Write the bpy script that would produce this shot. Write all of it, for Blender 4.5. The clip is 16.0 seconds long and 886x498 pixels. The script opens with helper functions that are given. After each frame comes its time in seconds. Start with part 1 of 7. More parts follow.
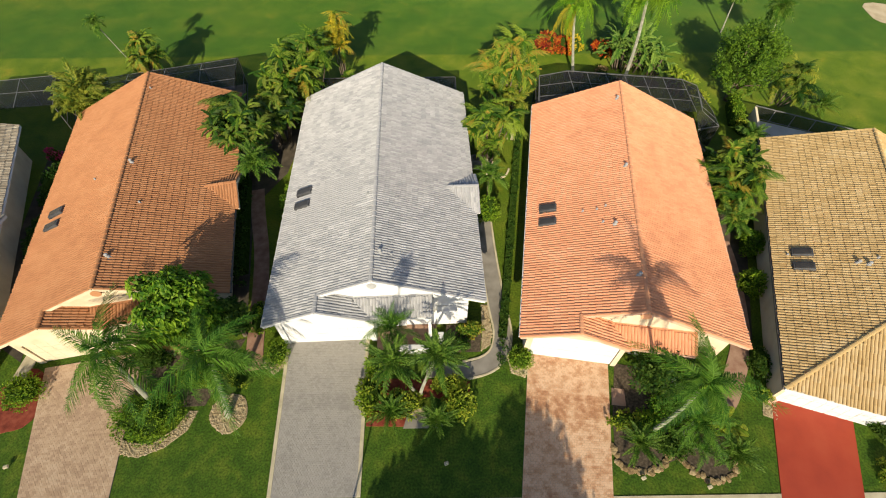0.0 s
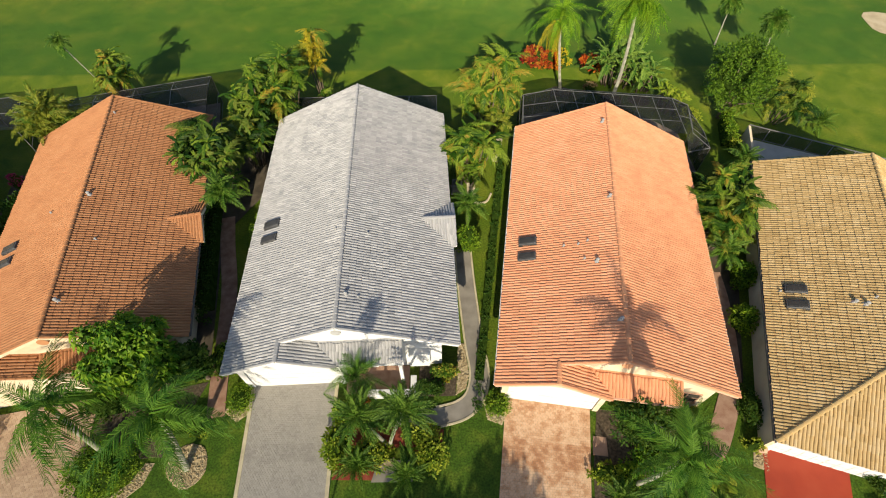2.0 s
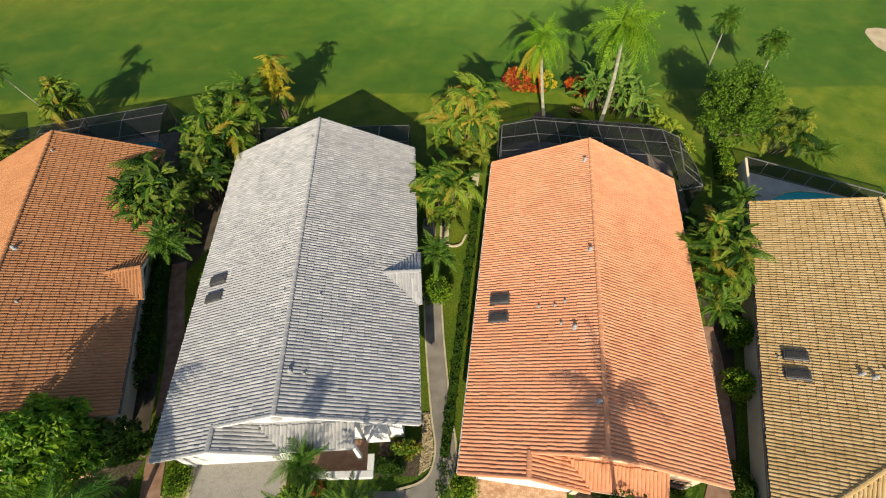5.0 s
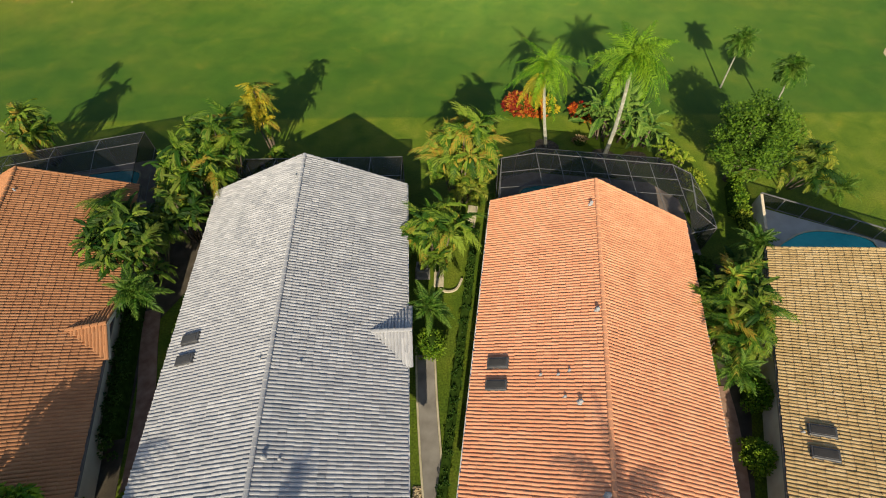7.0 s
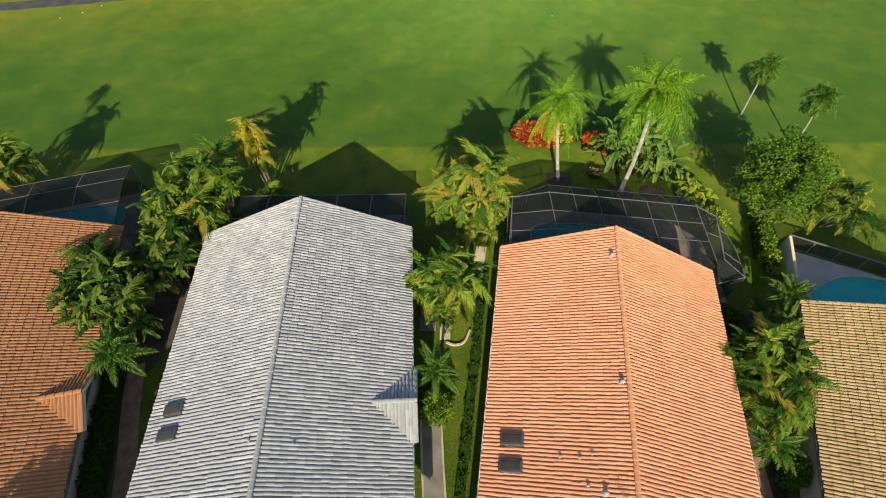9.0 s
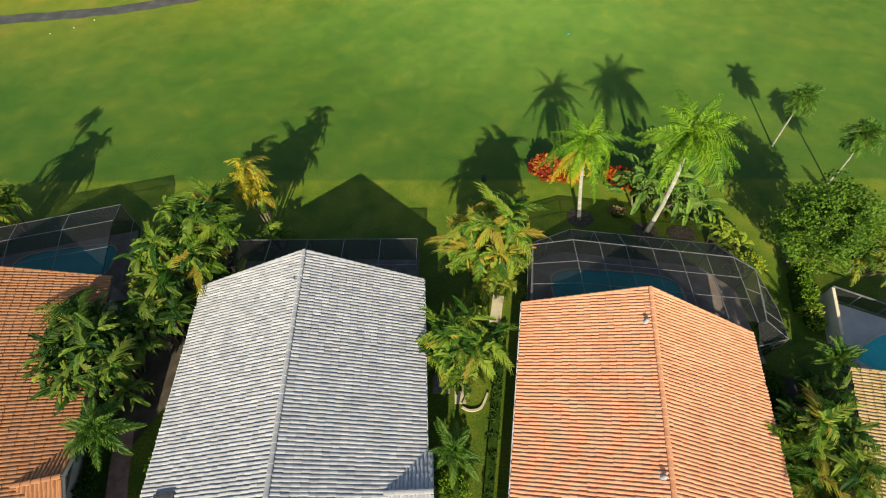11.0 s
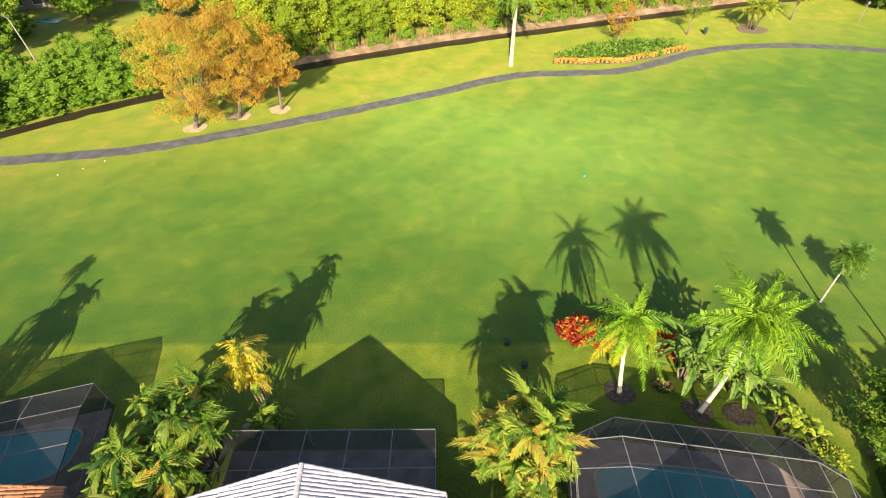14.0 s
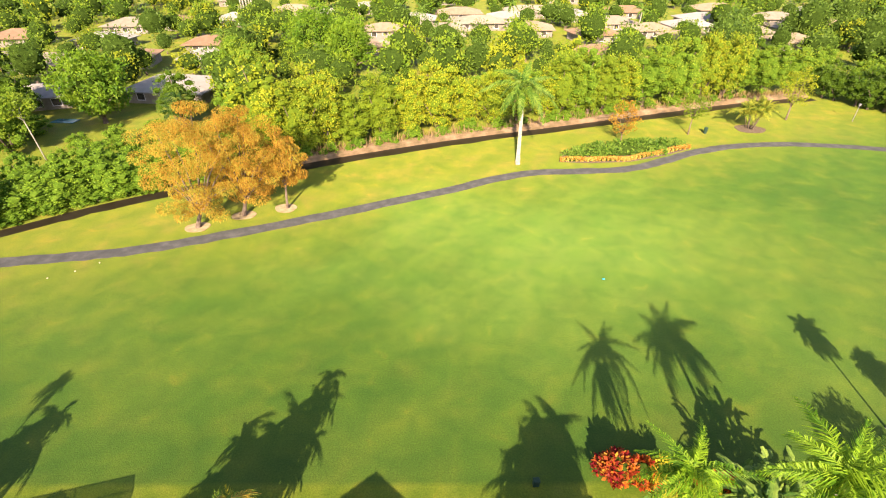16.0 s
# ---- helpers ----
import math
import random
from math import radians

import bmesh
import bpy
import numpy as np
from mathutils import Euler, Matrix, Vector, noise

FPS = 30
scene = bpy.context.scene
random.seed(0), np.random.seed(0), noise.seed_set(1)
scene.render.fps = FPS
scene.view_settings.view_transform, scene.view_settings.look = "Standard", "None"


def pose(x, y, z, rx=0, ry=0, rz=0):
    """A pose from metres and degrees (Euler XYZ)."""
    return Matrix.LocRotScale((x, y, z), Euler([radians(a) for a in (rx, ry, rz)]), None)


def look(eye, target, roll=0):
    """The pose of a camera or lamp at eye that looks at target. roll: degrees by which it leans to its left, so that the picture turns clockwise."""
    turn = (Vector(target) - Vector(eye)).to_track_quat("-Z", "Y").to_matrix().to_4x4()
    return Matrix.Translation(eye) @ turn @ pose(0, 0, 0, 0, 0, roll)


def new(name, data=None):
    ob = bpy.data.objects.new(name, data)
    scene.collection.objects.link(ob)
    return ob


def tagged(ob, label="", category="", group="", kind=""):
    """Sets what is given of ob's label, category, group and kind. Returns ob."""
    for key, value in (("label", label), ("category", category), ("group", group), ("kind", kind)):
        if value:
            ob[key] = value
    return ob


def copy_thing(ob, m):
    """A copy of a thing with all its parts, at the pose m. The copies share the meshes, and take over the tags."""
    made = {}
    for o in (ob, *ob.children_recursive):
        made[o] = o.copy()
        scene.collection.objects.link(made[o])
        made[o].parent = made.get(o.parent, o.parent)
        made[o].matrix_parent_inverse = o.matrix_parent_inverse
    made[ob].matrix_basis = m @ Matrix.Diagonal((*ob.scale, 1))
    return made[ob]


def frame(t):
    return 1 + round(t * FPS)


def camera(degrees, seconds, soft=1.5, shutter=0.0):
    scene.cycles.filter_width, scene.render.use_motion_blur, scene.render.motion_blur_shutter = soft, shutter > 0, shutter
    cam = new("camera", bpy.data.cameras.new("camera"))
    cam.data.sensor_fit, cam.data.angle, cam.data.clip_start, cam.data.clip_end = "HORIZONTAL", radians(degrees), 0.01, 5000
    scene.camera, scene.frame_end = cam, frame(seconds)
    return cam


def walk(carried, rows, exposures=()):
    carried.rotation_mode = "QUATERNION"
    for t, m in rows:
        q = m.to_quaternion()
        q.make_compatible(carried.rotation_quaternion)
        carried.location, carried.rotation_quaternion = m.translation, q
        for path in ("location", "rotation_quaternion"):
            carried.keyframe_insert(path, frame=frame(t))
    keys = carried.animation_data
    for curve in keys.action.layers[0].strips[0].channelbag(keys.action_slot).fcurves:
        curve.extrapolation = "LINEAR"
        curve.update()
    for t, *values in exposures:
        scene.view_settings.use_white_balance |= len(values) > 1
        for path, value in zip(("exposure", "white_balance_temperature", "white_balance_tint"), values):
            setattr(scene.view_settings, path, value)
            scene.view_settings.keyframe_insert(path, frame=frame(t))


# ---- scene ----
cam = camera(85.6, 16.0, soft=1.1)
PATH = [
    (0, (-0.348, -0.052, 27.63), (-0.333, 1.131, 26.018), -0.1),
    (0.5, (0.044, 0.587, 27.64), (0.061, 1.768, 26.026), -0.1),
    (1, (0.5, 1.313, 27.709), (0.513, 2.489, 26.091), -0.3),
    (1.5, (0.906, 2.026, 27.711), (0.919, 3.203, 26.093), -0.4),
    (2, (1.366, 2.771, 27.73), (1.377, 3.948, 26.113), -0.5),
    (2.5, (1.83, 3.492, 27.777), (1.842, 4.67, 26.161), -0.5),
    (3, (2.257, 4.215, 27.777), (2.27, 5.392, 26.16), -0.5),
    (3.5, (2.668, 4.898, 27.703), (2.679, 6.073, 26.085), -0.7),
    (4, (2.955, 5.609, 27.602), (2.969, 6.782, 25.982), -0.6),
    (6.5, (3.876, 10.189, 27.353), (3.891, 11.35, 25.724), -0.3),
    (7, (3.859, 11.238, 27.392), (3.877, 12.396, 25.762), -0.1),
    (7.5, (3.753, 12.232, 27.369), (3.772, 13.391, 25.739), 0.0),
    (8, (3.627, 13.195, 27.357), (3.65, 14.354, 25.727), 0.2),
    (8.5, (3.596, 14.107, 27.325), (3.614, 15.268, 25.697), 0.1),
    (9, (3.496, 15.073, 27.286), (3.514, 16.231, 25.655), 0.1),
    (11.5, (2.438, 20.311, 27.255), (2.453, 21.456, 25.616), 0.4),
    (12, (2.217, 21.33, 27.324), (2.23, 22.53, 25.724), 0.3),
    (12.5, (1.996, 22.359, 27.443), (2.01, 23.709, 25.967), 0.3),
    (13, (1.855, 23.329, 27.465), (1.866, 24.762, 26.07), 0.2),
    (13.5, (1.696, 24.302, 27.511), (1.708, 25.752, 26.133), 0.2),
    (14, (1.494, 25.299, 27.509), (1.507, 26.75, 26.133), 0.3),
    (14.5, (1.288, 26.312, 27.495), (1.302, 27.764, 26.119), 0.4),
    (15, (0.997, 27.226, 27.471), (1.012, 28.75, 26.176), 0.3),
    (15.5, (0.751, 28.016, 27.384), (0.766, 29.647, 26.227), 0.2),
    (16, (0.384, 28.858, 27.343), (0.4, 30.524, 26.236), 0.3),
]
EXPOSURES = [(0.0, 0.1, 6500, 10), (4.0, 0.13, 6500, 10), (7.0, 0.13, 6500, 10), (9.0, 0.23, 6450, 8), (11.5, 0.5, 6450, 8), (12.5, 0.78, 6550, 14), (13.5, 1.27, 6700, 20), (14.5, 1.42, 6850, 21), (15.2, 1.5, 7000, 24), (16.0, 1.47, 7100, 29)]
walk(cam, [(t, look(eye, target, roll)) for t, eye, target, roll in PATH], EXPOSURES)

# ---- world, sun ----
SUN_EL, SUN_DIR = 27.3, Vector((0.098, 0.883, -0.459)).normalized()
world = bpy.data.worlds.new("sky_world")
scene.world = world
world.use_nodes = True
wn = world.node_tree.nodes
sky = wn.new("ShaderNodeTexSky")
sky.sky_type, sky.sun_disc = "NISHITA", False
sky.sun_elevation, sky.sun_rotation = radians(SUN_EL), radians(186.0)
wn["Background"].inputs[1].default_value = 0.11
world.node_tree.links.new(sky.outputs[0], wn["Background"].inputs[0])
sun_data = bpy.data.lights.new("sun", "SUN")
sun_data.energy, sun_data.angle, sun_data.color = 4.6, radians(0.55), (1.0, 0.88, 0.67)
sun = new("sun", sun_data)
sun.matrix_world = Matrix.Translation((0, -40, 60)) @ SUN_DIR.to_track_quat("-Z", "Y").to_matrix().to_4x4()


# ---- materials ----
def mat(name, colours, scale=4.0, rough=0.8, bump=0.25, bump_scale=40.0, island=0.0, obj=0.0, metal=0.0,
        translucent=0.0, fine=0.35, spec=0.4, coords="Object", span=(0.28, 0.72)):
    """Noise at two scales between colours; island and obj: spread of brightness from piece to piece."""
    m = bpy.data.materials.new(name)
    m.use_nodes = True
    n, l = m.node_tree.nodes, m.node_tree.links
    b = n["Principled BSDF"]
    tc = n.new("ShaderNodeTexCoord")
    big, small = n.new("ShaderNodeTexNoise"), n.new("ShaderNodeTexNoise")
    big.inputs["Scale"].default_value, small.inputs["Scale"].default_value = scale, bump_scale
    big.inputs["Detail"].default_value, small.inputs["Detail"].default_value = 4, 3
    for q in (big, small):
        l.new(tc.outputs[coords], q.inputs["Vector"])
    add = n.new("ShaderNodeMath")
    add.operation = "MULTIPLY_ADD"
    l.new(small.outputs[0], add.inputs[0])
    add.inputs[1].default_value = fine
    l.new(big.outputs[0], add.inputs[2])
    sub = n.new("ShaderNodeMath")
    sub.operation = "SUBTRACT"
    l.new(add.outputs[0], sub.inputs[0])
    sub.inputs[1].default_value = fine / 2
    last = sub.outputs[0]
    for amount, node, sock in ((island, "ShaderNodeNewGeometry", "Random Per Island"), (obj, "ShaderNodeObjectInfo", "Random")):
        if amount:
            g = n.new(node)
            mr = n.new("ShaderNodeMapRange")
            mr.inputs[3].default_value, mr.inputs[4].default_value = -amount / 2, amount / 2
            l.new(g.outputs[sock], mr.inputs[0])
            a2 = n.new("ShaderNodeMath")
            l.new(last, a2.inputs[0])
            l.new(mr.outputs[0], a2.inputs[1])
            last = a2.outputs[0]
    ramp = n.new("ShaderNodeValToRGB")
    el = ramp.color_ramp.elements
    lo, hi = span
    while len(el) < len(colours):
        el.new(0.5)
    for i, c in enumerate(colours):
        el[i].position = lo + (hi - lo) * i / max(1, len(colours) - 1)
        el[i].color = (*c, 1)
    l.new(last, ramp.inputs[0])
    l.new(ramp.outputs[0], b.inputs["Base Color"])
    b.inputs["Roughness"].default_value, b.inputs["Metallic"].default_value = rough, metal
    b.inputs["Specular IOR Level"].default_value = spec
    b.inputs["Diffuse Roughness"].default_value = 0.8 if rough > 0.5 else 0.3
    if bump:
        bp = n.new("ShaderNodeBump")
        bp.inputs["Strength"].default_value, bp.inputs["Distance"].default_value = bump, 0.02
        l.new(small.outputs[0], bp.inputs["Height"])
        l.new(bp.outputs[0], b.inputs["Normal"])
    if translucent:
        tr, mix = n.new("ShaderNodeBsdfTranslucent"), n.new("ShaderNodeMixShader")
        l.new(ramp.outputs[0], tr.inputs[0])
        mix.inputs[0].default_value = translucent
        l.new(b.outputs[0], mix.inputs[1])
        l.new(tr.outputs[0], mix.inputs[2])
        l.new(mix.outputs[0], n["Material Output"].inputs[0])
    return m


def leafmat(name, a, b, rough=0.55, obj=0.25, more=(), island=0.55):
    mid = tuple((p + q) / 2 for p, q in zip(a, b))
    return mat(name, [a, mid, b, *more], scale=0.9 if island > 0.4 else 0.35, rough=rough, bump=0, bump_scale=6, island=island, obj=obj, translucent=0.3, spec=0.2)


def tilemat(name, colours, island=0.5, scale=0.8):
    return mat(name, colours, scale=scale, rough=0.75, bump=0.35, bump_scale=22, island=island * 1.5, obj=0.25, fine=0.6, spec=0.25, span=(0.05, 0.95))


M = {}
M["tile_grey"] = tilemat("tile_grey", [(0.365, 0.367, 0.375), (0.435, 0.434, 0.435), (0.48, 0.476, 0.47), (0.525, 0.52, 0.513), (0.59, 0.583, 0.573)], 0.45, 1.0)
M["tile_orange"] = tilemat("tile_orange", [(0.67, 0.305, 0.16), (0.81, 0.40, 0.212), (0.87, 0.47, 0.272)], 0.22)
M["tile_terra"] = tilemat("tile_terra", [(0.44, 0.195, 0.085), (0.53, 0.25, 0.11), (0.58, 0.30, 0.145)], 0.2)
M["tile_tan"] = tilemat("tile_tan", [(0.50, 0.34, 0.14), (0.64, 0.46, 0.21), (0.72, 0.56, 0.31)], 0.3)
M["tile_buff"] = tilemat("tile_buff", [(0.30, 0.25, 0.18), (0.50, 0.43, 0.32), (0.6, 0.54, 0.42)], 0.4)
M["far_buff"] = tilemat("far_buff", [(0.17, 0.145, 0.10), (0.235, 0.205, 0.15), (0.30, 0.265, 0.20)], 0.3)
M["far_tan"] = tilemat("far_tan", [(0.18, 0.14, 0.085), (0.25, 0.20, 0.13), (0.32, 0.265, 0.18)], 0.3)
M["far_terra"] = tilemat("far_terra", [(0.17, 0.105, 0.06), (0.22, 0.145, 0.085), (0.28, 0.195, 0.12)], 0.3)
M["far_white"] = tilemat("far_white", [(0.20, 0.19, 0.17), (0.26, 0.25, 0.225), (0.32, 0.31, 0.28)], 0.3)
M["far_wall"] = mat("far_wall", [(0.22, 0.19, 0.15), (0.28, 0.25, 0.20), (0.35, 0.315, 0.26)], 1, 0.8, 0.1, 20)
M["white"] = mat("white_paint", [(0.70, 0.695, 0.675), (0.77, 0.765, 0.745), (0.81, 0.805, 0.79)], 1.2, 0.6, 0.15, 60)
M["cream"] = mat("cream_stucco", [(0.66, 0.54, 0.36), (0.76, 0.64, 0.45), (0.80, 0.69, 0.50)], 1.2, 0.85, 0.3, 60)
M["peach"] = mat("peach_fascia", [(0.60, 0.34, 0.22), (0.70, 0.44, 0.30), (0.74, 0.5, 0.36)], 1.2, 0.6, 0.15, 60)
M["pale"] = mat("pale_concrete", [(0.46, 0.40, 0.26), (0.60, 0.53, 0.36), (0.68, 0.61, 0.43)], 1.5, 0.9, 0.3, 50)
M["concrete"] = mat("grey_concrete", [(0.20, 0.18, 0.15), (0.29, 0.265, 0.225), (0.36, 0.33, 0.28)], 1.0, 0.9, 0.3, 40)
M["paver_grey"] = mat("grey_pavers", [(0.34, 0.318, 0.28), (0.385, 0.362, 0.318), (0.43, 0.402, 0.355)], 1.2, 0.9, 0.3, 30, island=0.4, obj=0.4)
M["paver_pink"] = mat("pink_pavers", [(0.46, 0.32, 0.21), (0.57, 0.41, 0.27), (0.63, 0.48, 0.33)], 1.2, 0.9, 0.3, 30, island=0.35, obj=0.35)
M["paver_orange"] = mat("orange_pavers", [(0.47, 0.235, 0.12), (0.60, 0.335, 0.18), (0.70, 0.45, 0.27), (0.80, 0.57, 0.37)], 1.6, 0.9, 0.3, 30, island=0.22, obj=0.22, fine=0.6)
M["brick_walk"] = mat("brick_walk", [(0.27, 0.14, 0.09), (0.37, 0.215, 0.145), (0.46, 0.30, 0.21)], 2.0, 0.9, 0.3, 30, obj=0.5)
M["red_drive"] = mat("red_paint", [(0.38, 0.055, 0.025), (0.44, 0.065, 0.028), (0.47, 0.08, 0.035)], 0.7, 0.55, 0.1, 60)
M["asphalt"] = mat("worn_asphalt", [(0.04, 0.043, 0.04), (0.056, 0.059, 0.055), (0.085, 0.087, 0.08)], 0.9, 0.9, 0.3, 12)
M["bars"] = mat("white_aluminium", [(0.13, 0.13, 0.125), (0.19, 0.187, 0.18), (0.26, 0.255, 0.245)], 2, 0.5, 0, 30)
M["bronze"] = mat("dark_gutter", [(0.10, 0.09, 0.08), (0.14, 0.125, 0.11), (0.18, 0.16, 0.14)], 2, 0.5, 0, 30)
M["deck"] = mat("pool_deck", [(0.26, 0.20, 0.16), (0.34, 0.27, 0.22), (0.42, 0.35, 0.29)], 1.2, 0.9, 0.2, 30)
M["deck_pale"] = mat("pale_pool_deck", [(0.42, 0.40, 0.36), (0.5, 0.48, 0.44), (0.56, 0.54, 0.5)], 1.2, 0.9, 0.2, 30)
M["water"] = mat("pool_water", [(0.02, 0.30, 0.36), (0.03, 0.37, 0.43), (0.045, 0.43, 0.49)], 0.6, 0.06, 0.08, 4, spec=0.5)
M["water_teal"] = mat("teal_pool_water", [(0.03, 0.40, 0.40), (0.04, 0.47, 0.46), (0.055, 0.54, 0.52)], 0.6, 0.06, 0.08, 4, spec=0.35)
M["far_pool"] = mat("far_pool_water", [(0.03, 0.13, 0.13), (0.04, 0.16, 0.16), (0.05, 0.19, 0.18)], 0.6, 0.1, 0.08, 4, spec=0.4)
M["canal"] = mat("canal_water", [(0.018, 0.014, 0.008), (0.025, 0.02, 0.012), (0.03, 0.026, 0.018)], 0.5, 0.35, 0.3, 2, spec=0.15)
M["bank"] = mat("dry_bank", [(0.09, 0.075, 0.03), (0.18, 0.125, 0.065), (0.28, 0.20, 0.115)], 0.6, 0.95, 0.4, 6)
M["mulch"] = mat("red_mulch", [(0.16, 0.03, 0.015), (0.26, 0.05, 0.025), (0.34, 0.09, 0.05)], 3, 0.95, 0.6, 40)
M["brown_mulch"] = mat("brown_mulch", [(0.05, 0.038, 0.024), (0.095, 0.072, 0.046), (0.17, 0.13, 0.085)], 7, 0.95, 0.6, 40)
M["stone"] = mat("garden_stone", [(0.40, 0.31, 0.17), (0.54, 0.44, 0.26), (0.64, 0.54, 0.36)], 6, 0.9, 0.5, 30, obj=0.4, island=0.5)
M["ledge_stone"] = mat("ledge_stone", [(0.24, 0.16, 0.07), (0.36, 0.26, 0.12), (0.48, 0.37, 0.2)], 6, 0.9, 0.5, 30, obj=0.5)
M["sand"] = mat("bunker_sand", [(0.34, 0.28, 0.18), (0.42, 0.35, 0.23), (0.48, 0.41, 0.29)], 1, 0.95, 0.2, 20)
M["soil"] = mat("shade_dark_soil", [(0.05, 0.042, 0.03), (0.08, 0.065, 0.045), (0.12, 0.10, 0.07)], 1.2, 0.95, 0.5, 25)
M["bark_pale"] = mat("pale_palm_bark", [(0.22, 0.215, 0.16), (0.33, 0.325, 0.25), (0.46, 0.45, 0.36)], 3, 0.9, 0.3, 18)
M["bark"] = mat("brown_bark", [(0.09, 0.065, 0.045), (0.16, 0.12, 0.085), (0.22, 0.18, 0.13)], 3, 0.95, 0.5, 18)
M["green_paint"] = mat("green_paint", [(0.018, 0.045, 0.028), (0.025, 0.06, 0.036), (0.03, 0.07, 0.042)], 2, 0.6, 0, 20, spec=0.2)
M["glass"] = mat("skylight_glass", [(0.045, 0.042, 0.036), (0.07, 0.064, 0.055), (0.10, 0.092, 0.08)], 1, 0.16, 0, 20, spec=0.5)
M["dark_metal"] = mat("dark_metal", [(0.05, 0.05, 0.05), (0.08, 0.08, 0.08), (0.11, 0.11, 0.11)], 3, 0.45, 0, 20)
M["grey_metal"] = mat("galvanised_metal", [(0.34, 0.34, 0.33), (0.43, 0.43, 0.42), (0.5, 0.5, 0.49)], 3, 0.5, 0, 20)
M["leaf_areca"] = leafmat("leaf_areca", (0.085, 0.17, 0.016), (0.34, 0.36, 0.04))
M["leaf_fish"] = leafmat("leaf_fish", (0.035, 0.10, 0.008), (0.19, 0.30, 0.025), obj=0.8, more=[(0.27, 0.36, 0.04)], island=0.3)
M["leaf_fishdark"] = leafmat("leaf_fishdark", (0.024, 0.072, 0.009), (0.13, 0.215, 0.025), obj=0.7, more=[(0.19, 0.24, 0.035)], island=0.25)
M["leaf_gold"] = leafmat("leaf_gold", (0.06, 0.15, 0.012), (0.22, 0.32, 0.03), obj=0.5, more=[(0.32, 0.36, 0.045), (0.44, 0.31, 0.04)], island=0.45)
M["leaf_yellow"] = leafmat("leaf_yellow", (0.24, 0.27, 0.02), (0.66, 0.50, 0.03), obj=0.5, island=0.3)
M["leaf_palm"] = leafmat("leaf_palm", (0.05, 0.14, 0.012), (0.19, 0.31, 0.04))
M["leaf_bright"] = leafmat("leaf_bright", (0.07, 0.205, 0.008), (0.26, 0.43, 0.022))
M["leaf_queen"] = leafmat("leaf_queen", (0.032, 0.125, 0.012), (0.17, 0.33, 0.035))
M["leaf_mango"] = leafmat("leaf_mango", (0.075, 0.20, 0.012), (0.31, 0.47, 0.03))
M["leaf_round"] = leafmat("leaf_round", (0.035, 0.10, 0.008), (0.16, 0.28, 0.022))
M["leaf_banana"] = leafmat("leaf_banana", (0.05, 0.145, 0.018), (0.28, 0.41, 0.07))
M["leaf_dark"] = leafmat("leaf_dark", (0.03, 0.09, 0.012), (0.12, 0.2, 0.025))
M["leaf_bush"] = leafmat("leaf_bush", (0.085, 0.2, 0.012), (0.32, 0.45, 0.03))
M["leaf_lime"] = leafmat("leaf_lime", (0.17, 0.28, 0.018), (0.46, 0.5, 0.05))
M["leaf_red"] = leafmat("leaf_red", (0.36, 0.02, 0.012), (0.62, 0.20, 0.02))
M["leaf_crimson"] = leafmat("leaf_crimson", (0.24, 0.012, 0.018), (0.46, 0.10, 0.02), more=[(0.52, 0.26, 0.03)])
M["leaf_pink"] = leafmat("leaf_pink", (0.45, 0.03, 0.12), (0.65, 0.10, 0.25))
M["leaf_cypress"] = leafmat("leaf_cypress", (0.24, 0.12, 0.014), (0.46, 0.265, 0.03), 0.7, more=[(0.46, 0.32, 0.04), (0.34, 0.34, 0.04)], island=0.35)
M["leaf_wood"] = leafmat("leaf_wood", (0.08, 0.19, 0.012), (0.28, 0.38, 0.026), 0.55, island=0.2)
M["leaf_wood_lime"] = leafmat("leaf_wood_lime", (0.125, 0.205, 0.011), (0.345, 0.39, 0.02), 0.55, island=0.16, obj=0.5)
M["leaf_thicket"] = leafmat("leaf_thicket", (0.065, 0.18, 0.010), (0.21, 0.345, 0.022), 0.55, island=0.25)
M["leaf_wood_dark"] = leafmat("leaf_wood_dark", (0.045, 0.115, 0.014), (0.14, 0.235, 0.028), 0.55, island=0.2)
M["leaf_flower"] = leafmat("leaf_flower", (0.5, 0.22, 0.03), (0.75, 0.5, 0.12))
M["leaf_dry"] = leafmat("leaf_dry", (0.22, 0.14, 0.06), (0.36, 0.27, 0.13), 0.8)
# fillers inside crowns, their greens darkened to carry the shade among the leaves
M["core"] = mat("shade_toned_core", [(0.02, 0.042, 0.007), (0.034, 0.065, 0.010), (0.05, 0.09, 0.014)], 3, 1.0, 0.5, 8, spec=0.0)

M["core_green"] = mat("shade_toned_green", [(0.03, 0.062, 0.006), (0.045, 0.09, 0.008), (0.065, 0.12, 0.011)], 1.5, 1.0, 0.6, 5, spec=0.0)

# leaf colours of the wood, dimmed to paint the shade within its crowns
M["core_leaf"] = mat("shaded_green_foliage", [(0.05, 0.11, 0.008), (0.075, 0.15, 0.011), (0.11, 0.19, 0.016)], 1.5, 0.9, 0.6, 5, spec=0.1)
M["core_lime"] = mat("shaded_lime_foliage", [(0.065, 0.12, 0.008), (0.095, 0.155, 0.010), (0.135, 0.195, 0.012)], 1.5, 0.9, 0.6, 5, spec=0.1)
M["ring_sand"] = mat("ring_sand", [(0.20, 0.15, 0.075), (0.27, 0.21, 0.115), (0.33, 0.265, 0.155)], 2, 0.95, 0.3, 20)

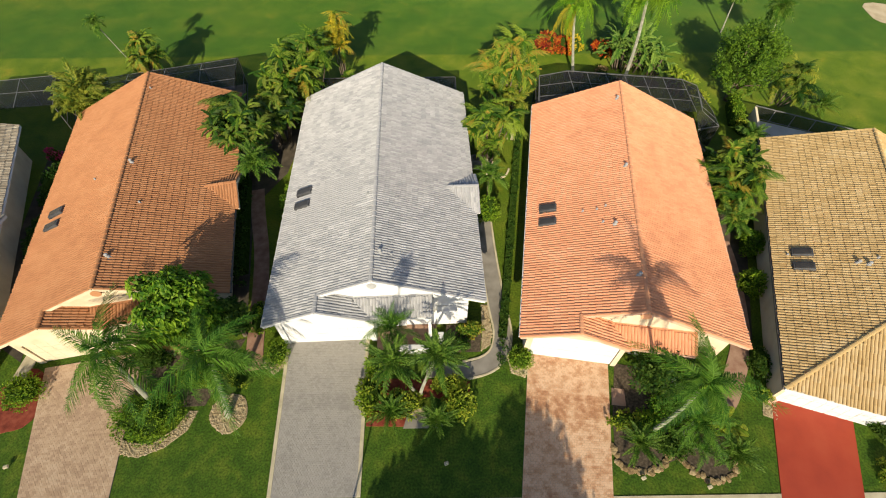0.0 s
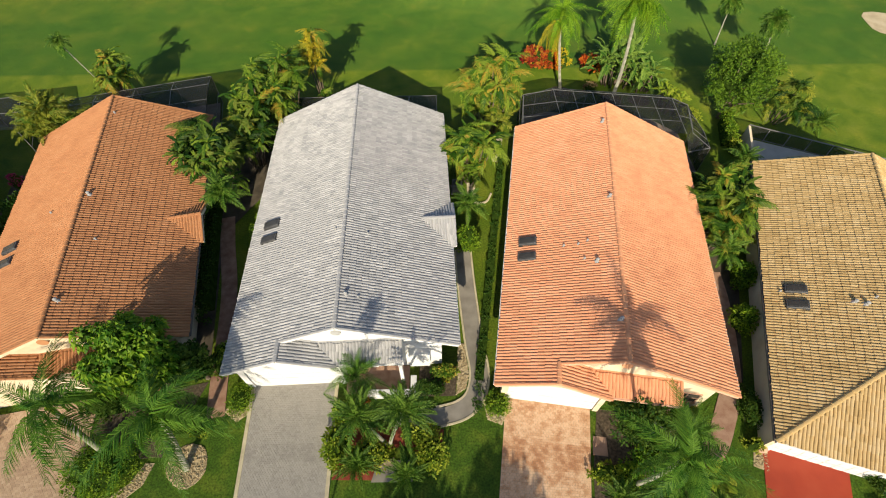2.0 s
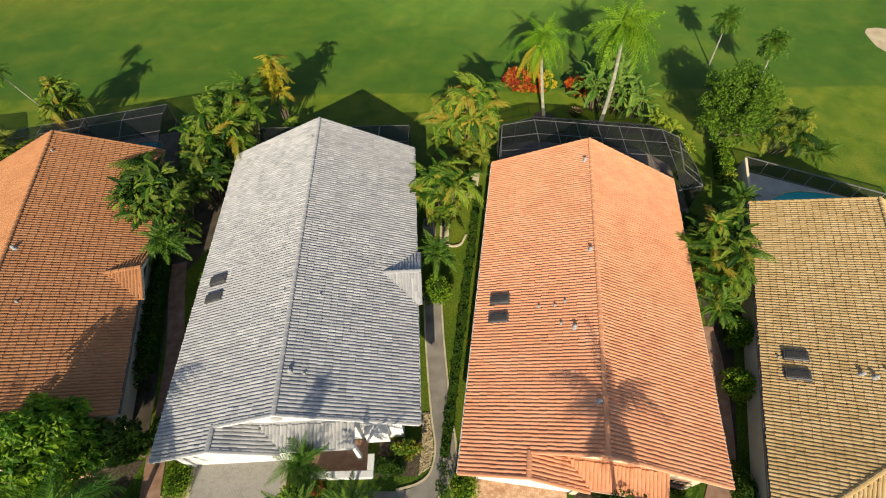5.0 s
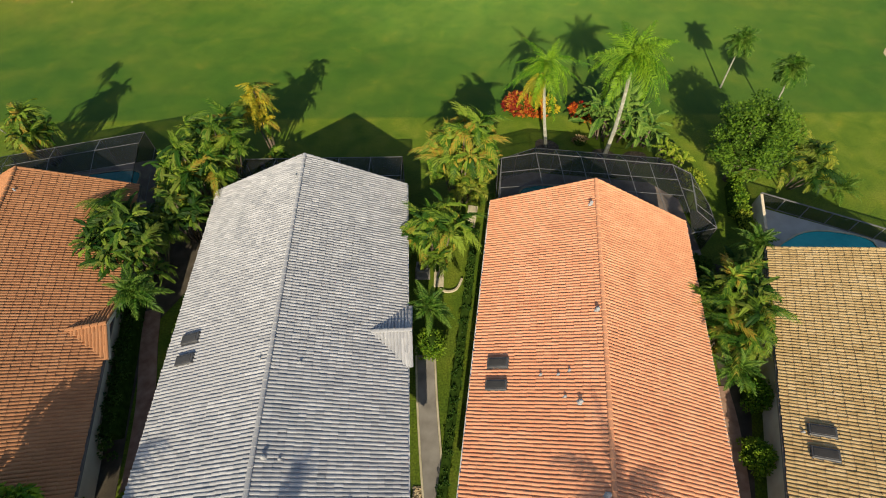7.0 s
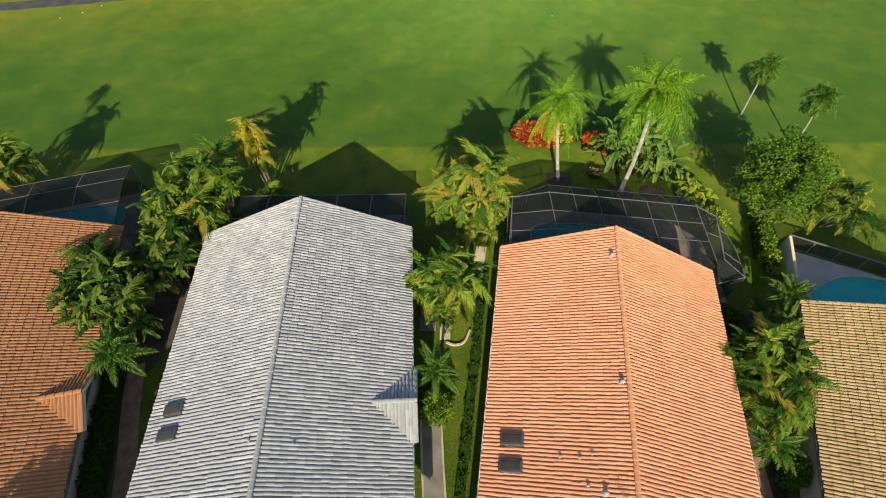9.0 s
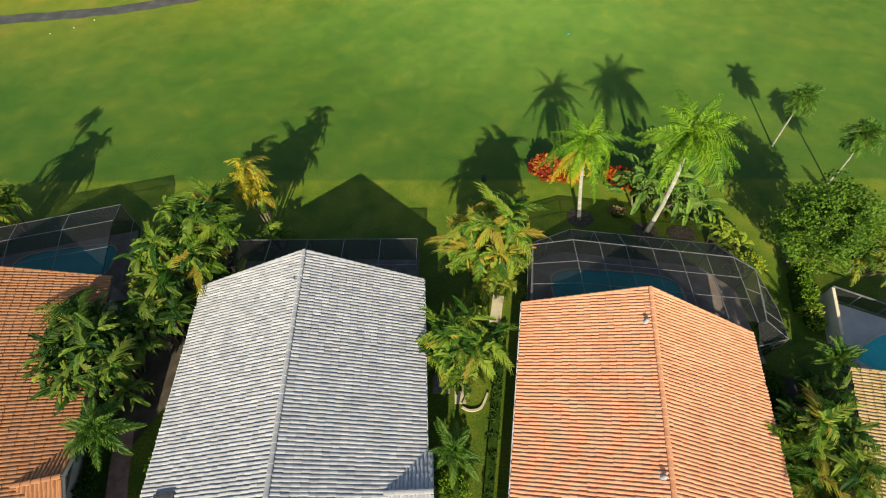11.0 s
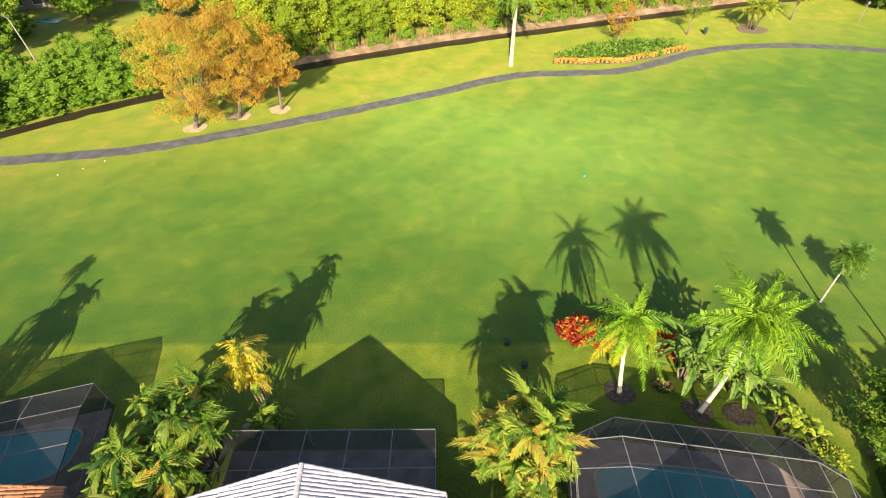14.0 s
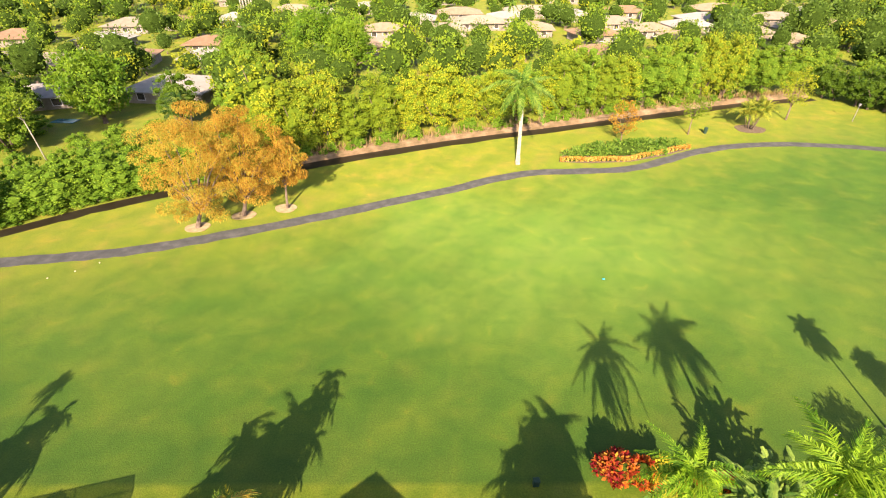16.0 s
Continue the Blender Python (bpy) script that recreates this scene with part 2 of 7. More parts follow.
# insect screen: a dark weave that lets about half of the light through
m = bpy.data.materials.new("insect_screen")
m.use_nodes = True
n, l = m.node_tree.nodes, m.node_tree.links
n["Principled BSDF"].inputs["Base Color"].default_value = (0.022, 0.022, 0.022, 1)
n["Principled BSDF"].inputs["Roughness"].default_value = 0.7
tr, mix = n.new("ShaderNodeBsdfTransparent"), n.new("ShaderNodeMixShader")
mix.inputs[0].default_value = 0.5
l.new(tr.outputs[0], mix.inputs[1])
l.new(n["Principled BSDF"].outputs[0], mix.inputs[2])
l.new(mix.outputs[0], n["Material Output"].inputs[0])
M["screen"] = m


def grassmat():
    """Turf: rough lawns between the houses, mown fairway behind them, with patches, mowing bands and fine grain."""
    m = bpy.data.materials.new("turf")
    m.use_nodes = True
    n, l = m.node_tree.nodes, m.node_tree.links
    b = n["Principled BSDF"]
    tc = n.new("ShaderNodeTexCoord")

    def noise(scale, detail=4, distort=0.0, stretch=None):
        q = n.new("ShaderNodeTexNoise")
        q.inputs["Scale"].default_value, q.inputs["Detail"].default_value, q.inputs["Distortion"].default_value = scale, detail, distort
        if stretch:
            mp = n.new("ShaderNodeMapping")
            mp.inputs["Rotation"].default_value = (0, 0, radians(stretch[2]))
            mp.inputs["Scale"].default_value = (stretch[0], stretch[1], 1)
            l.new(tc.outputs["Object"], mp.inputs[0])
            l.new(mp.outputs[0], q.inputs["Vector"])
        else:
            l.new(tc.outputs["Object"], q.inputs["Vector"])
        return q.outputs[0]

    def ramp(src, stops):
        r = n.new("ShaderNodeValToRGB")
        while len(r.color_ramp.elements) < len(stops):
            r.color_ramp.elements.new(0.5)
        for e, (p, c) in zip(r.color_ramp.elements, stops):
            e.position, e.color = p, (*c, 1)
        l.new(src, r.inputs[0])
        return r.outputs[0]

    def mixc(f, a, c):
        x = n.new("ShaderNodeMix")
        x.data_type = "RGBA"
        if isinstance(f, float):
            x.inputs[0].default_value = f
        else:
            l.new(f, x.inputs[0])
        l.new(a, x.inputs[6])
        l.new(c, x.inputs[7])
        return x.outputs[2]

    fair = ramp(noise(0.045, 5, 0.6), [(0.3, (0.037, 0.094, 0.010)), (0.5, (0.047, 0.108, 0.011)), (0.68, (0.066, 0.122, 0.014))])
    dry = ramp(noise(0.3, 8, 0.4), [(0.3, (0.118, 0.160, 0.014)), (0.52, (0.142, 0.168, 0.018)), (0.72, (0.195, 0.175, 0.028))])
    dryf = n.new("ShaderNodeMapRange")
    l.new(noise(0.3, 8, 0.3, (1.0, 1.3, -18)), dryf.inputs[0])
    dryf.inputs[1].default_value, dryf.inputs[2].default_value, dryf.inputs[4].default_value = 0.42, 0.74, 0.28
    fair = mixc(dryf.outputs[0], fair, dry)
    sep0 = n.new("ShaderNodeSeparateXYZ")
    l.new(tc.outputs["Object"], sep0.inputs[0])
    far = n.new("ShaderNodeMapRange")
    beyond = n.new("ShaderNodeMath")          # how far behind the line of the cart path
    beyond.operation = "MULTIPLY_ADD"
    l.new(sep0.outputs[0], beyond.inputs[0])
    beyond.inputs[1].default_value = -0.40
    behind = n.new("ShaderNodeMath")
    l.new(sep0.outputs[1], behind.inputs[0])
    behind.inputs[1].default_value = -82.5
    l.new(behind.outputs[0], beyond.inputs[2])
    l.new(beyond.outputs[0], far.inputs[0])
    far.inputs[1].default_value, far.inputs[2].default_value, far.inputs[4].default_value = -12.0, 3.0, 0.85
    fair = mixc(far.outputs[0], fair, dry)
    # the glow of light opposite the sun, painted as a broad paler patch mid-fairway
    wm = n.new("ShaderNodeMapping")
    wm.inputs["Location"].default_value, wm.inputs["Rotation"].default_value, wm.inputs["Scale"].default_value = (-1.19, -3.13, 0), (0, 0, radians(-14)), (1 / 30, 1 / 21, 0)
    wn = n.new("ShaderNodeVectorMath")
    wn.operation = "LENGTH"
    l.new(tc.outputs["Object"], wm.inputs[0])
    l.new(wm.outputs[0], wn.inputs[0])
    wf = n.new("ShaderNodeMath")
    wf.operation = "MULTIPLY_ADD"
    l.new(noise(0.07, 5, 0.4), wf.inputs[0])
    wf.inputs[1].default_value = 1.3
    l.new(wn.outputs["Value"], wf.inputs[2])
    hot_spot = n.new("ShaderNodeMapRange")
    hot_spot.interpolation_type = "SMOOTHSTEP"
    l.new(wf.outputs[0], hot_spot.inputs[0])
    hot_spot.inputs[1].default_value, hot_spot.inputs[2].default_value, hot_spot.inputs[3].default_value, hot_spot.inputs[4].default_value = 0.5, 1.8, 0.85, 0.0
    pale = ramp(noise(0.3, 5, 0.3), [(0.3, (0.088, 0.180, 0.024)), (0.7, (0.118, 0.195, 0.030))])
    fair = mixc(hot_spot.outputs[0], fair, pale)
    lawn = ramp(noise(1.1, 6, 0.4), [(0.3, (0.043, 0.097, 0.007)), (0.5, (0.069, 0.132, 0.010)), (0.7, (0.118, 0.17, 0.016))])
    sep = n.new("ShaderNodeSeparateXYZ")
    l.new(tc.outputs["Object"], sep.inputs[0])
    edge = n.new("ShaderNodeMapRange")
    l.new(sep.outputs[1], edge.inputs[0])
    edge.inputs[1].default_value, edge.inputs[2].default_value = 44.6, 45.0
    rear = ramp(noise(0.5, 6, 0.5), [(0.3, (0.070, 0.126, 0.009)), (0.5, (0.100, 0.152, 0.011)), (0.7, (0.142, 0.180, 0.018))])
    zone = n.new("ShaderNodeMapRange")
    l.new(sep.outputs[1], zone.inputs[0])
    zone.inputs[1].default_value, zone.inputs[2].default_value = 12.0, 15.0
    band = n.new("ShaderNodeTexWave")
    bm2 = n.new("ShaderNodeMapping")
    bm2.inputs["Rotation"].default_value = (0, 0, radians(38))
    l.new(tc.outputs["Object"], bm2.inputs[0])
    l.new(bm2.outputs[0], band.inputs["Vector"])
    band.inputs["Scale"].default_value, band.inputs["Distortion"].default_value, band.inputs["Detail"].default_value = 0.055, 2.5, 2.0
    band.inputs["Detail Scale"].default_value = 0.4
    fx = n.new("ShaderNodeMix")
    fx.data_type, fx.blend_type = "RGBA", "MULTIPLY"
    fx.inputs[0].default_value = 1.0
    l.new(fair, fx.inputs[6])
    l.new(ramp(band.outputs[0], [(0.2, (0.955, 0.97, 0.965)), (0.8, (1.05, 1.03, 1.0))]), fx.inputs[7])
    fair = fx.outputs[2]
    col = mixc(edge.outputs[0], mixc(zone.outputs[0], lawn, rear), fair)
    grain = ramp(noise(9.0, 4), [(0.3, (0.5, 0.5, 0.5)), (0.7, (1.5, 1.5, 1.5))])
    mottle = ramp(noise(0.55, 6, 0.5), [(0.25, (0.78, 0.88, 0.88)), (0.5, (1, 1, 1)), (0.64, (1.13, 1.06, 1.0)), (0.74, (1.5, 1.12, 1.12))])
    mx = n.new("ShaderNodeMix")
    mx.data_type, mx.blend_type = "RGBA", "MULTIPLY"
    mx.inputs[0].default_value = 1.0
    l.new(col, mx.inputs[6])
    l.new(mottle, mx.inputs[7])
    col = mx.outputs[2]
    coarse = n.new("ShaderNodeMapRange")
    l.new(sep.outputs[1], coarse.inputs[0])
    coarse.inputs[1].default_value, coarse.inputs[2].default_value, coarse.inputs[3].default_value, coarse.inputs[4].default_value = 20.0, 45.0, 0.95, 0.4
    x = n.new("ShaderNodeMix")
    x.data_type, x.blend_type = "RGBA", "MULTIPLY"
    l.new(coarse.outputs[0], x.inputs[0])
    l.new(col, x.inputs[6])
    l.new(grain, x.inputs[7])
    l.new(x.outputs[2], b.inputs["Base Color"])
    b.inputs["Roughness"].default_value, b.inputs["Specular IOR Level"].default_value, b.inputs["Diffuse Roughness"].default_value = 0.8, 0.2, 1.0
    bp = n.new("ShaderNodeBump")
    bp.inputs["Strength"].default_value, bp.inputs["Distance"].default_value = 0.5, 0.05
    l.new(noise(14.0, 3), bp.inputs["Height"])
    l.new(bp.outputs[0], b.inputs["Normal"])
    return m


M["turf"] = grassmat()


# ---- mesh helpers ----
class Geo:
    """Vertices and faces gathered for one mesh."""

    def __init__(self):
        self.v, self.f = [], []

    def add(self, verts, faces):
        k = len(self.v)
        self.v += [tuple(p) for p in verts]
        self.f += [tuple(i + k for i in f) for f in faces]
        return self

    def box(self, x, y, z):
        (a, b), (c, d), (e, g) = x, y, z
        return self.add([(a, c, e), (b, c, e), (b, d, e), (a, d, e), (a, c, g), (b, c, g), (b, d, g), (a, d, g)],
                        [(3, 2, 1, 0), (4, 5, 6, 7), (0, 1, 5, 4), (1, 2, 6, 5), (2, 3, 7, 6), (3, 0, 4, 7)])

    def prism(self, poly, lo, hi, axis="z"):
        """A polygon drawn out along an axis from lo to hi. y: the polygon is in x and z."""
        n = len(poly)
        if axis == "z":
            pts = [(p[0], p[1], lo) for p in poly] + [(p[0], p[1], hi) for p in poly]
        elif axis == "y":
            pts = [(p[0], hi, p[1]) for p in poly] + [(p[0], lo, p[1]) for p in poly]
        else:
            pts = [(lo, p[0], p[1]) for p in poly] + [(hi, p[0], p[1]) for p in poly]
        return self.add(pts, [tuple(range(n - 1, -1, -1)), tuple(range(n, 2 * n))] + [(i, (i + 1) % n, n + (i + 1) % n, n + i) for i in range(n)])

    def slab(self, poly3, thick):
        """A sloping polygon with thickness downwards."""
        n = len(poly3)
        pts = [tuple(p) for p in poly3] + [(p[0], p[1], p[2] - thick) for p in poly3]
        return self.add(pts, [tuple(range(n)), tuple(range(2 * n - 1, n - 1, -1))] + [((i + 1) % n, i, n + i, n + (i + 1) % n) for i in range(n)])

    def tube(self, pts, radii, seg=8):
        pts = [Vector(p) for p in pts]
        rings = []
        for i, p in enumerate(pts):
            d = (pts[min(i + 1, len(pts) - 1)] - pts[max(i - 1, 0)]).normalized()
            a = d.cross(Vector((0.37, 0.91, 0.12))).normalized()
            b = d.cross(a)
            rings.append([p + radii[i] * (math.cos(6.2832 * k / seg) * a + math.sin(6.2832 * k / seg) * b) for k in range(seg)])
        f = [(i * seg + k, i * seg + (k + 1) % seg, (i + 1) * seg + (k + 1) % seg, (i + 1) * seg + k) for i in range(len(pts) - 1) for k in range(seg)]
        f += [tuple(range(seg - 1, -1, -1)), tuple((len(pts) - 1) * seg + k for k in range(seg))]
        return self.add([v for r in rings for v in r], f)

    def mesh(self, name, material=None, smooth=False):
        me = bpy.data.meshes.new(name)
        me.from_pydata(self.v, [], self.f)
        if material:
            me.materials.append(M[material])
        if smooth:
            me.shade_smooth()
        me.update()
        return me


def thing(name, label, category, place=(0, 0, 0), turn=0.0, group="", kind=""):
    ob = new(name)
    ob.empty_display_size = 0.3
    ob.matrix_basis = pose(*place, 0, 0, turn)
    return tagged(ob, label, category, group, kind)


def part(name, geo, material, parent, label="", smooth=False, at=None):
    me = geo if isinstance(geo, bpy.types.Mesh) else geo.mesh(name, material, smooth)
    ob = new(name, me)
    ob.parent = parent
    if at is not None:
        ob.matrix_basis = at
    return tagged(ob, label)


def solo(name, geo, material, label, category, kind="", at=None, smooth=False, group=""):
    ob = new(name, geo if isinstance(geo, bpy.types.Mesh) else geo.mesh(name, material, smooth))
    if at is not None:
        ob.matrix_basis = at
    return tagged(ob, label, category, group, kind)


def bevel_box(x, y, z, r=0.02):
    bm = bmesh.new()
    bmesh.ops.create_cube(bm, size=1.0)
    for v in bm.verts:
        v.co = Vector((x[0] + (v.co.x + 0.5) * (x[1] - x[0]), y[0] + (v.co.y + 0.5) * (y[1] - y[0]), z[0] + (v.co.z + 0.5) * (z[1] - z[0])))
    bmesh.ops.bevel(bm, geom=bm.edges[:], offset=r, segments=1, affect="EDGES")
    g = Geo()
    bm.verts.index_update()
    g.add([v.co for v in bm.verts], [[v.index for v in f.verts] for f in bm.faces])
    bm.free()
    return g


def spline(pts, step=6):
    """Catmull-Rom through the points."""
    pts = [Vector((*p, 0)) if len(p) == 2 else Vector(p) for p in pts]
    out = []
    for i in range(len(pts) - 1):
        a, b, c, d = pts[max(i - 1, 0)], pts[i], pts[i + 1], pts[min(i + 2, len(pts) - 1)]
        for k in range(step):
            t = k / step
            out.append(0.5 * ((2 * b) + (c - a) * t + (2 * a - 5 * b + 4 * c - d) * t * t + (3 * b - a - 3 * c + d) * t ** 3))
    return out + [pts[-1]]


def ribbon(pts, left, right, lo, hi, step=6, rag=0.0, rng=None):
    """A strip along a line, from left to right of it, with thickness."""
    c = spline(pts, step)
    g, rows = Geo(), []
    for i, p in enumerate(c):
        d = (c[min(i + 1, len(c) - 1)] - c[max(i - 1, 0)]).normalized()
        nrm = Vector((d.y, -d.x, 0))
        e = (rng.uniform(-rag, rag), rng.uniform(-rag, rag)) if rng else (0, 0)
        rows.append((p - nrm * (left + e[0]), p + nrm * (right + e[1])))
    v = []
    for a, b in rows:
        v += [(a.x, a.y, lo), (a.x, a.y, hi), (b.x, b.y, hi), (b.x, b.y, lo)]
    f = []
    for i in range(len(rows) - 1):
        k = 4 * i
        f += [(k + 1, k + 2, k + 6, k + 5), (k, k + 1, k + 5, k + 4), (k + 2, k + 3, k + 7, k + 6)]
    f += [(0, 3, 2, 1), (4 * len(rows) - 4, 4 * len(rows) - 3, 4 * len(rows) - 2, 4 * len(rows) - 1)]
    return g.add(v, f)


def blob(cx, cy, rx, ry, rng, n=22, rough=0.12):
    """An uneven round outline."""
    ph = [rng.uniform(0, 6.28) for _ in range(3)]
    out = []
    for k in range(n):
        a = 6.2832 * k / n
        r = 1 + rough * (0.6 * math.sin(2 * a + ph[0]) + 0.4 * math.sin(3 * a + ph[1]) + 0.3 * math.sin(5 * a + ph[2]))
        out.append((cx + rx * r * math.cos(a), cy + ry * r * math.sin(a)))
    return out


def ring_slab(outer, inner, lo, hi):
    """A flat slab with a hole."""
    bm = bmesh.new()
    for loop in (outer, inner):
        vs = [bm.verts.new((p[0], p[1], hi)) for p in loop]
        for i in range(len(vs)):
            bm.edges.new((vs[i], vs[(i + 1) % len(vs)]))
    bmesh.ops.triangle_fill(bm, use_beauty=True, edges=bm.edges[:], normal=(0, 0, 1))
    bm.verts.index_update()
    g = Geo()
    g.add([v.co for v in bm.verts], [[v.index for v in f.verts] for f in bm.faces])
    bm.free()
    for loop in (outer, inner):
        n = len(loop)
        g.add([(*p, lo) for p in loop] + [(*p, hi) for p in loop], [(i, (i + 1) % n, n + (i + 1) % n, n + i) for i in range(n)])
    return g


# ---- ground ----
g = Geo()
xs = [-900, -300, -120, -60, -30, 0, 30, 60, 120, 300, 900]
ys = [-500, -150, -40, 0, 20, 40, 60, 80, 110, 160, 300, 700, 1500]
g.add([(x, y, 0) for y in ys for x in xs], [(j * 11 + i, j * 11 + i + 1, j * 11 + i + 12, j * 11 + i + 11) for j in range(len(ys) - 1) for i in range(10)])
solo("ground", g, "turf", "mown green grass of lawns and golf fairway", "ground", "structure")

# ---- roof tiles ----
def tile_geo(w=0.18, e=0.38):
    """One roll tile with its tail raised; x across, y up the slope."""
    prof = [(0.0, -0.01), (0.015, 0.047), (0.057, 0.078), (0.109, 0.071), (0.15, 0.031), (w, -0.01)]
    v = [(x, -0.035, z + 0.010) for x, z in prof] + [(x, e, z * 0.86 - 0.006) for x, z in prof] + [(x, -0.03, -0.005) for x, z in (prof[0], prof[-1])]
    n = len(prof)
    f = [(i, i + 1, n + i + 1, n + i) for i in range(n - 1)] + [tuple([2 * n] + [2 * n + 1] + list(range(n - 1, -1, -1)))]
    return v, f


def inside(p, poly):
    c = False
    for i in range(len(poly)):
        (x1, y1), (x2, y2) = poly[i], poly[i - 1]
        if (y1 > p[1]) != (y2 > p[1]) and p[0] < (x2 - x1) * (p[1] - y1) / (y2 - y1) + x1:
            c = not c
    return c


TV, TF = tile_geo()
TVA = np.array(TV)


def tile_field(poly, rng, skip=None, w=0.18, e=0.38):
    """Tiles over a sloping polygon (first edge: the eave, left to right seen from outside). Gives the joined tiles,
    and the poses of those for which skip(u, v) holds."""
    P = [Vector(p) for p in poly]
    u = (P[1] - P[0]).normalized()
    nrm = u.cross(P[-1] - P[0]).normalized()
    v = nrm.cross(u)
    flat = [((p - P[0]).dot(u), (p - P[0]).dot(v)) for p in P]
    umin, umax, vmax = min(q[0] for q in flat), max(q[0] for q in flat), max(q[1] for q in flat)
    R = np.array([u, v, nrm])
    verts, faces, own = [], [], []
    k = 0
    for j in range(int(vmax / e) + 1):
        for i in range(int(umin / w) - 1, int(umax / w) + 1):
            a, b = i * w, j * e
            if not inside((a + w * 0.45, b + e * 0.5), flat):
                continue
            o = P[0] + u * (a + rng.uniform(-0.016, 0.016)) + v * (b + rng.uniform(-0.03, 0.03)) + nrm * (0.012 + rng.uniform(0, 0.014))
            if skip and skip(a, b):
                own.append(Matrix(((u.x, v.x, nrm.x, o.x), (u.y, v.y, nrm.y, o.y), (u.z, v.z, nrm.z, o.z), (0, 0, 0, 1))))
                continue
            verts.append(TVA @ R + np.array(o))
            faces += [tuple(t + k for t in f) for f in TF]
            k += len(TV)
    g = Geo()
    g.v, g.f = [tuple(p) for p in np.concatenate(verts)], faces
    return g, own


def cap_mesh(name, material, r=0.13, length=0.42):
    g = Geo()
    n = 6
    v = []
    for y, rr, dz in ((-0.03, r, 0.02), (length, r * 0.82, 0.0)):
        v += [(rr * math.cos(math.pi * k / n), y, dz + rr * 0.75 * math.sin(math.pi * k / n)) for k in range(n + 1)]
    f = [(k + 1, k, n + 1 + k, n + 2 + k) for k in range(n)] + [tuple(range(n + 1))]
    return g.add(v, f).mesh(name, material)


def caps(parent, mesh, a, b, name="ridge_tile", step=0.42, lift=0.03):
    """A row of cap tiles from a to b."""
    a, b = Vector(a), Vector(b)
    d = b - a
    n = max(1, round(d.length / step))
    y = d.normalized()
    x = y.cross(Vector((0, 0, 1))).normalized()
    z = x.cross(y)
    for k in range(n):
        o = a + d * (k / n) + z * lift
        part(name, mesh, None, parent, at=Matrix(((x.x, y.x, z.x, o.x), (x.y, y.y, z.y, o.y), (x.z, y.z, z.z, o.z), (0, 0, 0, 1))))


def bar_geo(a, b, w=0.06, h=0.06):
    a, b = Vector(a), Vector(b)
    y = (b - a).normalized()
    x = y.cross(Vector((0, 0, 1)))
    x = x.normalized() if x.length > 1e-4 else Vector((1, 0, 0))
    z = x.cross(y)
    v = [p + x * sx * w / 2 + z * sz * h / 2 for p in (a, b) for sx, sz in ((-1, -1), (1, -1), (1, 1), (-1, 1))]
    return Geo().add(v, [(0, 1, 2, 3), (7, 6, 5, 4), (0, 4, 5, 1), (1, 5, 6, 2), (2, 6, 7, 3), (3, 7, 4, 0)])


def window(parent, x, z, y, material="white", rows=2, cols=2):
    """A framed window in a wall that faces the front."""
    w = part("window", Geo().box((x[0] + 0.05, x[1] - 0.05), (y - 0.03, y + 0.02), (z[0] + 0.05, z[1] - 0.05)), "glass", parent, "dark window glass")
    g = Geo()
    for a, b, c, d in ((x[0], x[1], z[0], z[0] + 0.06), (x[0], x[1], z[1] - 0.06, z[1]), (x[0], x[0] + 0.06, z[0] + 0.06, z[1] - 0.06), (x[1] - 0.06, x[1], z[0] + 0.06, z[1] - 0.06)):
        g.box((a, b), (y - 0.06, y + 0.02), (c, d))
    part("frame", g, material, w)
    for i in range(1, cols):
        xx = x[0] + (x[1] - x[0]) * i / cols
        part("muntin", Geo().box((xx - 0.02, xx + 0.02), (y - 0.05, y - 0.02), (z[0] + 0.06, z[1] - 0.06)), material, w)
    for i in range(1, rows):
        zz = z[0] + (z[1] - z[0]) * i / rows
        part("muntin", Geo().box((x[0] + 0.06, x[1] - 0.06), (y - 0.055, y - 0.025), (zz - 0.02, zz + 0.02)), material, w)
    part("sill", Geo().box((x[0] - 0.06, x[1] + 0.06), (y - 0.12, y - 0.061), (z[0] - 0.08, z[0] - 0.005)), material, w)


def on_slope(x, y, zr, s, side):
    """A pose on the roof: x across outwards-down, y back, z along the normal."""
    t = math.atan(s) * (1 if side > 0 else -1)
    return Matrix.Translation((x, y, zr - s * abs(x))) @ Matrix.Rotation(t, 4, "Y")


def skylight(parent, at, frame_mat="dark_metal", w=1.12, d=0.56):
    k = part("skylight", bevel_box((-w / 2, w / 2), (-d / 2, d / 2), (0.0, 0.22), 0.03), frame_mat, parent, "dark framed roof skylight", at=at)
    part("pane", bevel_box((-w / 2 + 0.09, w / 2 - 0.09), (-d / 2 + 0.09, d / 2 - 0.09), (0.222, 0.24), 0.008), "glass", k, "dark glass pane")
    part("flashing", Geo().box((-w / 2 - 0.025, w / 2 + 0.025), (-d / 2 - 0.025, d / 2 + 0.025), (0.02, 0.09)), "dark_metal", k)


def vent(parent, at, big=False):
    s = 1.15 if big else 0.75
    upright = at @ Matrix.Rotation(-at.to_euler().y, 4, "Y")
    v = part("vent_pipe", Geo().tube([(0, 0, -0.05), (0, 0, 0.2 * s)], [0.06 * s, 0.06 * s], 10), "grey_metal", parent, "metal roof vent pipe", at=upright)
    part("cap", Geo().tube([(0, 0, 0.202 * s), (0, 0, 0.24 * s), (0, 0, 0.29 * s)], [0.09 * s, 0.09 * s, 0.03], 10), "grey_metal", v)
    part("flashing", Geo().tube([(0, 0, -0.03), (0, 0, 0.12 * s)], [0.17 * s, 0.075 * s], 10), "grey_metal", v)


HOUSES = {}


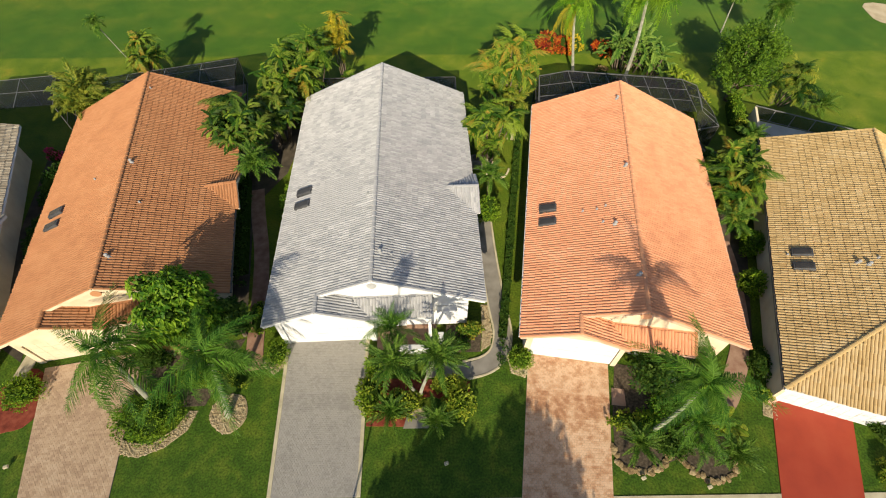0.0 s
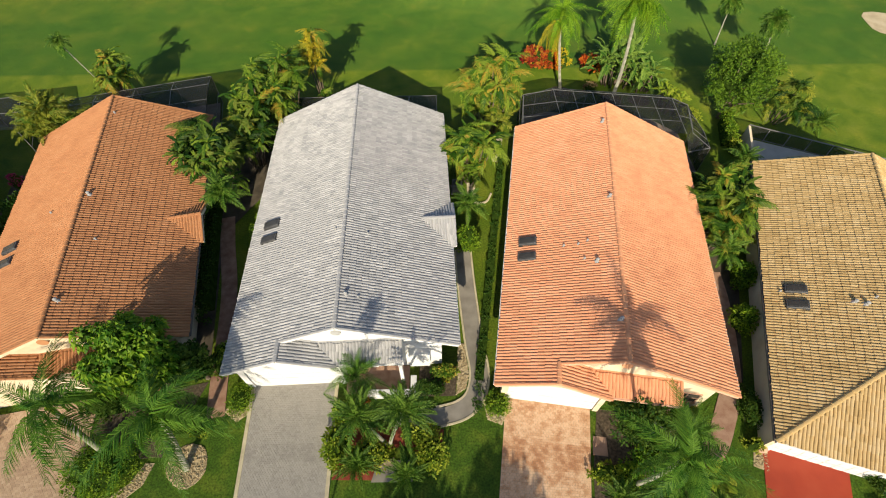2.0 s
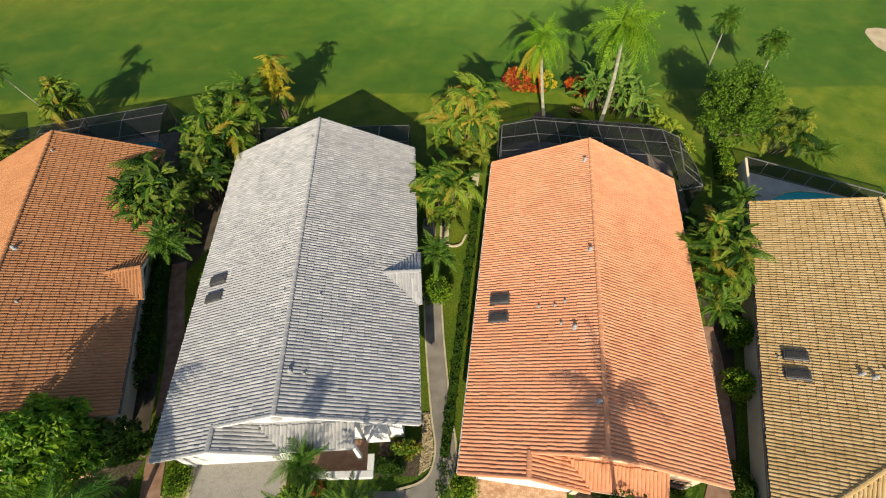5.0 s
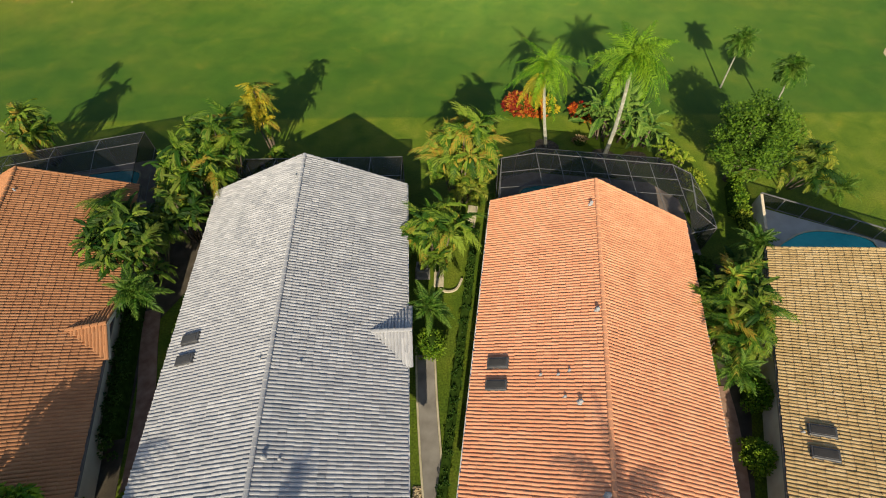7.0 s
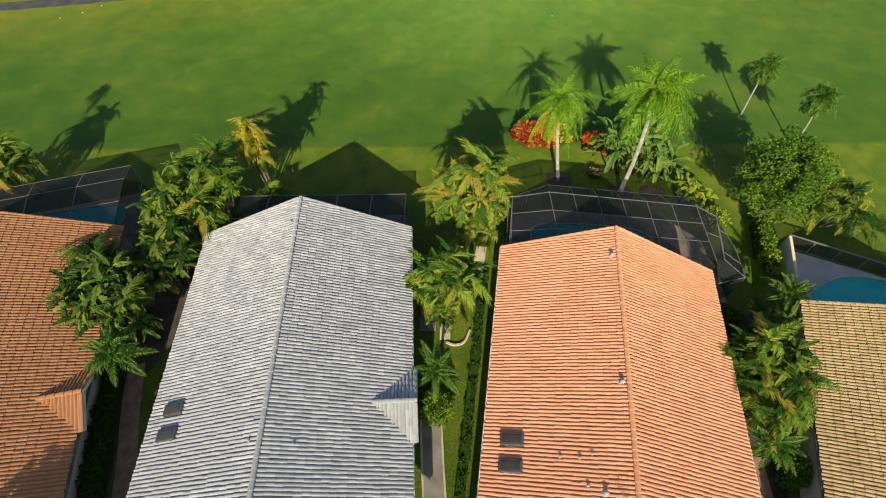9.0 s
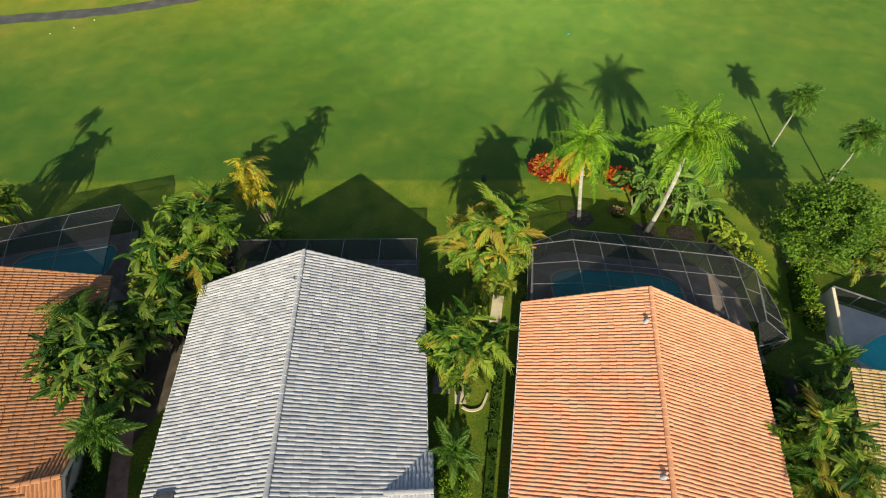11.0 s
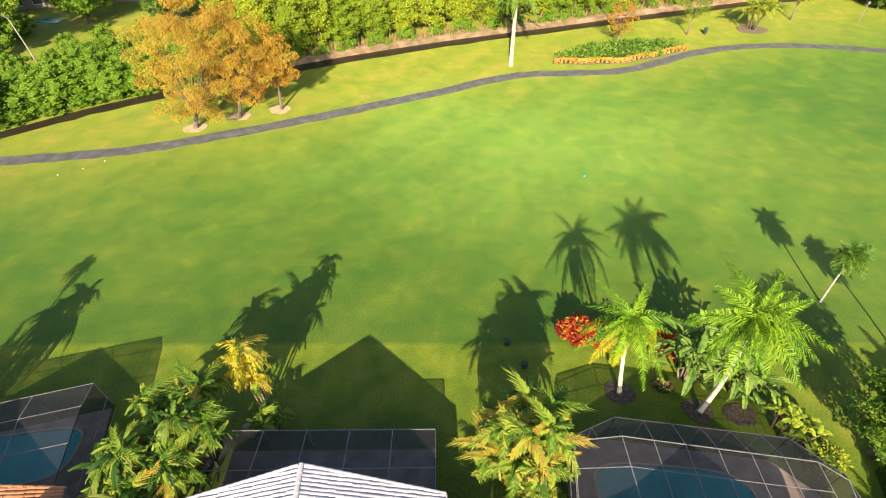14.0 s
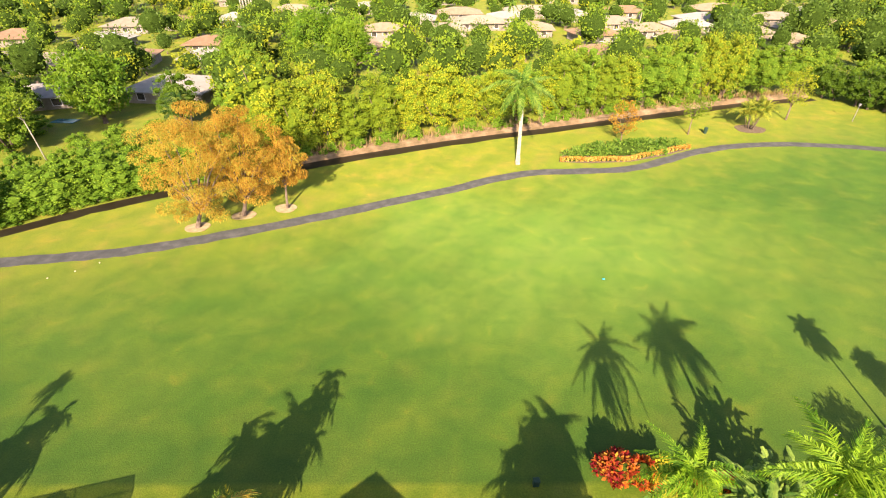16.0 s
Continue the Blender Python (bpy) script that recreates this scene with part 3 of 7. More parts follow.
def house(label, place, turn, L, W, zr, ze, tile, wall, trim, gutter, seed, skylights=(), vents=(), dormer=8.5, own_tiles=None, door="white", prow=0.5, side_gable=True, shutter=False):
    """A gabled single-storey house. Local axes: origin under the front end of the ridge, x right, y back."""
    rng = random.Random(seed)
    h = thing("house", label, "house", (*place, 0), turn, "houses in the row")
    s = (zr - ze) / W
    zz = lambda x: zr - s * abs(x)
    xg, yg = -3.2, -1.1                       # ridge and front of the garage wing
    zg = zz(xg)
    ye, ywall = -0.95, 0.25                   # eave of the entry roof, main front wall
    ze0 = zg - s * 2.9                        # height of the entry eave
    # roof: boarding with thickness, one slope each
    right = [(W, 0, ze), (W, L - prow, ze), (0, L, zr), (0, 0, zr)]
    left = [(-W, L - prow, ze), (-W, yg, ze), (xg, yg, zg), (xg, 0, zg), (0, 0, zr), (0, L, zr)]
    xv0, xv1 = xg + 2.9, xg + 2.9 - (ywall - ye)
    gar = [(xv0, yg, ze0), (xv0, ye, ze0), (xv1, ywall, zg - s * (xv1 - xg)), (xg, ywall, zg), (xg, yg, zg)]
    ent = [(xv0, ye, ze0), (3.2, ye, ze0), (3.2, ywall, ze0 + s * (ywall - ye)), (xv1, ywall, ze0 + s * (ywall - ye))]
    xd0, zd, hd = (zr - (zr - s * 4.5)) / s, zr - s * 4.5, 1.75
    zde = zd - 0.42 * hd
    xo = W + 0.25
    d1 = [((zr - zde) / s, dormer - hd, zde), (xo, dormer - hd, zde), (xo, dormer, zd), (xd0, dormer, zd)]
    d2 = [(xo, dormer + hd, zde), ((zr - zde) / s, dormer + hd, zde), (xd0, dormer, zd), (xo, dormer, zd)]
    for nm, poly, lab in (("roof_slope", right, "right"), ("roof_slope", left, "left"), ("garage_roof", gar, ""), ("entry_roof", ent, ""), *((("dormer_roof", d1, ""), ("dormer_roof", d2, "")) if side_gable else ())):
        slope = part(nm, Geo().slab(poly, 0.14), tile, h, "barrel-tiled roof slope")
        if nm == "roof_slope" and lab == "left":
            poly = [(-W, L - prow, ze), (-W, yg, ze), (xg, yg, zg), (xg, 0, zg), (0, 0, zr), (0, L, zr)]
        geo, own = tile_field(poly, rng, own_tiles if lab == "left" and own_tiles else None)
        tagged(part("roof_tiles", geo, tile, slope), kind="stuff")
        if own:
            me = Geo().add(TV, TF).mesh("roof_tile", tile)
            for m4 in own:
                part("roof_tile", me, None, slope, at=m4)
    cap = cap_mesh("ridge_tile", tile)
    caps(h, cap, (0, -0.05, zr + 0.02), (0, L + 0.05, zr + 0.02))
    caps(h, cap, (xg, yg - 0.05, zg + 0.02), (xg, 0.0, zg + 0.02))
    if side_gable:
        caps(h, cap, (xo + 0.03, dormer, zd + 0.02), (xd0, dormer, zd + 0.02))
    rake = cap_mesh("rake_tile", tile, 0.085)
    for a, b in (((W, -0.03, ze), (0.1, -0.03, zr)), ((xg, -0.03, zg), (-0.1, -0.03, zr)), ((-W, yg - 0.03, ze), (xg - 0.1, yg - 0.03, zg)),
                 ((W, L - prow, ze), (0.1, L, zr)), ((-W, L - prow, ze), (-0.1, L, zr)), ((xv0, yg - 0.03, ze0), (xg + 0.1, yg - 0.03, zg)),
                 ((3.22, ye, ze0), (3.22, ywall, ze0 + s * (ywall - ye))), *((((xo, dormer - hd, zde), (xo, dormer - 0.1, zd)), ((xo, dormer + hd, zde), (xo, dormer + 0.1, zd))) if side_gable else ())):
        caps(h, rake, a, b, "rake_tile")
    # fascia boards and gutters
    for a, b, nm, mt in (((W + 0.05, 0.0, ze - 0.08), (W + 0.05, L - prow, ze - 0.08), "gutter", gutter), ((-W - 0.05, L - prow, ze - 0.08), (-W - 0.05, yg, ze - 0.08), "gutter", gutter),
                         ((3.2, ye - 0.05, ze0 - 0.1), (xv0, ye - 0.05, ze0 - 0.1), "gutter", trim)):
        part(nm, bar_geo(a, b, 0.11, 0.11), mt, h)
    for a, b in (((W, -0.04, ze - 0.09), (0, -0.04, zr - 0.09)), ((0, -0.04, zr - 0.09), (xg, -0.04, zg - 0.09)), ((xg, yg - 0.04, zg - 0.09), (-W, yg - 0.04, ze - 0.09)),
                 ((xg, yg - 0.04, zg - 0.09), (xv0, yg - 0.04, ze0 - 0.09)), ((W, L - prow + 0.04, ze - 0.1), (0, L + 0.04, zr - 0.1)), ((-W, L - prow + 0.04, ze - 0.1), (0, L + 0.04, zr - 0.1)),
                 *((((xo + 0.03, dormer - hd, zde - 0.09), (xo + 0.03, dormer, zd - 0.09)), ((xo + 0.03, dormer + hd, zde - 0.09), (xo + 0.03, dormer, zd - 0.09))) if side_gable else ())):
        part("rake_board", bar_geo(a, b, 0.06, 0.2), trim, h)
    # walls, 0.2 m thick
    ws, zt = W - 0.45, 0.2
    roofz = lambda x: zz(x) - 0.16
    yb = L - prow - 0.35
    wr = W - 0.95                             # the right-hand wall stands deep under its eave
    part("wall", Geo().box((wr - 0.2, wr), (ywall, yb), (0, roofz(wr))), wall, h)
    part("wall", Geo().box((-ws, -ws + 0.2), (yg + 0.35, yb), (0, roofz(ws))), wall, h)
    part("wall", Geo().prism([(-ws + 0.201, 0), (wr - 0.201, 0), (wr - 0.201, roofz(wr - 0.2)), (0, roofz(0)), (-ws + 0.201, roofz(ws - 0.2))], yb - 0.2, yb, "y"), wall, h)
    part("front_wall", Geo().prism([(xg + 0.2, 0), (wr - 0.201, 0), (wr - 0.201, roofz(wr - 0.2)), (0, roofz(0)), (xg + 0.2, roofz(xg + 0.2))], ywall, ywall + 0.2, "y"), wall, h)
    y0 = yg + 0.35
    gx0, gx1 = -ws + 0.35, -0.55
    gable = [(gx0, 2.85), (gx1, 2.85), (gx1, zg - s * (gx1 - xg) - 0.16), (xg, zg - 0.16), (gx0, zz(gx0) - 0.16)]
    part("garage_gable", Geo().prism(gable, y0, y0 + 0.2, "y"), wall, h)
    part("garage_header", Geo().box((gx0, gx1), (y0, y0 + 0.2), (2.3, 2.849)), door, h)
    part("garage_wall", Geo().box((-ws + 0.201, gx0 - 0.001), (y0, y0 + 0.2), (0, roofz(ws - 0.2))), wall, h)
    part("garage_wall", Geo().box((gx1 + 0.001, gx1 + 0.3), (y0, y0 + 0.2), (0, ze0 - 0.16)), wall, h)
    part("garage_wall", Geo().box((gx1 + 0.1, gx1 + 0.3), (y0 + 0.201, ywall), (0, ze0 - 0.16)), wall, h)
    gd = part("garage_door", Geo().box((gx0 + 0.02, gx1 - 0.02), (y0 + 0.09, y0 + 0.13), (0.01, 2.295)), door, h, "white panelled garage door")
    for r in range(4):
        for c in range(8):
            wx = (gx1 - gx0 - 0.12) / 8
            part("panel", bevel_box((gx0 + 0.06 + c * wx + 0.02, gx0 + 0.06 + (c + 1) * wx - 0.02), (y0 + 0.076, y0 + 0.088), (0.05 + r * 0.56, 0.05 + r * 0.56 + 0.52), 0.005), door, gd)
    # entry posts, front window, door, dormer gable
    part("entry_post", bevel_box((3.0, 3.2), (ye + 0.12, ye + 0.32), (0, ze0 - 0.15), 0.015), trim, h)
    part("entry_door", bevel_box((0.6, 1.6), (ywall - 0.07, ywall - 0.005), (0.02, 2.1), 0.015), door, h, "white panelled front door")
    if shutter:
        sh = part("window_shutter", bevel_box((3.55, 4.75), (ywall - 0.42, ywall - 0.005), (0.75, 2.35), 0.02), trim, h, "closed white storm shutter")
        for k in range(5):
            part("slat", Geo().box((3.6, 4.7), (ywall - 0.436, ywall - 0.421), (0.85 + 0.3 * k, 1.08 + 0.3 * k)), trim, sh)
    else:
        window(h, (3.5, 4.9), (0.9, 2.1), ywall, trim)
    if side_gable:
        part("dormer_gable", Geo().prism([(dormer - hd + 0.2, 2.3), (dormer + hd - 0.2, 2.3), (dormer + hd - 0.2, zde), (dormer, zd - 0.14), (dormer - hd + 0.2, zde)], ws + 0.002, ws + 0.12, "x"), wall, h)
    part("gable_vent", Geo().tube([(0, -0.09, zr - 0.42), (0, ywall + 0.02, zr - 0.42)], [0.27, 0.27], 18), "grey_metal" if trim == "white" else tile, h, "round gable end vent")
    for x, y in skylights:
        skylight(h, on_slope(x, y, zr, s, x))
    for x, y, big in vents:
        vent(h, on_slope(x, y, zr, s, x), big)
    return h


NEAR = lambda a, b: 11.0 < a < 14.9 and 1.1 < b < 5.7
house("white-walled bungalow with weathered grey and white barrel-tile roof", (-4.09, 13.91), 1.7, 20.3, 6.4, 5.78, 3.18, "tile_grey", "white", "white", "white", 11,
      [(-5.05, 8.6), (-5.05, 7.4)], [(0.42, 2.0, True), (1.05, 1.95, False), (-0.5, 6.5, False), (1.35, 6.35, False), (-0.35, 18.5, False)], own_tiles=NEAR, shutter=True)
house("cream bungalow with bright orange barrel-tile roof and white garage door", (10.56, 11.94), -9.0, 20.2, 6.3, 5.55, 3.05, "tile_orange", "cream", "peach", "white", 12,
      [(-5.0, 8.15), (-5.0, 6.95)], [(-0.25, 2.3, True), (-1.2, 6.15, True), (-1.85, 6.4, False), (-2.15, 7.5, False), (-2.95, 7.5, False), (-1.65, 7.7, False), (-0.3, 10.95, True), (-0.35, 18.2, True)], own_tiles=NEAR, side_gable=False)
house("cream bungalow with terracotta barrel-tile roof", (-19.12, 13.75), 11.0, 20.15, 6.3, 5.6, 3.1, "tile_terra", "cream", "cream", "bronze", 13,
      [(-4.8, 8.1), (-4.8, 6.95)], [(0.35, 2.15, True), (0.35, 10.0, True), (0.4, 18.2, False), (1.25, 6.45, False), (-2.2, 9.6, False)], door="cream")
house("bungalow with buff barrel-tile roof at the end of the row", (-32.06, 9.3), 20.5, 20.5, 6.3, 5.6, 3.1, "tile_buff", "cream", "white", "white", 14, prow=0.3)


def hip_house(label, place, turn, L, W, zr, ze, tile, seed):
    """The hipped house. Local axes: origin at the near left eave corner, x right, y back."""
    rng = random.Random(seed)
    h = thing("house", label, "house", (*place, 0), turn, "houses in the row")
    s = (zr - ze) / W
    left = [(0, L, ze), (0, 0, ze), (W, W, zr), (W, L, zr)]
    front = [(0, 0, ze), (2 * W, 0, ze), (W, W, zr)]
    right = [(2 * W, 0, ze), (2 * W, L, ze), (W, L, zr), (W, W, zr)]
    for poly in (left, front, right):
        slope = part("roof_slope", Geo().slab(poly, 0.14), tile, h, "barrel-tiled roof slope")
        tagged(part("roof_tiles", tile_field(poly, rng)[0], tile, slope), kind="stuff")
    cap = cap_mesh("ridge_tile", tile)
    caps(h, cap, (W, W, zr + 0.02), (W, L + 0.05, zr + 0.02))
    caps(h, cap, (0, 0, ze + 0.02), (W, W, zr + 0.02), "hip_tile")
    caps(h, cap, (2 * W, 0, ze + 0.02), (W, W, zr + 0.02), "hip_tile")
    rake = cap_mesh("rake_tile", tile, 0.085)
    caps(h, rake, (0, L, ze), (W - 0.1, L, zr), "rake_tile")
    caps(h, rake, (2 * W, L, ze), (W + 0.1, L, zr), "rake_tile")
    part("gutter", bar_geo((-0.06, 0, ze - 0.08), (-0.06, L, ze - 0.08), 0.11, 0.11), "bronze", h, "dark metal gutter")
    part("fascia", bar_geo((0, -0.04, ze - 0.1), (2 * W, -0.04, ze - 0.1), 0.06, 0.2), "white", h)
    o = 0.5
    part("wall", Geo().box((o, o + 0.2), (o, L - o), (0, ze - 0.1)), "cream", h)
    part("wall", Geo().box((2 * W - o - 0.2, 2 * W - o), (o, L - o), (0, ze - 0.1)), "cream", h)
    part("wall", Geo().prism([(o + 0.201, 0), (2 * W - o - 0.201, 0), (2 * W - o - 0.201, ze + 0.1), (W, zr - 0.16), (o + 0.201, ze + 0.1)], L - o - 0.2, L - o, "y"), "cream", h)
    part("front_wall", Geo().box((o + 0.201, o + 0.5), (o, o + 0.2), (0, ze - 0.1)), "white", h)
    part("front_wall", Geo().box((o + 5.4, 2 * W - o - 0.201), (o, o + 0.2), (0, ze - 0.1)), "white", h)
    part("front_wall", Geo().box((o + 0.501, o + 5.399), (o, o + 0.2), (2.25, ze - 0.1)), "white", h)
    gd = part("garage_door", Geo().box((o + 0.52, o + 5.38), (o + 0.09, o + 0.13), (0.01, 2.245)), "white", h, "white panelled garage door")
    for r in range(4):
        for c in range(8):
            part("panel", bevel_box((o + 0.58 + c * 0.6, o + 0.58 + c * 0.6 + 0.54), (o + 0.06, o + 0.088), (0.05 + r * 0.55, 0.52 + r * 0.55), 0.012), "white", gd)
    for x, y in ((1.45, 9.3), (1.45, 8.2)):
        skylight(h, Matrix.Translation((x, y, ze + s * x)) @ Matrix.Rotation(-math.atan(s), 4, "Y"), "dark_metal", 1.12, 0.58)
    for x, y, b in ((3.87, 8.6, True), (4.33, 8.5, True), (4.78, 9.0, False), (0.7, 9.1, False)):
        vent(h, Matrix.Translation((x, y, ze + s * x)) @ Matrix.Rotation(-math.atan(s), 4, "Y"), b)
    return h


hip_house("bungalow with hipped tan barrel-tile roof and white garage door", (18.0, 8.8), -18.7, 20.8, 6.3, 5.2, 2.7, "tile_tan", 15)


# ---- screened pool cages ----
def screen_panel(parent, pts):
    part("screen", Geo().add(pts, [tuple(range(len(pts)))]), "screen", parent, "dark insect screen panel")


def bars(parent, segs, w=0.036, material="bars"):
    for a, b in segs:
        part("bar", bar_geo(a, b, w, w), material, parent)


def lerp(a, b, t):
    return tuple(p + (q - p) * t for p, q in zip(a, b))


def cage_strip(c, near, far, cols, foot_far=None, w=0.04, material="bars", rows=1):
    """Screen between a near and a far edge, divided in columns; foot_far: the far edge goes down to the ground."""
    for k in range(cols + 1):
        a, b = lerp(*near, k / cols), lerp(*far, k / cols)
        bars(c, [(a, b)], w, material)
        if foot_far:
            bars(c, [(b, (b[0], b[1], 0.0))], w, "bronze")
    bars(c, [far] + [(lerp(near[0], far[0], r / rows), lerp(near[1], far[1], r / rows)) for r in range(1, rows)], w, material)
    for k in range(cols):
        p = [lerp(*near, k / cols), lerp(*near, (k + 1) / cols), lerp(*far, (k + 1) / cols), lerp(*far, k / cols)]
        screen_panel(c, p)
        if foot_far:
            screen_panel(c, [p[3], p[2], (p[2][0], p[2][1], 0.02), (p[3][0], p[3][1], 0.02)])


def rect_cage(label, A, B, C, D, z0, z1, cols, rows=1, crease=0.0, w=0.04):
    """Lean-to cage: A, B its corners at the house (left, right), C, D at the lawn (right, left); with a crease it is level up to there and slopes beyond."""
    c = thing("pool_cage", label, "pool cage", (0, 0, 0), 0, "pool cages")
    near, far = ((*A, z0), (*B, z0)), ((*D, z1), (*C, z1))
    if crease:
        mid = ((*lerp(A, D, crease), z0), (*lerp(B, C, crease), z0))
        cage_strip(c, near, mid, cols, rows=rows, w=w)
        cage_strip(c, mid, far, cols, True, w=w)
    else:
        cage_strip(c, near, far, cols, True, rows=rows, w=w)
    for p, q in ((A, D), (B, C)):
        a, b = (*p, z0), (*q, z1)
        m = [(*lerp(p, q, crease), z0)] if crease else []
        screen_panel(c, [a, *m, b, (*q, 0.02), (*p, 0.02)])
        rail = [a, *m, b]
        bars(c, [((*p, 0), a), *zip(rail, rail[1:]), (lerp((*p, 0), a, 0.4), lerp((*q, 0), b, 0.4)), ((*p, 0), (*q, 0))], w)
    return c


rect_cage("dark screened lanai cage with pale frame behind a grey-roofed house", (-10.6, 33.0), (1.25, 33.2), (1.25, 37.5), (-10.45, 37.45), 2.85, 2.35, 5, 2)
solo("lanai_deck", Geo().prism([(-10.5, 32.9), (1.2, 33.0), (1.15, 37.4), (-10.4, 37.35)], 0, 0.06), "deck", "brown paved lanai floor inside a screen cage", "deck")

# terracotta house: cage with a pool
rect_cage("dark screened pool cage behind a terracotta-roofed house", (-28.6, 31.9), (-17.3, 34.4), (-18.55, 40.15), (-30.6, 36.9), 3.1, 2.75, 4, 2, 0.72, 0.032)
rect_cage("dark screened pool cage at the end of the row", (-41.0, 32.2), (-31.8, 33.0), (-33.9, 37.6), (-42.5, 36.2), 3.1, 2.8, 3, 2)


def pool(label, outer, inner, deck="deck"):
    d = thing("swimming_pool", label, "pool", (0, 0, 0))
    part("deck", ring_slab(outer, inner, 0.0, 0.10), deck, d, "paved pool surround")
    part("water", Geo().prism(inner, 0.004, 0.05), "water_teal", d, "still teal water")
    cx, cy = sum(p[0] for p in inner) / len(inner), sum(p[1] for p in inner) / len(inner)
    wide = [(cx + (p[0] - cx) * 1.03 + 0.0, cy + (p[1] - cy) * 1.06) for p in inner]
    part("coping", ring_slab(wide, inner, 0.05, 0.13), "pale", d, "pale stone coping")


def basin(cx, cy, rx, ry, slope, n=36):
    """Outline of a long pool with rounded corners."""
    out = []
    for k in range(n):
        a = 2 * math.pi * k / n
        u, v = [math.copysign(abs(q) ** 0.55, q) for q in (math.cos(a), math.sin(a))]
        out.append((cx + rx * u, cy + ry * v + slope * rx * u))
    return out


R = random.Random(5)
pool("teal pool with rounded corners under a dark screen cage", [(-30.4, 37.0), (-28.6, 32.0), (-17.4, 34.5), (-18.7, 40.0)], basin(-22.8, 36.9, 3.3, 1.55, 0.16))
pool("long teal pool under a faceted screen cage", [(8.0, 31.6), (22.1, 29.8), (22.0, 34.9), (20.2, 36.7), (11.3, 37.95), (8.8, 37.5)], basin(14.3, 34.75, 4.2, 1.6, -0.09))
pool("open blue pool with pale deck beside a tan-roofed house", [(26.2, 29.4), (27.4, 34.2), (36.5, 30.2), (35.5, 26.2)], blob(31.5, 30.0, 3.7, 1.6, R, 26, 0.16), "deck_pale")

# orange house: faceted cage with a raised flat top
c = thing("pool_cage", "faceted dark screened pool cage with white frame behind an orange-roofed house", "pool cage", (0, 0, 0), 0, "pool cages")
IN = [(7.9, 32.4, 2.95), (8.5, 36.5, 3.05), (10.93, 36.57, 3.44), (20.36, 35.21, 3.44), (21.35, 34.33, 3.44), (21.0, 32.2, 3.44), (20.7, 31.0, 3.44)]
OUT = [(7.75, 32.4, 2.5), (8.35, 36.9, 2.5), (11.2, 38.1, 2.5), (20.24, 36.86, 2.5), (22.08, 34.97, 2.5), (22.35, 32.2, 2.5), (22.2, 30.3, 2.5)]
NR = [(8.2, 32.0, 2.95), (11.2, 31.9, 3.4), (14.0, 31.7, 3.44), (20.7, 31.0, 3.44)]
for k in range(6):
    a, b, p, q = IN[k], IN[k + 1], OUT[k], OUT[k + 1]
    nn = 6 if k == 2 else 2 if k in (1, 4, 5) else 1
    cage_strip(c, (a, b), (p, q), nn, True, 0.033)
    bars(c, [(a, b)], 0.045)
cage_strip(c, ((11.0, 31.9, 3.44), (20.2, 30.9, 3.44)), ((10.93, 36.57, 3.44), (20.36, 35.21, 3.44)), 6, None, 0.03, rows=3)
cage_strip(c, ((8.0, 32.3, 2.95), (11.0, 31.9, 3.44)), ((8.5, 36.5, 3.05), (10.93, 36.57, 3.44)), 1, None, 0.035, rows=3)
cage_strip(c, ((20.2, 30.9, 3.44), (20.7, 31.0, 3.44)), ((20.36, 35.21, 3.44), (21.35, 34.33, 3.44)), 1, None, 0.035, rows=2)
bars(c, [(OUT[6], (20.4, 29.9, 2.5)), ((22.2, 30.3, 0), (20.4, 29.9, 0.03))])
screen_panel(c, [OUT[6], (20.4, 29.9, 2.5), (20.4, 29.9, 0.02), (22.2, 30.3, 0.02)])
screen_panel(c, [IN[6], (20.2, 30.9, 3.44), (20.4, 29.9, 2.5), OUT[6]])

# white-framed fence round the open pool
c = thing("pool_fence", "white-framed mesh pool fence with cream end wall", "fence", (0, 0, 0))
FA, FB, FC = (27.5, 34.4), (37.5, 29.6), (26.5, 31.1)
for k in range(8):
    a, b = lerp(FA, FB, k / 7), lerp(FA, FB, min(k + 1, 7) / 7)
    part("post", bar_geo((*a, 0), (*a, 1.3), 0.07, 0.05), "bars", c)
    if k < 7:
        part("rail", bar_geo((*a, 1.3), (*b, 1.3), 0.09, 0.05), "bars", c)
        part("rail", bar_geo((*a, 0.15), (*b, 0.15), 0.06, 0.05), "bars", c)
        part("mesh_panel", Geo().add([(*a, 0.15), (*b, 0.15), (*b, 1.3), (*a, 1.3)], [(0, 1, 2, 3)]), "screen", c)
part("end_wall", bevel_box((-0.1, 0.1), (0, 3.4), (0, 1.25), 0.02), "cream", c, at=pose(26.5, 31.1, 0, 0, 0, -17))

# ---- paving ----
def slab_thing(name, poly, material, label, category, hi, kind="structure"):
    return solo(name, Geo().prism(poly, 0, hi), material, label, category, kind)


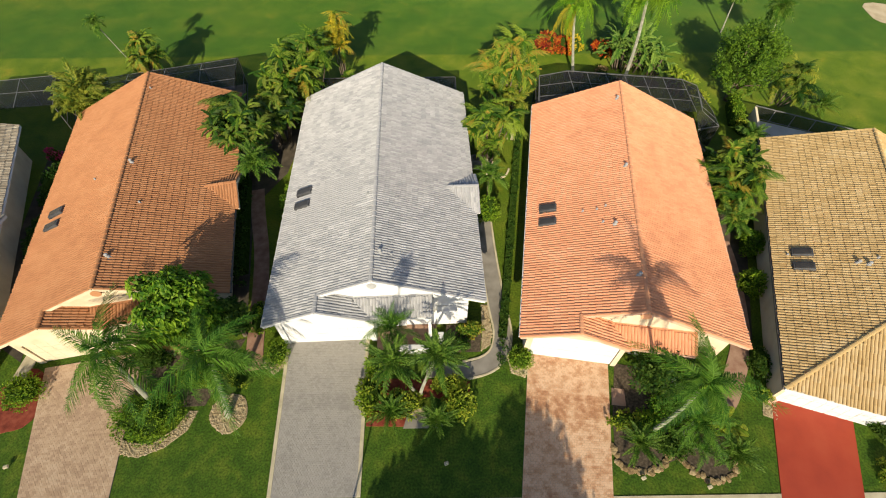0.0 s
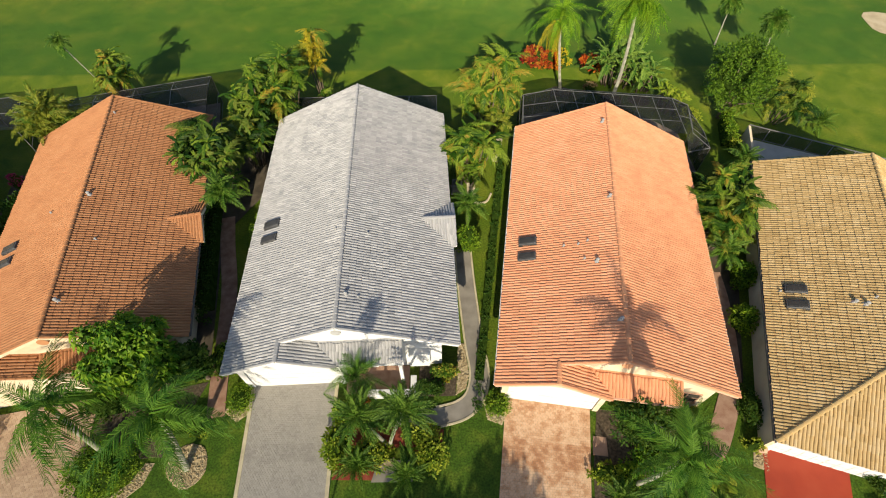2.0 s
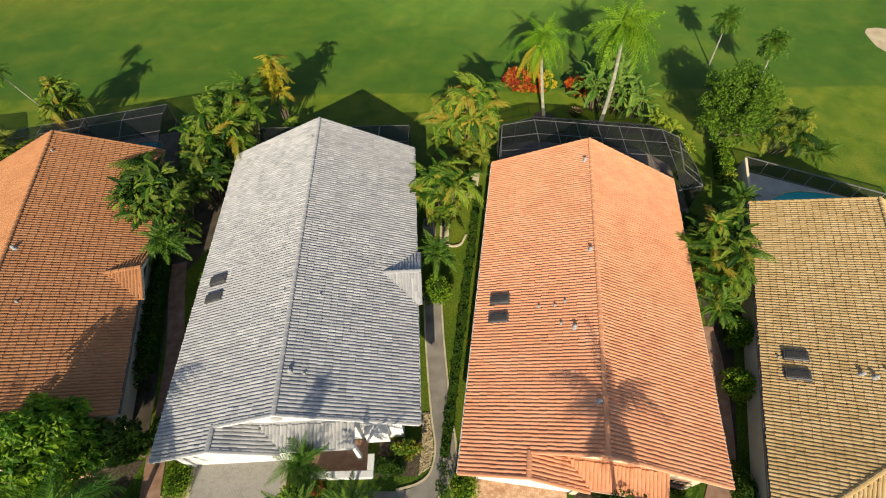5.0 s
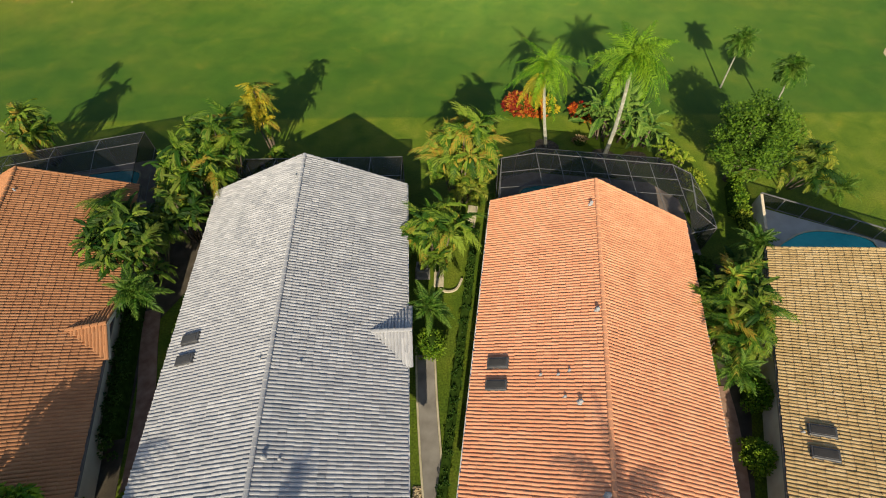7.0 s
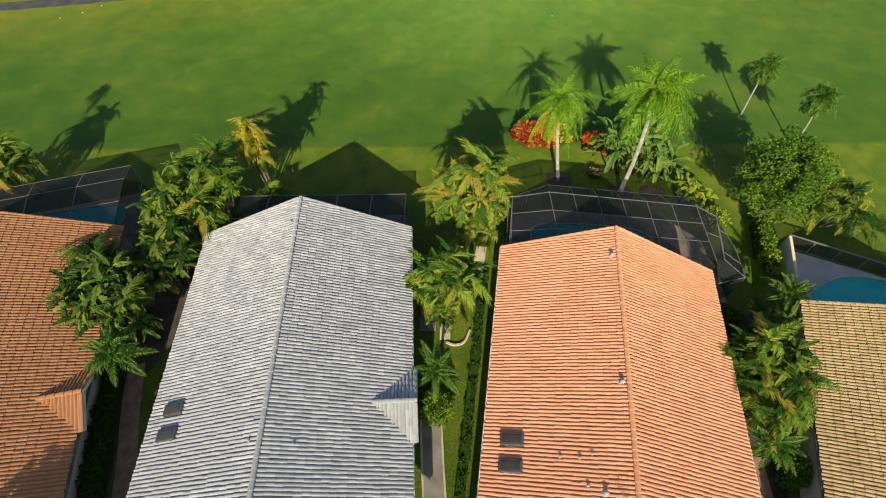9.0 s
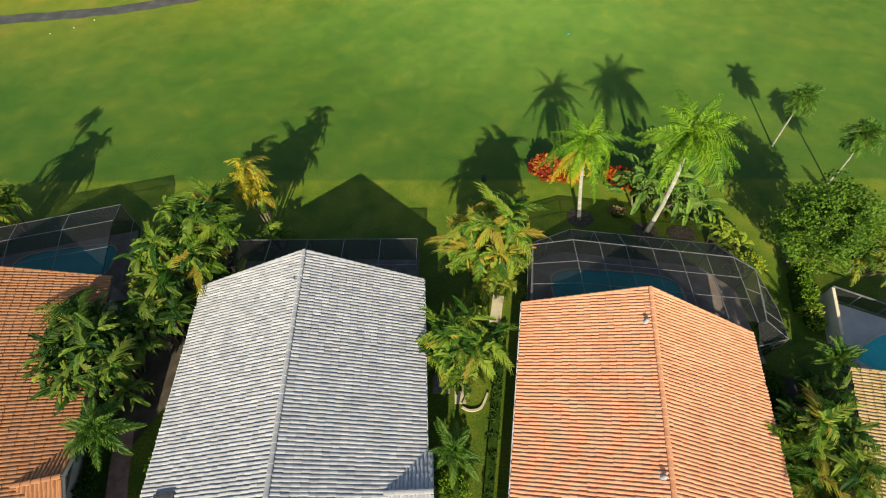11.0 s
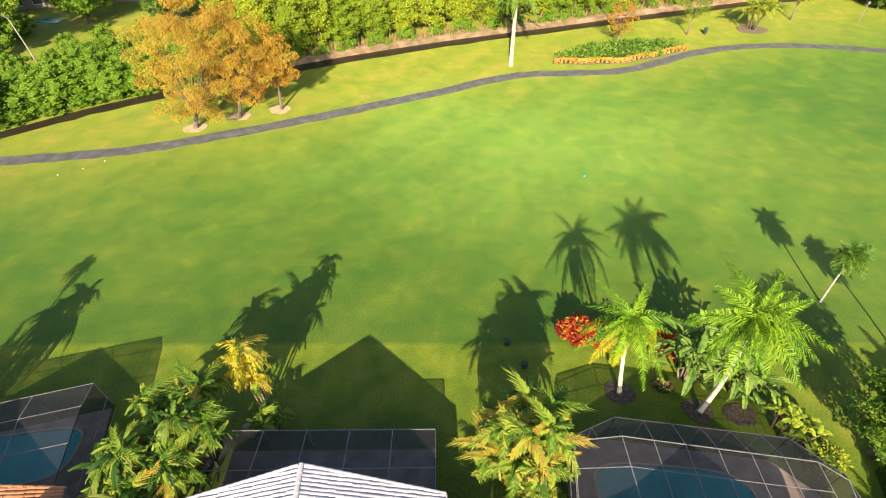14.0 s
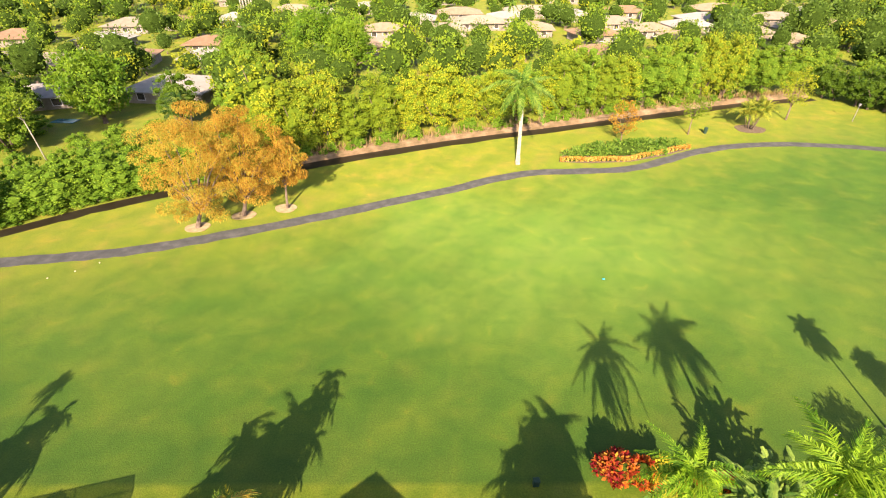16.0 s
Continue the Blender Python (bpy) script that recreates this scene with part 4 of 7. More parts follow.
def paved(name, quad, material, label, nu, nv, hi=0.05, border=None, bw=0.2):
    """A drive of separate pavers between corners (near left, near right, far right, far left)."""
    base = slab_thing(name, quad, "concrete", label, "driveway", hi - 0.02)
    a, b, c2, d = [Vector(p) for p in quad]
    rng = random.Random(len(name) + nu)
    meshes = {}
    g = Geo()
    own = range(nv // 2, nv // 2 + 290 // nu)     # the rows laid as separate pavers
    for i in range(nu):
        for j in range(nv):
            off = 0.5 / nu if j % 2 else 0.0
            s0, s1 = max(0, i / nu - off), min(1, (i + 1) / nu - off)
            if i == nu - 1 and j % 2:
                s1 = 1
            t0, t1 = j / nv, (j + 1) / nv
            q = [(a.lerp(b, s)).lerp(d.lerp(c2, s), t) for s, t in ((s0, t0), (s1, t0), (s1, t1), (s0, t1))]
            m = sum(q, Vector((0, 0))) / 4
            q = [m + (p - m) * 0.985 - (p - m).normalized() * 0.004 for p in q]
            z = hi + rng.uniform(-0.004, 0.004)
            g1 = Geo() if j in own else g
            k = len(g1.v)
            g1.v += [(p.x, p.y, hi - 0.019) for p in q] + [(p.x, p.y, z) for p in q]
            g1.f += [(k + 4, k + 5, k + 6, k + 7)] + [(k + e, k + (e + 1) % 4, k + 4 + (e + 1) % 4, k + 4 + e) for e in range(4)]
            if j in own:
                part("paver", g1, material, base)
    tagged(part("pavers", g, material, base), kind="stuff")
    if border:
        for p, q in ((a, d), (c2, b), (d, c2)):
            e = (q - p).normalized()
            nrm = Vector((-e.y, e.x)) * bw
            part("border", Geo().prism([tuple(p + nrm * 0.0), tuple(q), tuple(q + nrm), tuple(p + nrm)], 0, hi + 0.02), border, base, "pale edging strip")
    return base


paved("driveway_1", [(-9.25, 4.3), (-4.8, 4.3), (-5.0, 13.35), (-9.75, 13.35)], "paver_grey", "grey concrete paver driveway with pale edging", 30, 84, 0.05, "pale")
paved("driveway_2", [(-22.3, 4.2), (-17.6, 4.2), (-18.7, 12.6), (-24.3, 11.6)], "paver_pink", "pink-beige paver driveway", 26, 60)
paved("driveway_3", [(3.75, 4.0), (8.5, 4.0), (9.9, 11.9), (5.15, 12.8)], "paver_orange", "orange and tan paver driveway", 26, 64)
slab_thing("driveway_4", [(17.1, 3.6), (21.4, 3.6), (23.1, 8.3), (18.9, 9.3)], "red_drive", "smooth red-painted concrete driveway", "driveway", 0.05)
slab_thing("pavement", [(-60, 1.6), (60, 1.6), (60, 4.1), (-60, 4.25)], "pale", "pale concrete kerb strip along the street", "pavement", 0.04)
slab_thing("road", [(-60, -6.0), (60, -6.0), (60, 1.58), (-60, 1.58)], "asphalt", "grey asphalt street", "road", 0.03)
solo("walkway", ribbon([(2.95, 23.4), (3.05, 20.5), (3.2, 18.0), (3.4, 15.5), (3.6, 13.6), (3.25, 12.2), (2.4, 11.45), (1.1, 11.1), (-1.2, 11.2)], 0.5, 0.5, 0, 0.05, 6), "concrete", "curving grey concrete garden walkway", "walkway", "structure")
WALKPTS = [(2.95, 23.4), (3.05, 20.5), (3.2, 18.0), (3.4, 15.5), (3.6, 13.6), (3.25, 12.2), (2.4, 11.45), (1.1, 11.1)]
solo("walkway_edging", ribbon(WALKPTS, 0.62, -0.51, 0, 0.08, 6), "pale", "pale concrete walkway edging", "edging", "structure")
solo("walkway_edging", ribbon(WALKPTS, -0.51, 0.62, 0, 0.08, 6), "pale", "pale concrete walkway edging", "edging", "structure")
solo("brick_path", ribbon([(-14.6, 26.2), (-13.95, 23.5), (-13.1, 20.5), (-12.6, 18.0), (-12.25, 15.5), (-11.95, 13.2), (-11.65, 11.3)], 0.52, 0.52, 0, 0.05, 5), "brick_walk", "reddish brick side path between two houses", "path", "structure")
solo("brick_path", ribbon([(20.0, 20.6), (19.8, 18.4), (19.2, 15.4), (18.4, 12.6), (17.4, 10.8), (16.4, 9.3), (15.3, 8.3)], 0.6, 0.6, 0, 0.05, 5), "brick_walk", "reddish brick side path beside an orange-roofed house", "path", "structure")
solo("brick_path", ribbon([(-24.5, 17.0), (-25.3, 13.5), (-25.6, 10.5)], 0.4, 0.4, 0, 0.05, 5), "pale", "pale side path beside a terracotta-roofed house", "path", "structure")
# soil between the houses, the shade of the gaps put into its dark colour
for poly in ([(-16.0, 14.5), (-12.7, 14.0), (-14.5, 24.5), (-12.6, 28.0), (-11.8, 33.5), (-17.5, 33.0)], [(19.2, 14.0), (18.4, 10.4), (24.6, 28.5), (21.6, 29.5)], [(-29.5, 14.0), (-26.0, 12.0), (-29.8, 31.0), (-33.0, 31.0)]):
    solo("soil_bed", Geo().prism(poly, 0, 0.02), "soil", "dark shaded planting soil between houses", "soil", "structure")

# ---- golf course ----
solo("cart_path", ribbon([(-80, 63.4), (-58, 65.9), (-43, 67.6), (-33.9, 69.0), (-27.2, 70.9), (-14.2, 76.2), (0.6, 83.0), (12.1, 88.4), (25.6, 89.8), (33, 93.0), (38.6, 96.1), (46, 98.5), (55, 99.3), (68.3, 97.3), (85, 92), (110, 84)], 0.85, 0.85, 0, 0.05, 8, 0.1, random.Random(9)), "asphalt", "worn grey asphalt golf cart path", "path", "structure")
CANAL = [(-85, 43), (-62, 60.5), (-46.5, 71.8), (-38.2, 78.3), (-26, 85.4), (-13.7, 91.7), (2.4, 98.6), (21.1, 105.2), (43.2, 113.2), (60, 119), (74.5, 122.5)]
rb = random.Random(8)
c = spline(CANAL, 6)
broad = lambda x: 2.0 + 0.3 * min(1, max(0, (x + 27) / 12))     # the canal narrows under the thicket
g, rows, water = Geo(), [], []
for i, p in enumerate(c):
    d = (c[min(i + 1, len(c) - 1)] - c[max(i - 1, 0)]).normalized()
    nv = Vector((-d.y, d.x, 0))
    w = broad(p.x)
    if p.x < -27:
        left = len(water) // 2 + 1
    water += [p + nv * rb.uniform(-0.2, 0.2) + Vector((0, 0, 0.02)), p + nv * w + Vector((0, 0, 0.02))]
    rows.append([p + nv * (w - 0.2), p + nv * (w + rb.uniform(-0.15, 0.3)) + Vector((0, 0, 0.4)), p + nv * (w + 0.5 + rb.uniform(-0.2, 0.2)) + Vector((0, 0, 0.5)), p + nv * (w + 1.5) + Vector((0, 0, 0.5)), p + nv * (w + 3.5)])
v = [q for r in rows for q in r]
g.add(v, [(5 * i + k, 5 * i + 5 + k, 5 * i + 6 + k, 5 * i + 1 + k) for i in range(left, len(rows) - 1) for k in range(4)])
wg = Geo()
wg.add(water, [(2 * i, 2 * i + 2, 2 * i + 3, 2 * i + 1) for i in range(len(c) - 1)])
solo("canal", wg, "canal", "narrow dark canal", "canal", "structure")
solo("canal_bank", g, "bank", "dry brown earth bank of the canal", "bank", "structure")
solo("sand_bunker", Geo().prism(blob(51.5, 52.0, 3.4, 3.0, random.Random(4), 24, 0.25), 0, 0.03), "sand", "pale sand golf bunker", "bunker", "structure")
for x, y in ((-26.24, 74.3), (-22.05, 77.0), (-17.7, 78.7)):
    solo("tree_ring", Geo().prism(blob(x, y, 1.35, 1.05, R, 18, 0.1), 0, 0.05), "ring_sand", "tan sand ring round a tree", "tree ring", group="tree rings")

# ---- plants ----
def frond_mesh(name, material, length, pairs, leaflet, arch, droop, seed, width=0.05, lift=0.25, taper=0.75, fold=0.55, mess=0.1):
    """A feather leaf along +x: a drooping midrib with two rows of narrow leaflets."""
    rng = random.Random(seed)
    g = Geo()
    N = 9
    mid = [Vector((length * t, 0, arch * length * t - droop * length * t * t)) for t in [k / N for k in range(N + 1)]]
    g.tube(mid, [0.028 * (1 - 0.8 * k / N) for k in range(N + 1)], 3)

    def at(t):
        k = min(int(t * N), N - 1)
        return mid[k].lerp(mid[k + 1], t * N - k)
    for i in range(pairs):
        t = 0.14 + 0.86 * (i + 0.5) / pairs
        p = at(t)
        tang = (at(min(1, t + 0.02)) - at(t - 0.02)).normalized()
        ll = leaflet * (math.sin(math.pi * min(1, 0.22 + t * taper)) ** 0.7) * rng.uniform(0.85, 1.1)
        for sgn in (-1, 1):
            out = Vector((0, sgn, 0))
            d = (out * (1 - 0.45 * t) + tang * (0.35 + 0.65 * t) + Vector((0, 0, lift * rng.uniform(-0.8, 2.0))) + Vector((rng.uniform(-mess, mess), rng.uniform(-mess, mess), rng.uniform(-mess, mess)))).normalized()
            side = tang * width
            m2 = p + d * ll * 0.5 + Vector((0, 0, 0.02))
            e = p + d * ll * rng.uniform(0.85, 0.95) - Vector((0, 0, fold * ll * rng.uniform(0.5, 1.1)))
            k = len(g.v)
            g.v += [tuple(p - side * 0.4), tuple(p + side * 0.4), tuple(m2 + side * 0.6), tuple(m2 - side * 0.6), tuple(e)]
            g.f += [(k, k + 1, k + 2, k + 3), (k + 3, k + 2, k + 4)]
    return g.mesh(name, material)


def blade_mesh(name, material, length, width, stalk, droop, seed, tears=0.35, spray=(0,), hang=0.0):
    """A broad paddle leaf along +x on a stalk, folded at the midrib, with a torn margin."""
    rng = random.Random(seed)
    g = Geo()
    n = 9
    total = stalk + length
    cen = lambda s: Vector((s * (1 - 0.12 * droop * (s / total) ** 2), 0, 0.35 * s - droop * total * 0.55 * (s / total) ** 2.4))
    for fan in spray:
        k0 = len(g.v)
        g.tube([cen(total * k / 6) for k in range(7)], [0.035 * (1 - 0.75 * k / 6) for k in range(7)], 4)
        for sgn in (-1, 1):
            prev = None
            for k in range(n + 1):
                t = k / n
                w = width * 0.5 * (math.sin(math.pi * (0.06 + 0.9 * t)) ** 0.55) * (1 - rng.uniform(0, tears) * (k % 2))
                c = cen(stalk + length * t)
                e = c + Vector((0.05 + hang * 0.1 * rng.random(), sgn * w * (1 - 0.3 * hang), w * (0.35 - 0.75 * rng.uniform(0.2, 1.0) - hang * rng.uniform(0.5, 1.2))))
                mid2 = c.lerp(e, 0.5) + Vector((0, 0, 0.08 * width))
                idx = len(g.v)
                g.v += [tuple(c + Vector((0, 0, 0.01))), tuple(mid2), tuple(e)]
                if prev is not None:
                    a, b = prev, idx
                    q = [(a, a + 1, b + 1, b), (a + 1, a + 2, b + 2, b + 1)]
                    g.f += q if sgn < 0 else [f[::-1] for f in q]
                prev = idx
        if fan:
            turn = Matrix.Rotation(radians(fan), 3, "Z") @ Matrix.Rotation(radians(rng.uniform(-18, 22)), 3, "Y") * rng.uniform(0.7, 0.95)
            for i in range(k0, len(g.v)):
                g.v[i] = tuple(turn @ Vector(g.v[i]))
    return g.mesh(name, material)


FR = {}


def fronds(kind):
    """The three leaf shapes of a kind, made once."""
    if kind not in FR:
        spec = {
            "queen": dict(material="leaf_queen", length=3.2, pairs=72, leaflet=0.8, arch=0.8, droop=1.5, fold=1.5, mess=0.25, width=0.045, lift=0.15, taper=0.65),
            "foxtail": dict(material="leaf_bright", length=2.9, pairs=64, leaflet=0.66, arch=1.0, droop=1.75, lift=0.4, fold=1.2, width=0.05, mess=0.2),
            "plume": dict(material="leaf_bright", length=2.8, pairs=64, leaflet=0.74, arch=0.75, droop=1.25, lift=0.5, fold=1.0, width=0.05, mess=0.2),
            "areca": dict(material="leaf_areca", length=2.1, pairs=22, leaflet=0.62, arch=0.85, droop=1.0, width=0.1, fold=0.55),
            "royal": dict(material="leaf_palm", length=3.6, pairs=34, leaflet=0.8, arch=0.5, droop=0.95, width=0.12, fold=0.7),
            "ferny": dict(material="leaf_queen", length=2.0, pairs=40, leaflet=0.55, arch=0.7, droop=1.0, fold=0.6, width=0.035, lift=0.3),
            "cycad": dict(material="leaf_palm", length=1.35, pairs=26, leaflet=0.28, arch=0.55, droop=0.6, width=0.04, fold=0.25),
            "rosette": dict(material="leaf_palm", length=1.6, pairs=24, leaflet=0.42, arch=0.6, droop=0.75, width=0.06, fold=0.35),
            "tuft": dict(material="leaf_palm", length=0.95, pairs=14, leaflet=0.5, arch=0.5, droop=0.7, width=0.06, fold=0.5),
            "fish": dict(material="leaf_fish", length=1.5, pairs=15, leaflet=0.62, arch=0.95, droop=1.35, width=0.13, fold=0.95, lift=0.15, mess=0.35),
            "fishdark": dict(material="leaf_fishdark", length=1.7, pairs=14, leaflet=0.64, arch=0.95, droop=1.3, width=0.15, fold=0.9, lift=0.15, mess=0.35),
            "plumedark": dict(material="leaf_fishdark", length=1.2, pairs=22, leaflet=0.5, arch=0.95, droop=1.5, width=0.085, fold=1.05, lift=0.12, mess=0.16, taper=0.52),
            "plumefish": dict(material="leaf_fish", length=1.15, pairs=22, leaflet=0.5, arch=0.95, droop=1.6, width=0.085, fold=1.05, lift=0.12, mess=0.16, taper=0.52),
            "plumegold": dict(material="leaf_gold", length=1.2, pairs=22, leaflet=0.5, arch=0.95, droop=1.7, width=0.085, fold=1.05, lift=0.12, mess=0.16, taper=0.52),
            "fishyellow": dict(material="leaf_yellow", length=1.4, pairs=16, leaflet=0.55, arch=0.85, droop=1.4, width=0.1, fold=1.1, lift=0.1, mess=0.45),
            "yellowfrond": dict(material="leaf_yellow", length=2.6, pairs=60, leaflet=0.6, arch=0.2, droop=0.9, lift=0.2, fold=0.9, width=0.05),
            "dry": dict(material="leaf_dry", length=1.7, pairs=14, leaflet=0.45, arch=-0.4, droop=0.5, width=0.05, fold=0.6),
        }[kind]
        FR[kind] = [
                    frond_mesh("frond", spec["material"], spec["length"] * (0.9 + 0.12 * k), seed=k * 7 + len(kind), **{a: b for a, b in spec.items() if a not in ("material", "length")}) for k in range(3)]
    return FR[kind]


def blades(kind):
    if kind not in FR:
        spec = {"light": ("leaf_lime", 1.2, 0.48, 0.5), "bladedark": ("leaf_fishdark", 0.95, 0.40, 0.25), "bladefish": ("leaf_fish", 0.9, 0.36, 0.25),
                "bladegold": ("leaf_gold", 0.9, 0.33, 0.25), "bop": ("leaf_banana", 1.3, 0.46, 0.8)}[kind]
        if kind.startswith("blade"):
            FR[kind] = [blade_mesh("leaf", spec[0], spec[1] * (0.85 + 0.15 * k), spec[2], spec[3], 1.25 + 0.3 * k, k + len(kind), 0.45, (0, 58 + 9 * k, -47 - 8 * k), 0.55) for k in range(3)]
        else:
            FR[kind] = [blade_mesh("leaf", spec[0], spec[1] * (0.85 + 0.15 * k), spec[2], spec[3], 0.8 + 0.35 * k, k + len(kind)) for k in range(3)]
    return FR[kind]


def leaves(kinds):
    """All leaf shapes of one kind, or of several together."""
    out = []
    for k in (kinds if isinstance(kinds, tuple) else (kinds,)):
        out += blades(k) if k.startswith("blade") else fronds(k)
    return out


def crown(parent, meshes, top, count, rng, lo=-35, hi=70, name="frond", scale=1.0, direct=None):
    """Leaves round a point; lo, hi: how far the outer ones hang and the inner ones stand, in degrees."""
    a = rng.uniform(0, 360)
    for k in range(count):
        a += 137.5 + rng.uniform(-14, 14)
        up = lo + (hi - lo) * (k / max(1, count - 1)) ** 0.9 + rng.uniform(-9, 9)
        s = scale * rng.uniform(0.82, 1.1)
        part(name, rng.choice(meshes), None, parent, at=pose(*top, rng.uniform(-12, 12), -up, a) @ Matrix.Scale(s, 4))


def palm(label, x, y, top, kind="queen", count=15, r=0.13, bark="bark_pale", seed=1, scale=1.0, lo=-35, hi=70, group="", dry=0, shaft=True):
    rng = random.Random(seed)
    p = thing("palm_tree", label, "palm tree", (x, y, 0), 0, group)
    t = Vector(top) - Vector((x, y, 0))
    bow = Vector((rng.uniform(-0.15, 0.15), rng.uniform(-0.15, 0.15), 0))
    pts = [t * k + bow * math.sin(math.pi * k) for k in (0, 0.15, 0.35, 0.6, 0.8, 0.97)]
    part("trunk", Geo().tube([(0, 0, -0.05)] + pts[1:], [r * q for q in (1.5, 1.12, 1.0, 0.92, 0.88, 0.8)], 10), bark, p, smooth=True)
    if shaft:
        part("crownshaft", Geo().tube([pts[-1] * 0.98, pts[-1] * 1.02 + Vector((0, 0, 0.35)), t + Vector((0, 0, 0.25))], [r * 0.85, r * 0.95, r * 0.45], 8), "leaf_bush", p, "green crownshaft", smooth=True)
    crown(p, fronds(kind), tuple(t), count, rng, lo, hi, scale=scale)
    if dry:
        crown(p, fronds("dry"), tuple(t - Vector((0, 0, 0.1))), dry, rng, -80, -55, scale=scale)
    return p


def areca(label, x, y, stems, h, spread, kind="areca", per=7, seed=1, scale=1.0, group="", hmin=0.55, lo=-10, name="palm_clump", sy=1.0):
    """A clump of many thin stems, each with a plume of leaves."""
    rng = random.Random(seed)
    p = thing(name, label, "palm clump", (x, y, 0), 0, group)
    for k in range(stems):
        a, q = 2.4 * k + rng.uniform(-0.4, 0.4), spread * math.sqrt((k + 0.5) / stems)
        hh = h * rng.uniform(hmin, 1.0) * (1.05 - 0.3 * q / max(spread, 0.1))
        base = Vector((0.35 * q * math.cos(a), 0.35 * q * sy * math.sin(a), 0))
        top = Vector((q * math.cos(a), q * sy * math.sin(a), hh))
        part("stem", Geo().tube([base - Vector((0, 0, 0.05)), base.lerp(top, 0.5) + Vector((0, 0, 0.15)), top], [0.06, 0.05, 0.035], 6), "bark", p, smooth=True)
        crown(p, leaves(kind), tuple(top), per, rng, lo, 75, scale=scale)
    return p


def paddle_clump(label, x, y, count, h, spread, kind="bop", seed=1, scale=1.0, name="leafy_plant", category="plant", sy=1.0, lo=10, per=4):
    """A clump of stems with broad arching leaves at several heights."""
    rng = random.Random(seed)
    p = thing(name, label, category, (x, y, 0))
    for k in range(count):
        a, q = 2.4 * k + rng.uniform(-0.5, 0.5), spread * math.sqrt((k + 0.5) / count)
        hh = h * rng.uniform(0.35, 1.0)
        base = Vector((q * 0.7 * math.cos(a), q * 0.7 * sy * math.sin(a), 0))
        top = Vector((q * math.cos(a), q * sy * math.sin(a), hh))
        part("stem", Geo().tube([base - Vector((0, 0, 0.05)), base.lerp(top, 0.6), top], [0.08, 0.07, 0.05], 6), "bark", p, smooth=True)
        crown(p, blades(kind), tuple(top), per, rng, lo, 75, "leaf", scale)
    return p


def leaf_cloud(centres, radii, per, size, rng, flat=0.8, up=0.35, droop=0.0, lay=0.0, stir=0.6):
    """Many small leaves round clump centres, as kite-shaped pieces."""
    nr = np.random.RandomState(rng.randrange(1 << 30))
    C = np.repeat(np.array(centres), per, 0)
    Rr = np.repeat(np.array(radii), per)
    n = len(C)
    d = nr.normal(size=(n, 3))
    d /= np.linalg.norm(d, axis=1)[:, None]
    rad = (nr.uniform(0.35, 1.0, n) ** 0.5) * Rr
    pos = C + d * rad[:, None] * np.array([1, 1, flat])
    out = d + nr.normal(size=(n, 3)) * 0.7 + np.array([0, 0, up])
    out -= d * (np.sum(out * d, axis=1)[:, None] - 0.25) * lay      # laid leaves lie along the clump like shingles
    out /= np.linalg.norm(out, axis=1)[:, None]
    nrm = d + nr.normal(size=(n, 3)) * stir + np.array([0, 0, 0.5])
    side = np.cross(out, nrm)
    side /= np.linalg.norm(side, axis=1)[:, None] + 1e-9
    s = size * nr.uniform(0.6, 1.25, n)[:, None]
    tip = pos + out * s - np.array([0, 0, 1.0]) * droop * s
    mid = pos + out * s * 0.5
    V = np.stack([pos, mid + side * s * 0.28, tip, mid - side * s * 0.28], 1).reshape(-1, 3)
    g = Geo()
    g.v = [tuple(p) for p in V]
    g.f = [(4 * i, 4 * i + 1, 4 * i + 2, 4 * i + 3) for i in range(n)]
    return g


def lumpy(cx, cy, cz, rx, ry, rz, seed, k=0.72):
    """A rough solid filler for the shaded inside of a crown; it keeps light from passing straight through."""
    bm = bmesh.new()
    bmesh.ops.create_icosphere(bm, subdivisions=2, radius=1.0)
    g = Geo()
    vs = []
    for v in bm.verts:
        q = 1 + 0.25 * noise.noise(v.co * 2.1 + Vector((seed * 3.1, 0, 0)))
        vs.append((cx + v.co.x * rx * k * q, cy + v.co.y * ry * k * q, cz + v.co.z * rz * k * q))
    bm.verts.index_update()
    g.add(vs, [[v.index for v in f.verts] for f in bm.faces])
    bm.free()
    return g


def bush(label, x, y, rx, ry, h, material="leaf_bush", seed=1, size=0.13, n=2200, name="bush", turn=0.0, base=0.0, group="", box=False, clump=0.28):
    rng = random.Random(seed)
    b = thing(name, label, "bush", (x, y, base), turn, group)
    cs, rs = [], []
    for k in range(max(8, int(n / 45))):
        a, e = rng.uniform(0, 6.283), rng.uniform(0.0, 1.0)
        u = math.sqrt(rng.random())
        if box:
            px, py, pz = rng.uniform(-1, 1), rng.uniform(-1, 1), rng.choice((0.95, 0.95, 0.9, rng.uniform(0.2, 0.9)))
        else:
            px, py = u * math.cos(a), u * math.sin(a)
            pz = math.sqrt(max(0, 1 - u * u)) * (0.75 + 0.25 * e)
        cs.append((px * (rx - 0.1), py * (ry - 0.1), max(0.12, pz * (h - 0.1))))
        rs.append(clump * min(rx, ry, h) + 0.06)
    part("foliage", leaf_cloud(cs, rs, 45, size, rng), material, b)
    if box:
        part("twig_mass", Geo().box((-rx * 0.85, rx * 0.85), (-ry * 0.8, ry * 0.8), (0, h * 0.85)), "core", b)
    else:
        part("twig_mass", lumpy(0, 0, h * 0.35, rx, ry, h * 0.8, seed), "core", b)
    return b


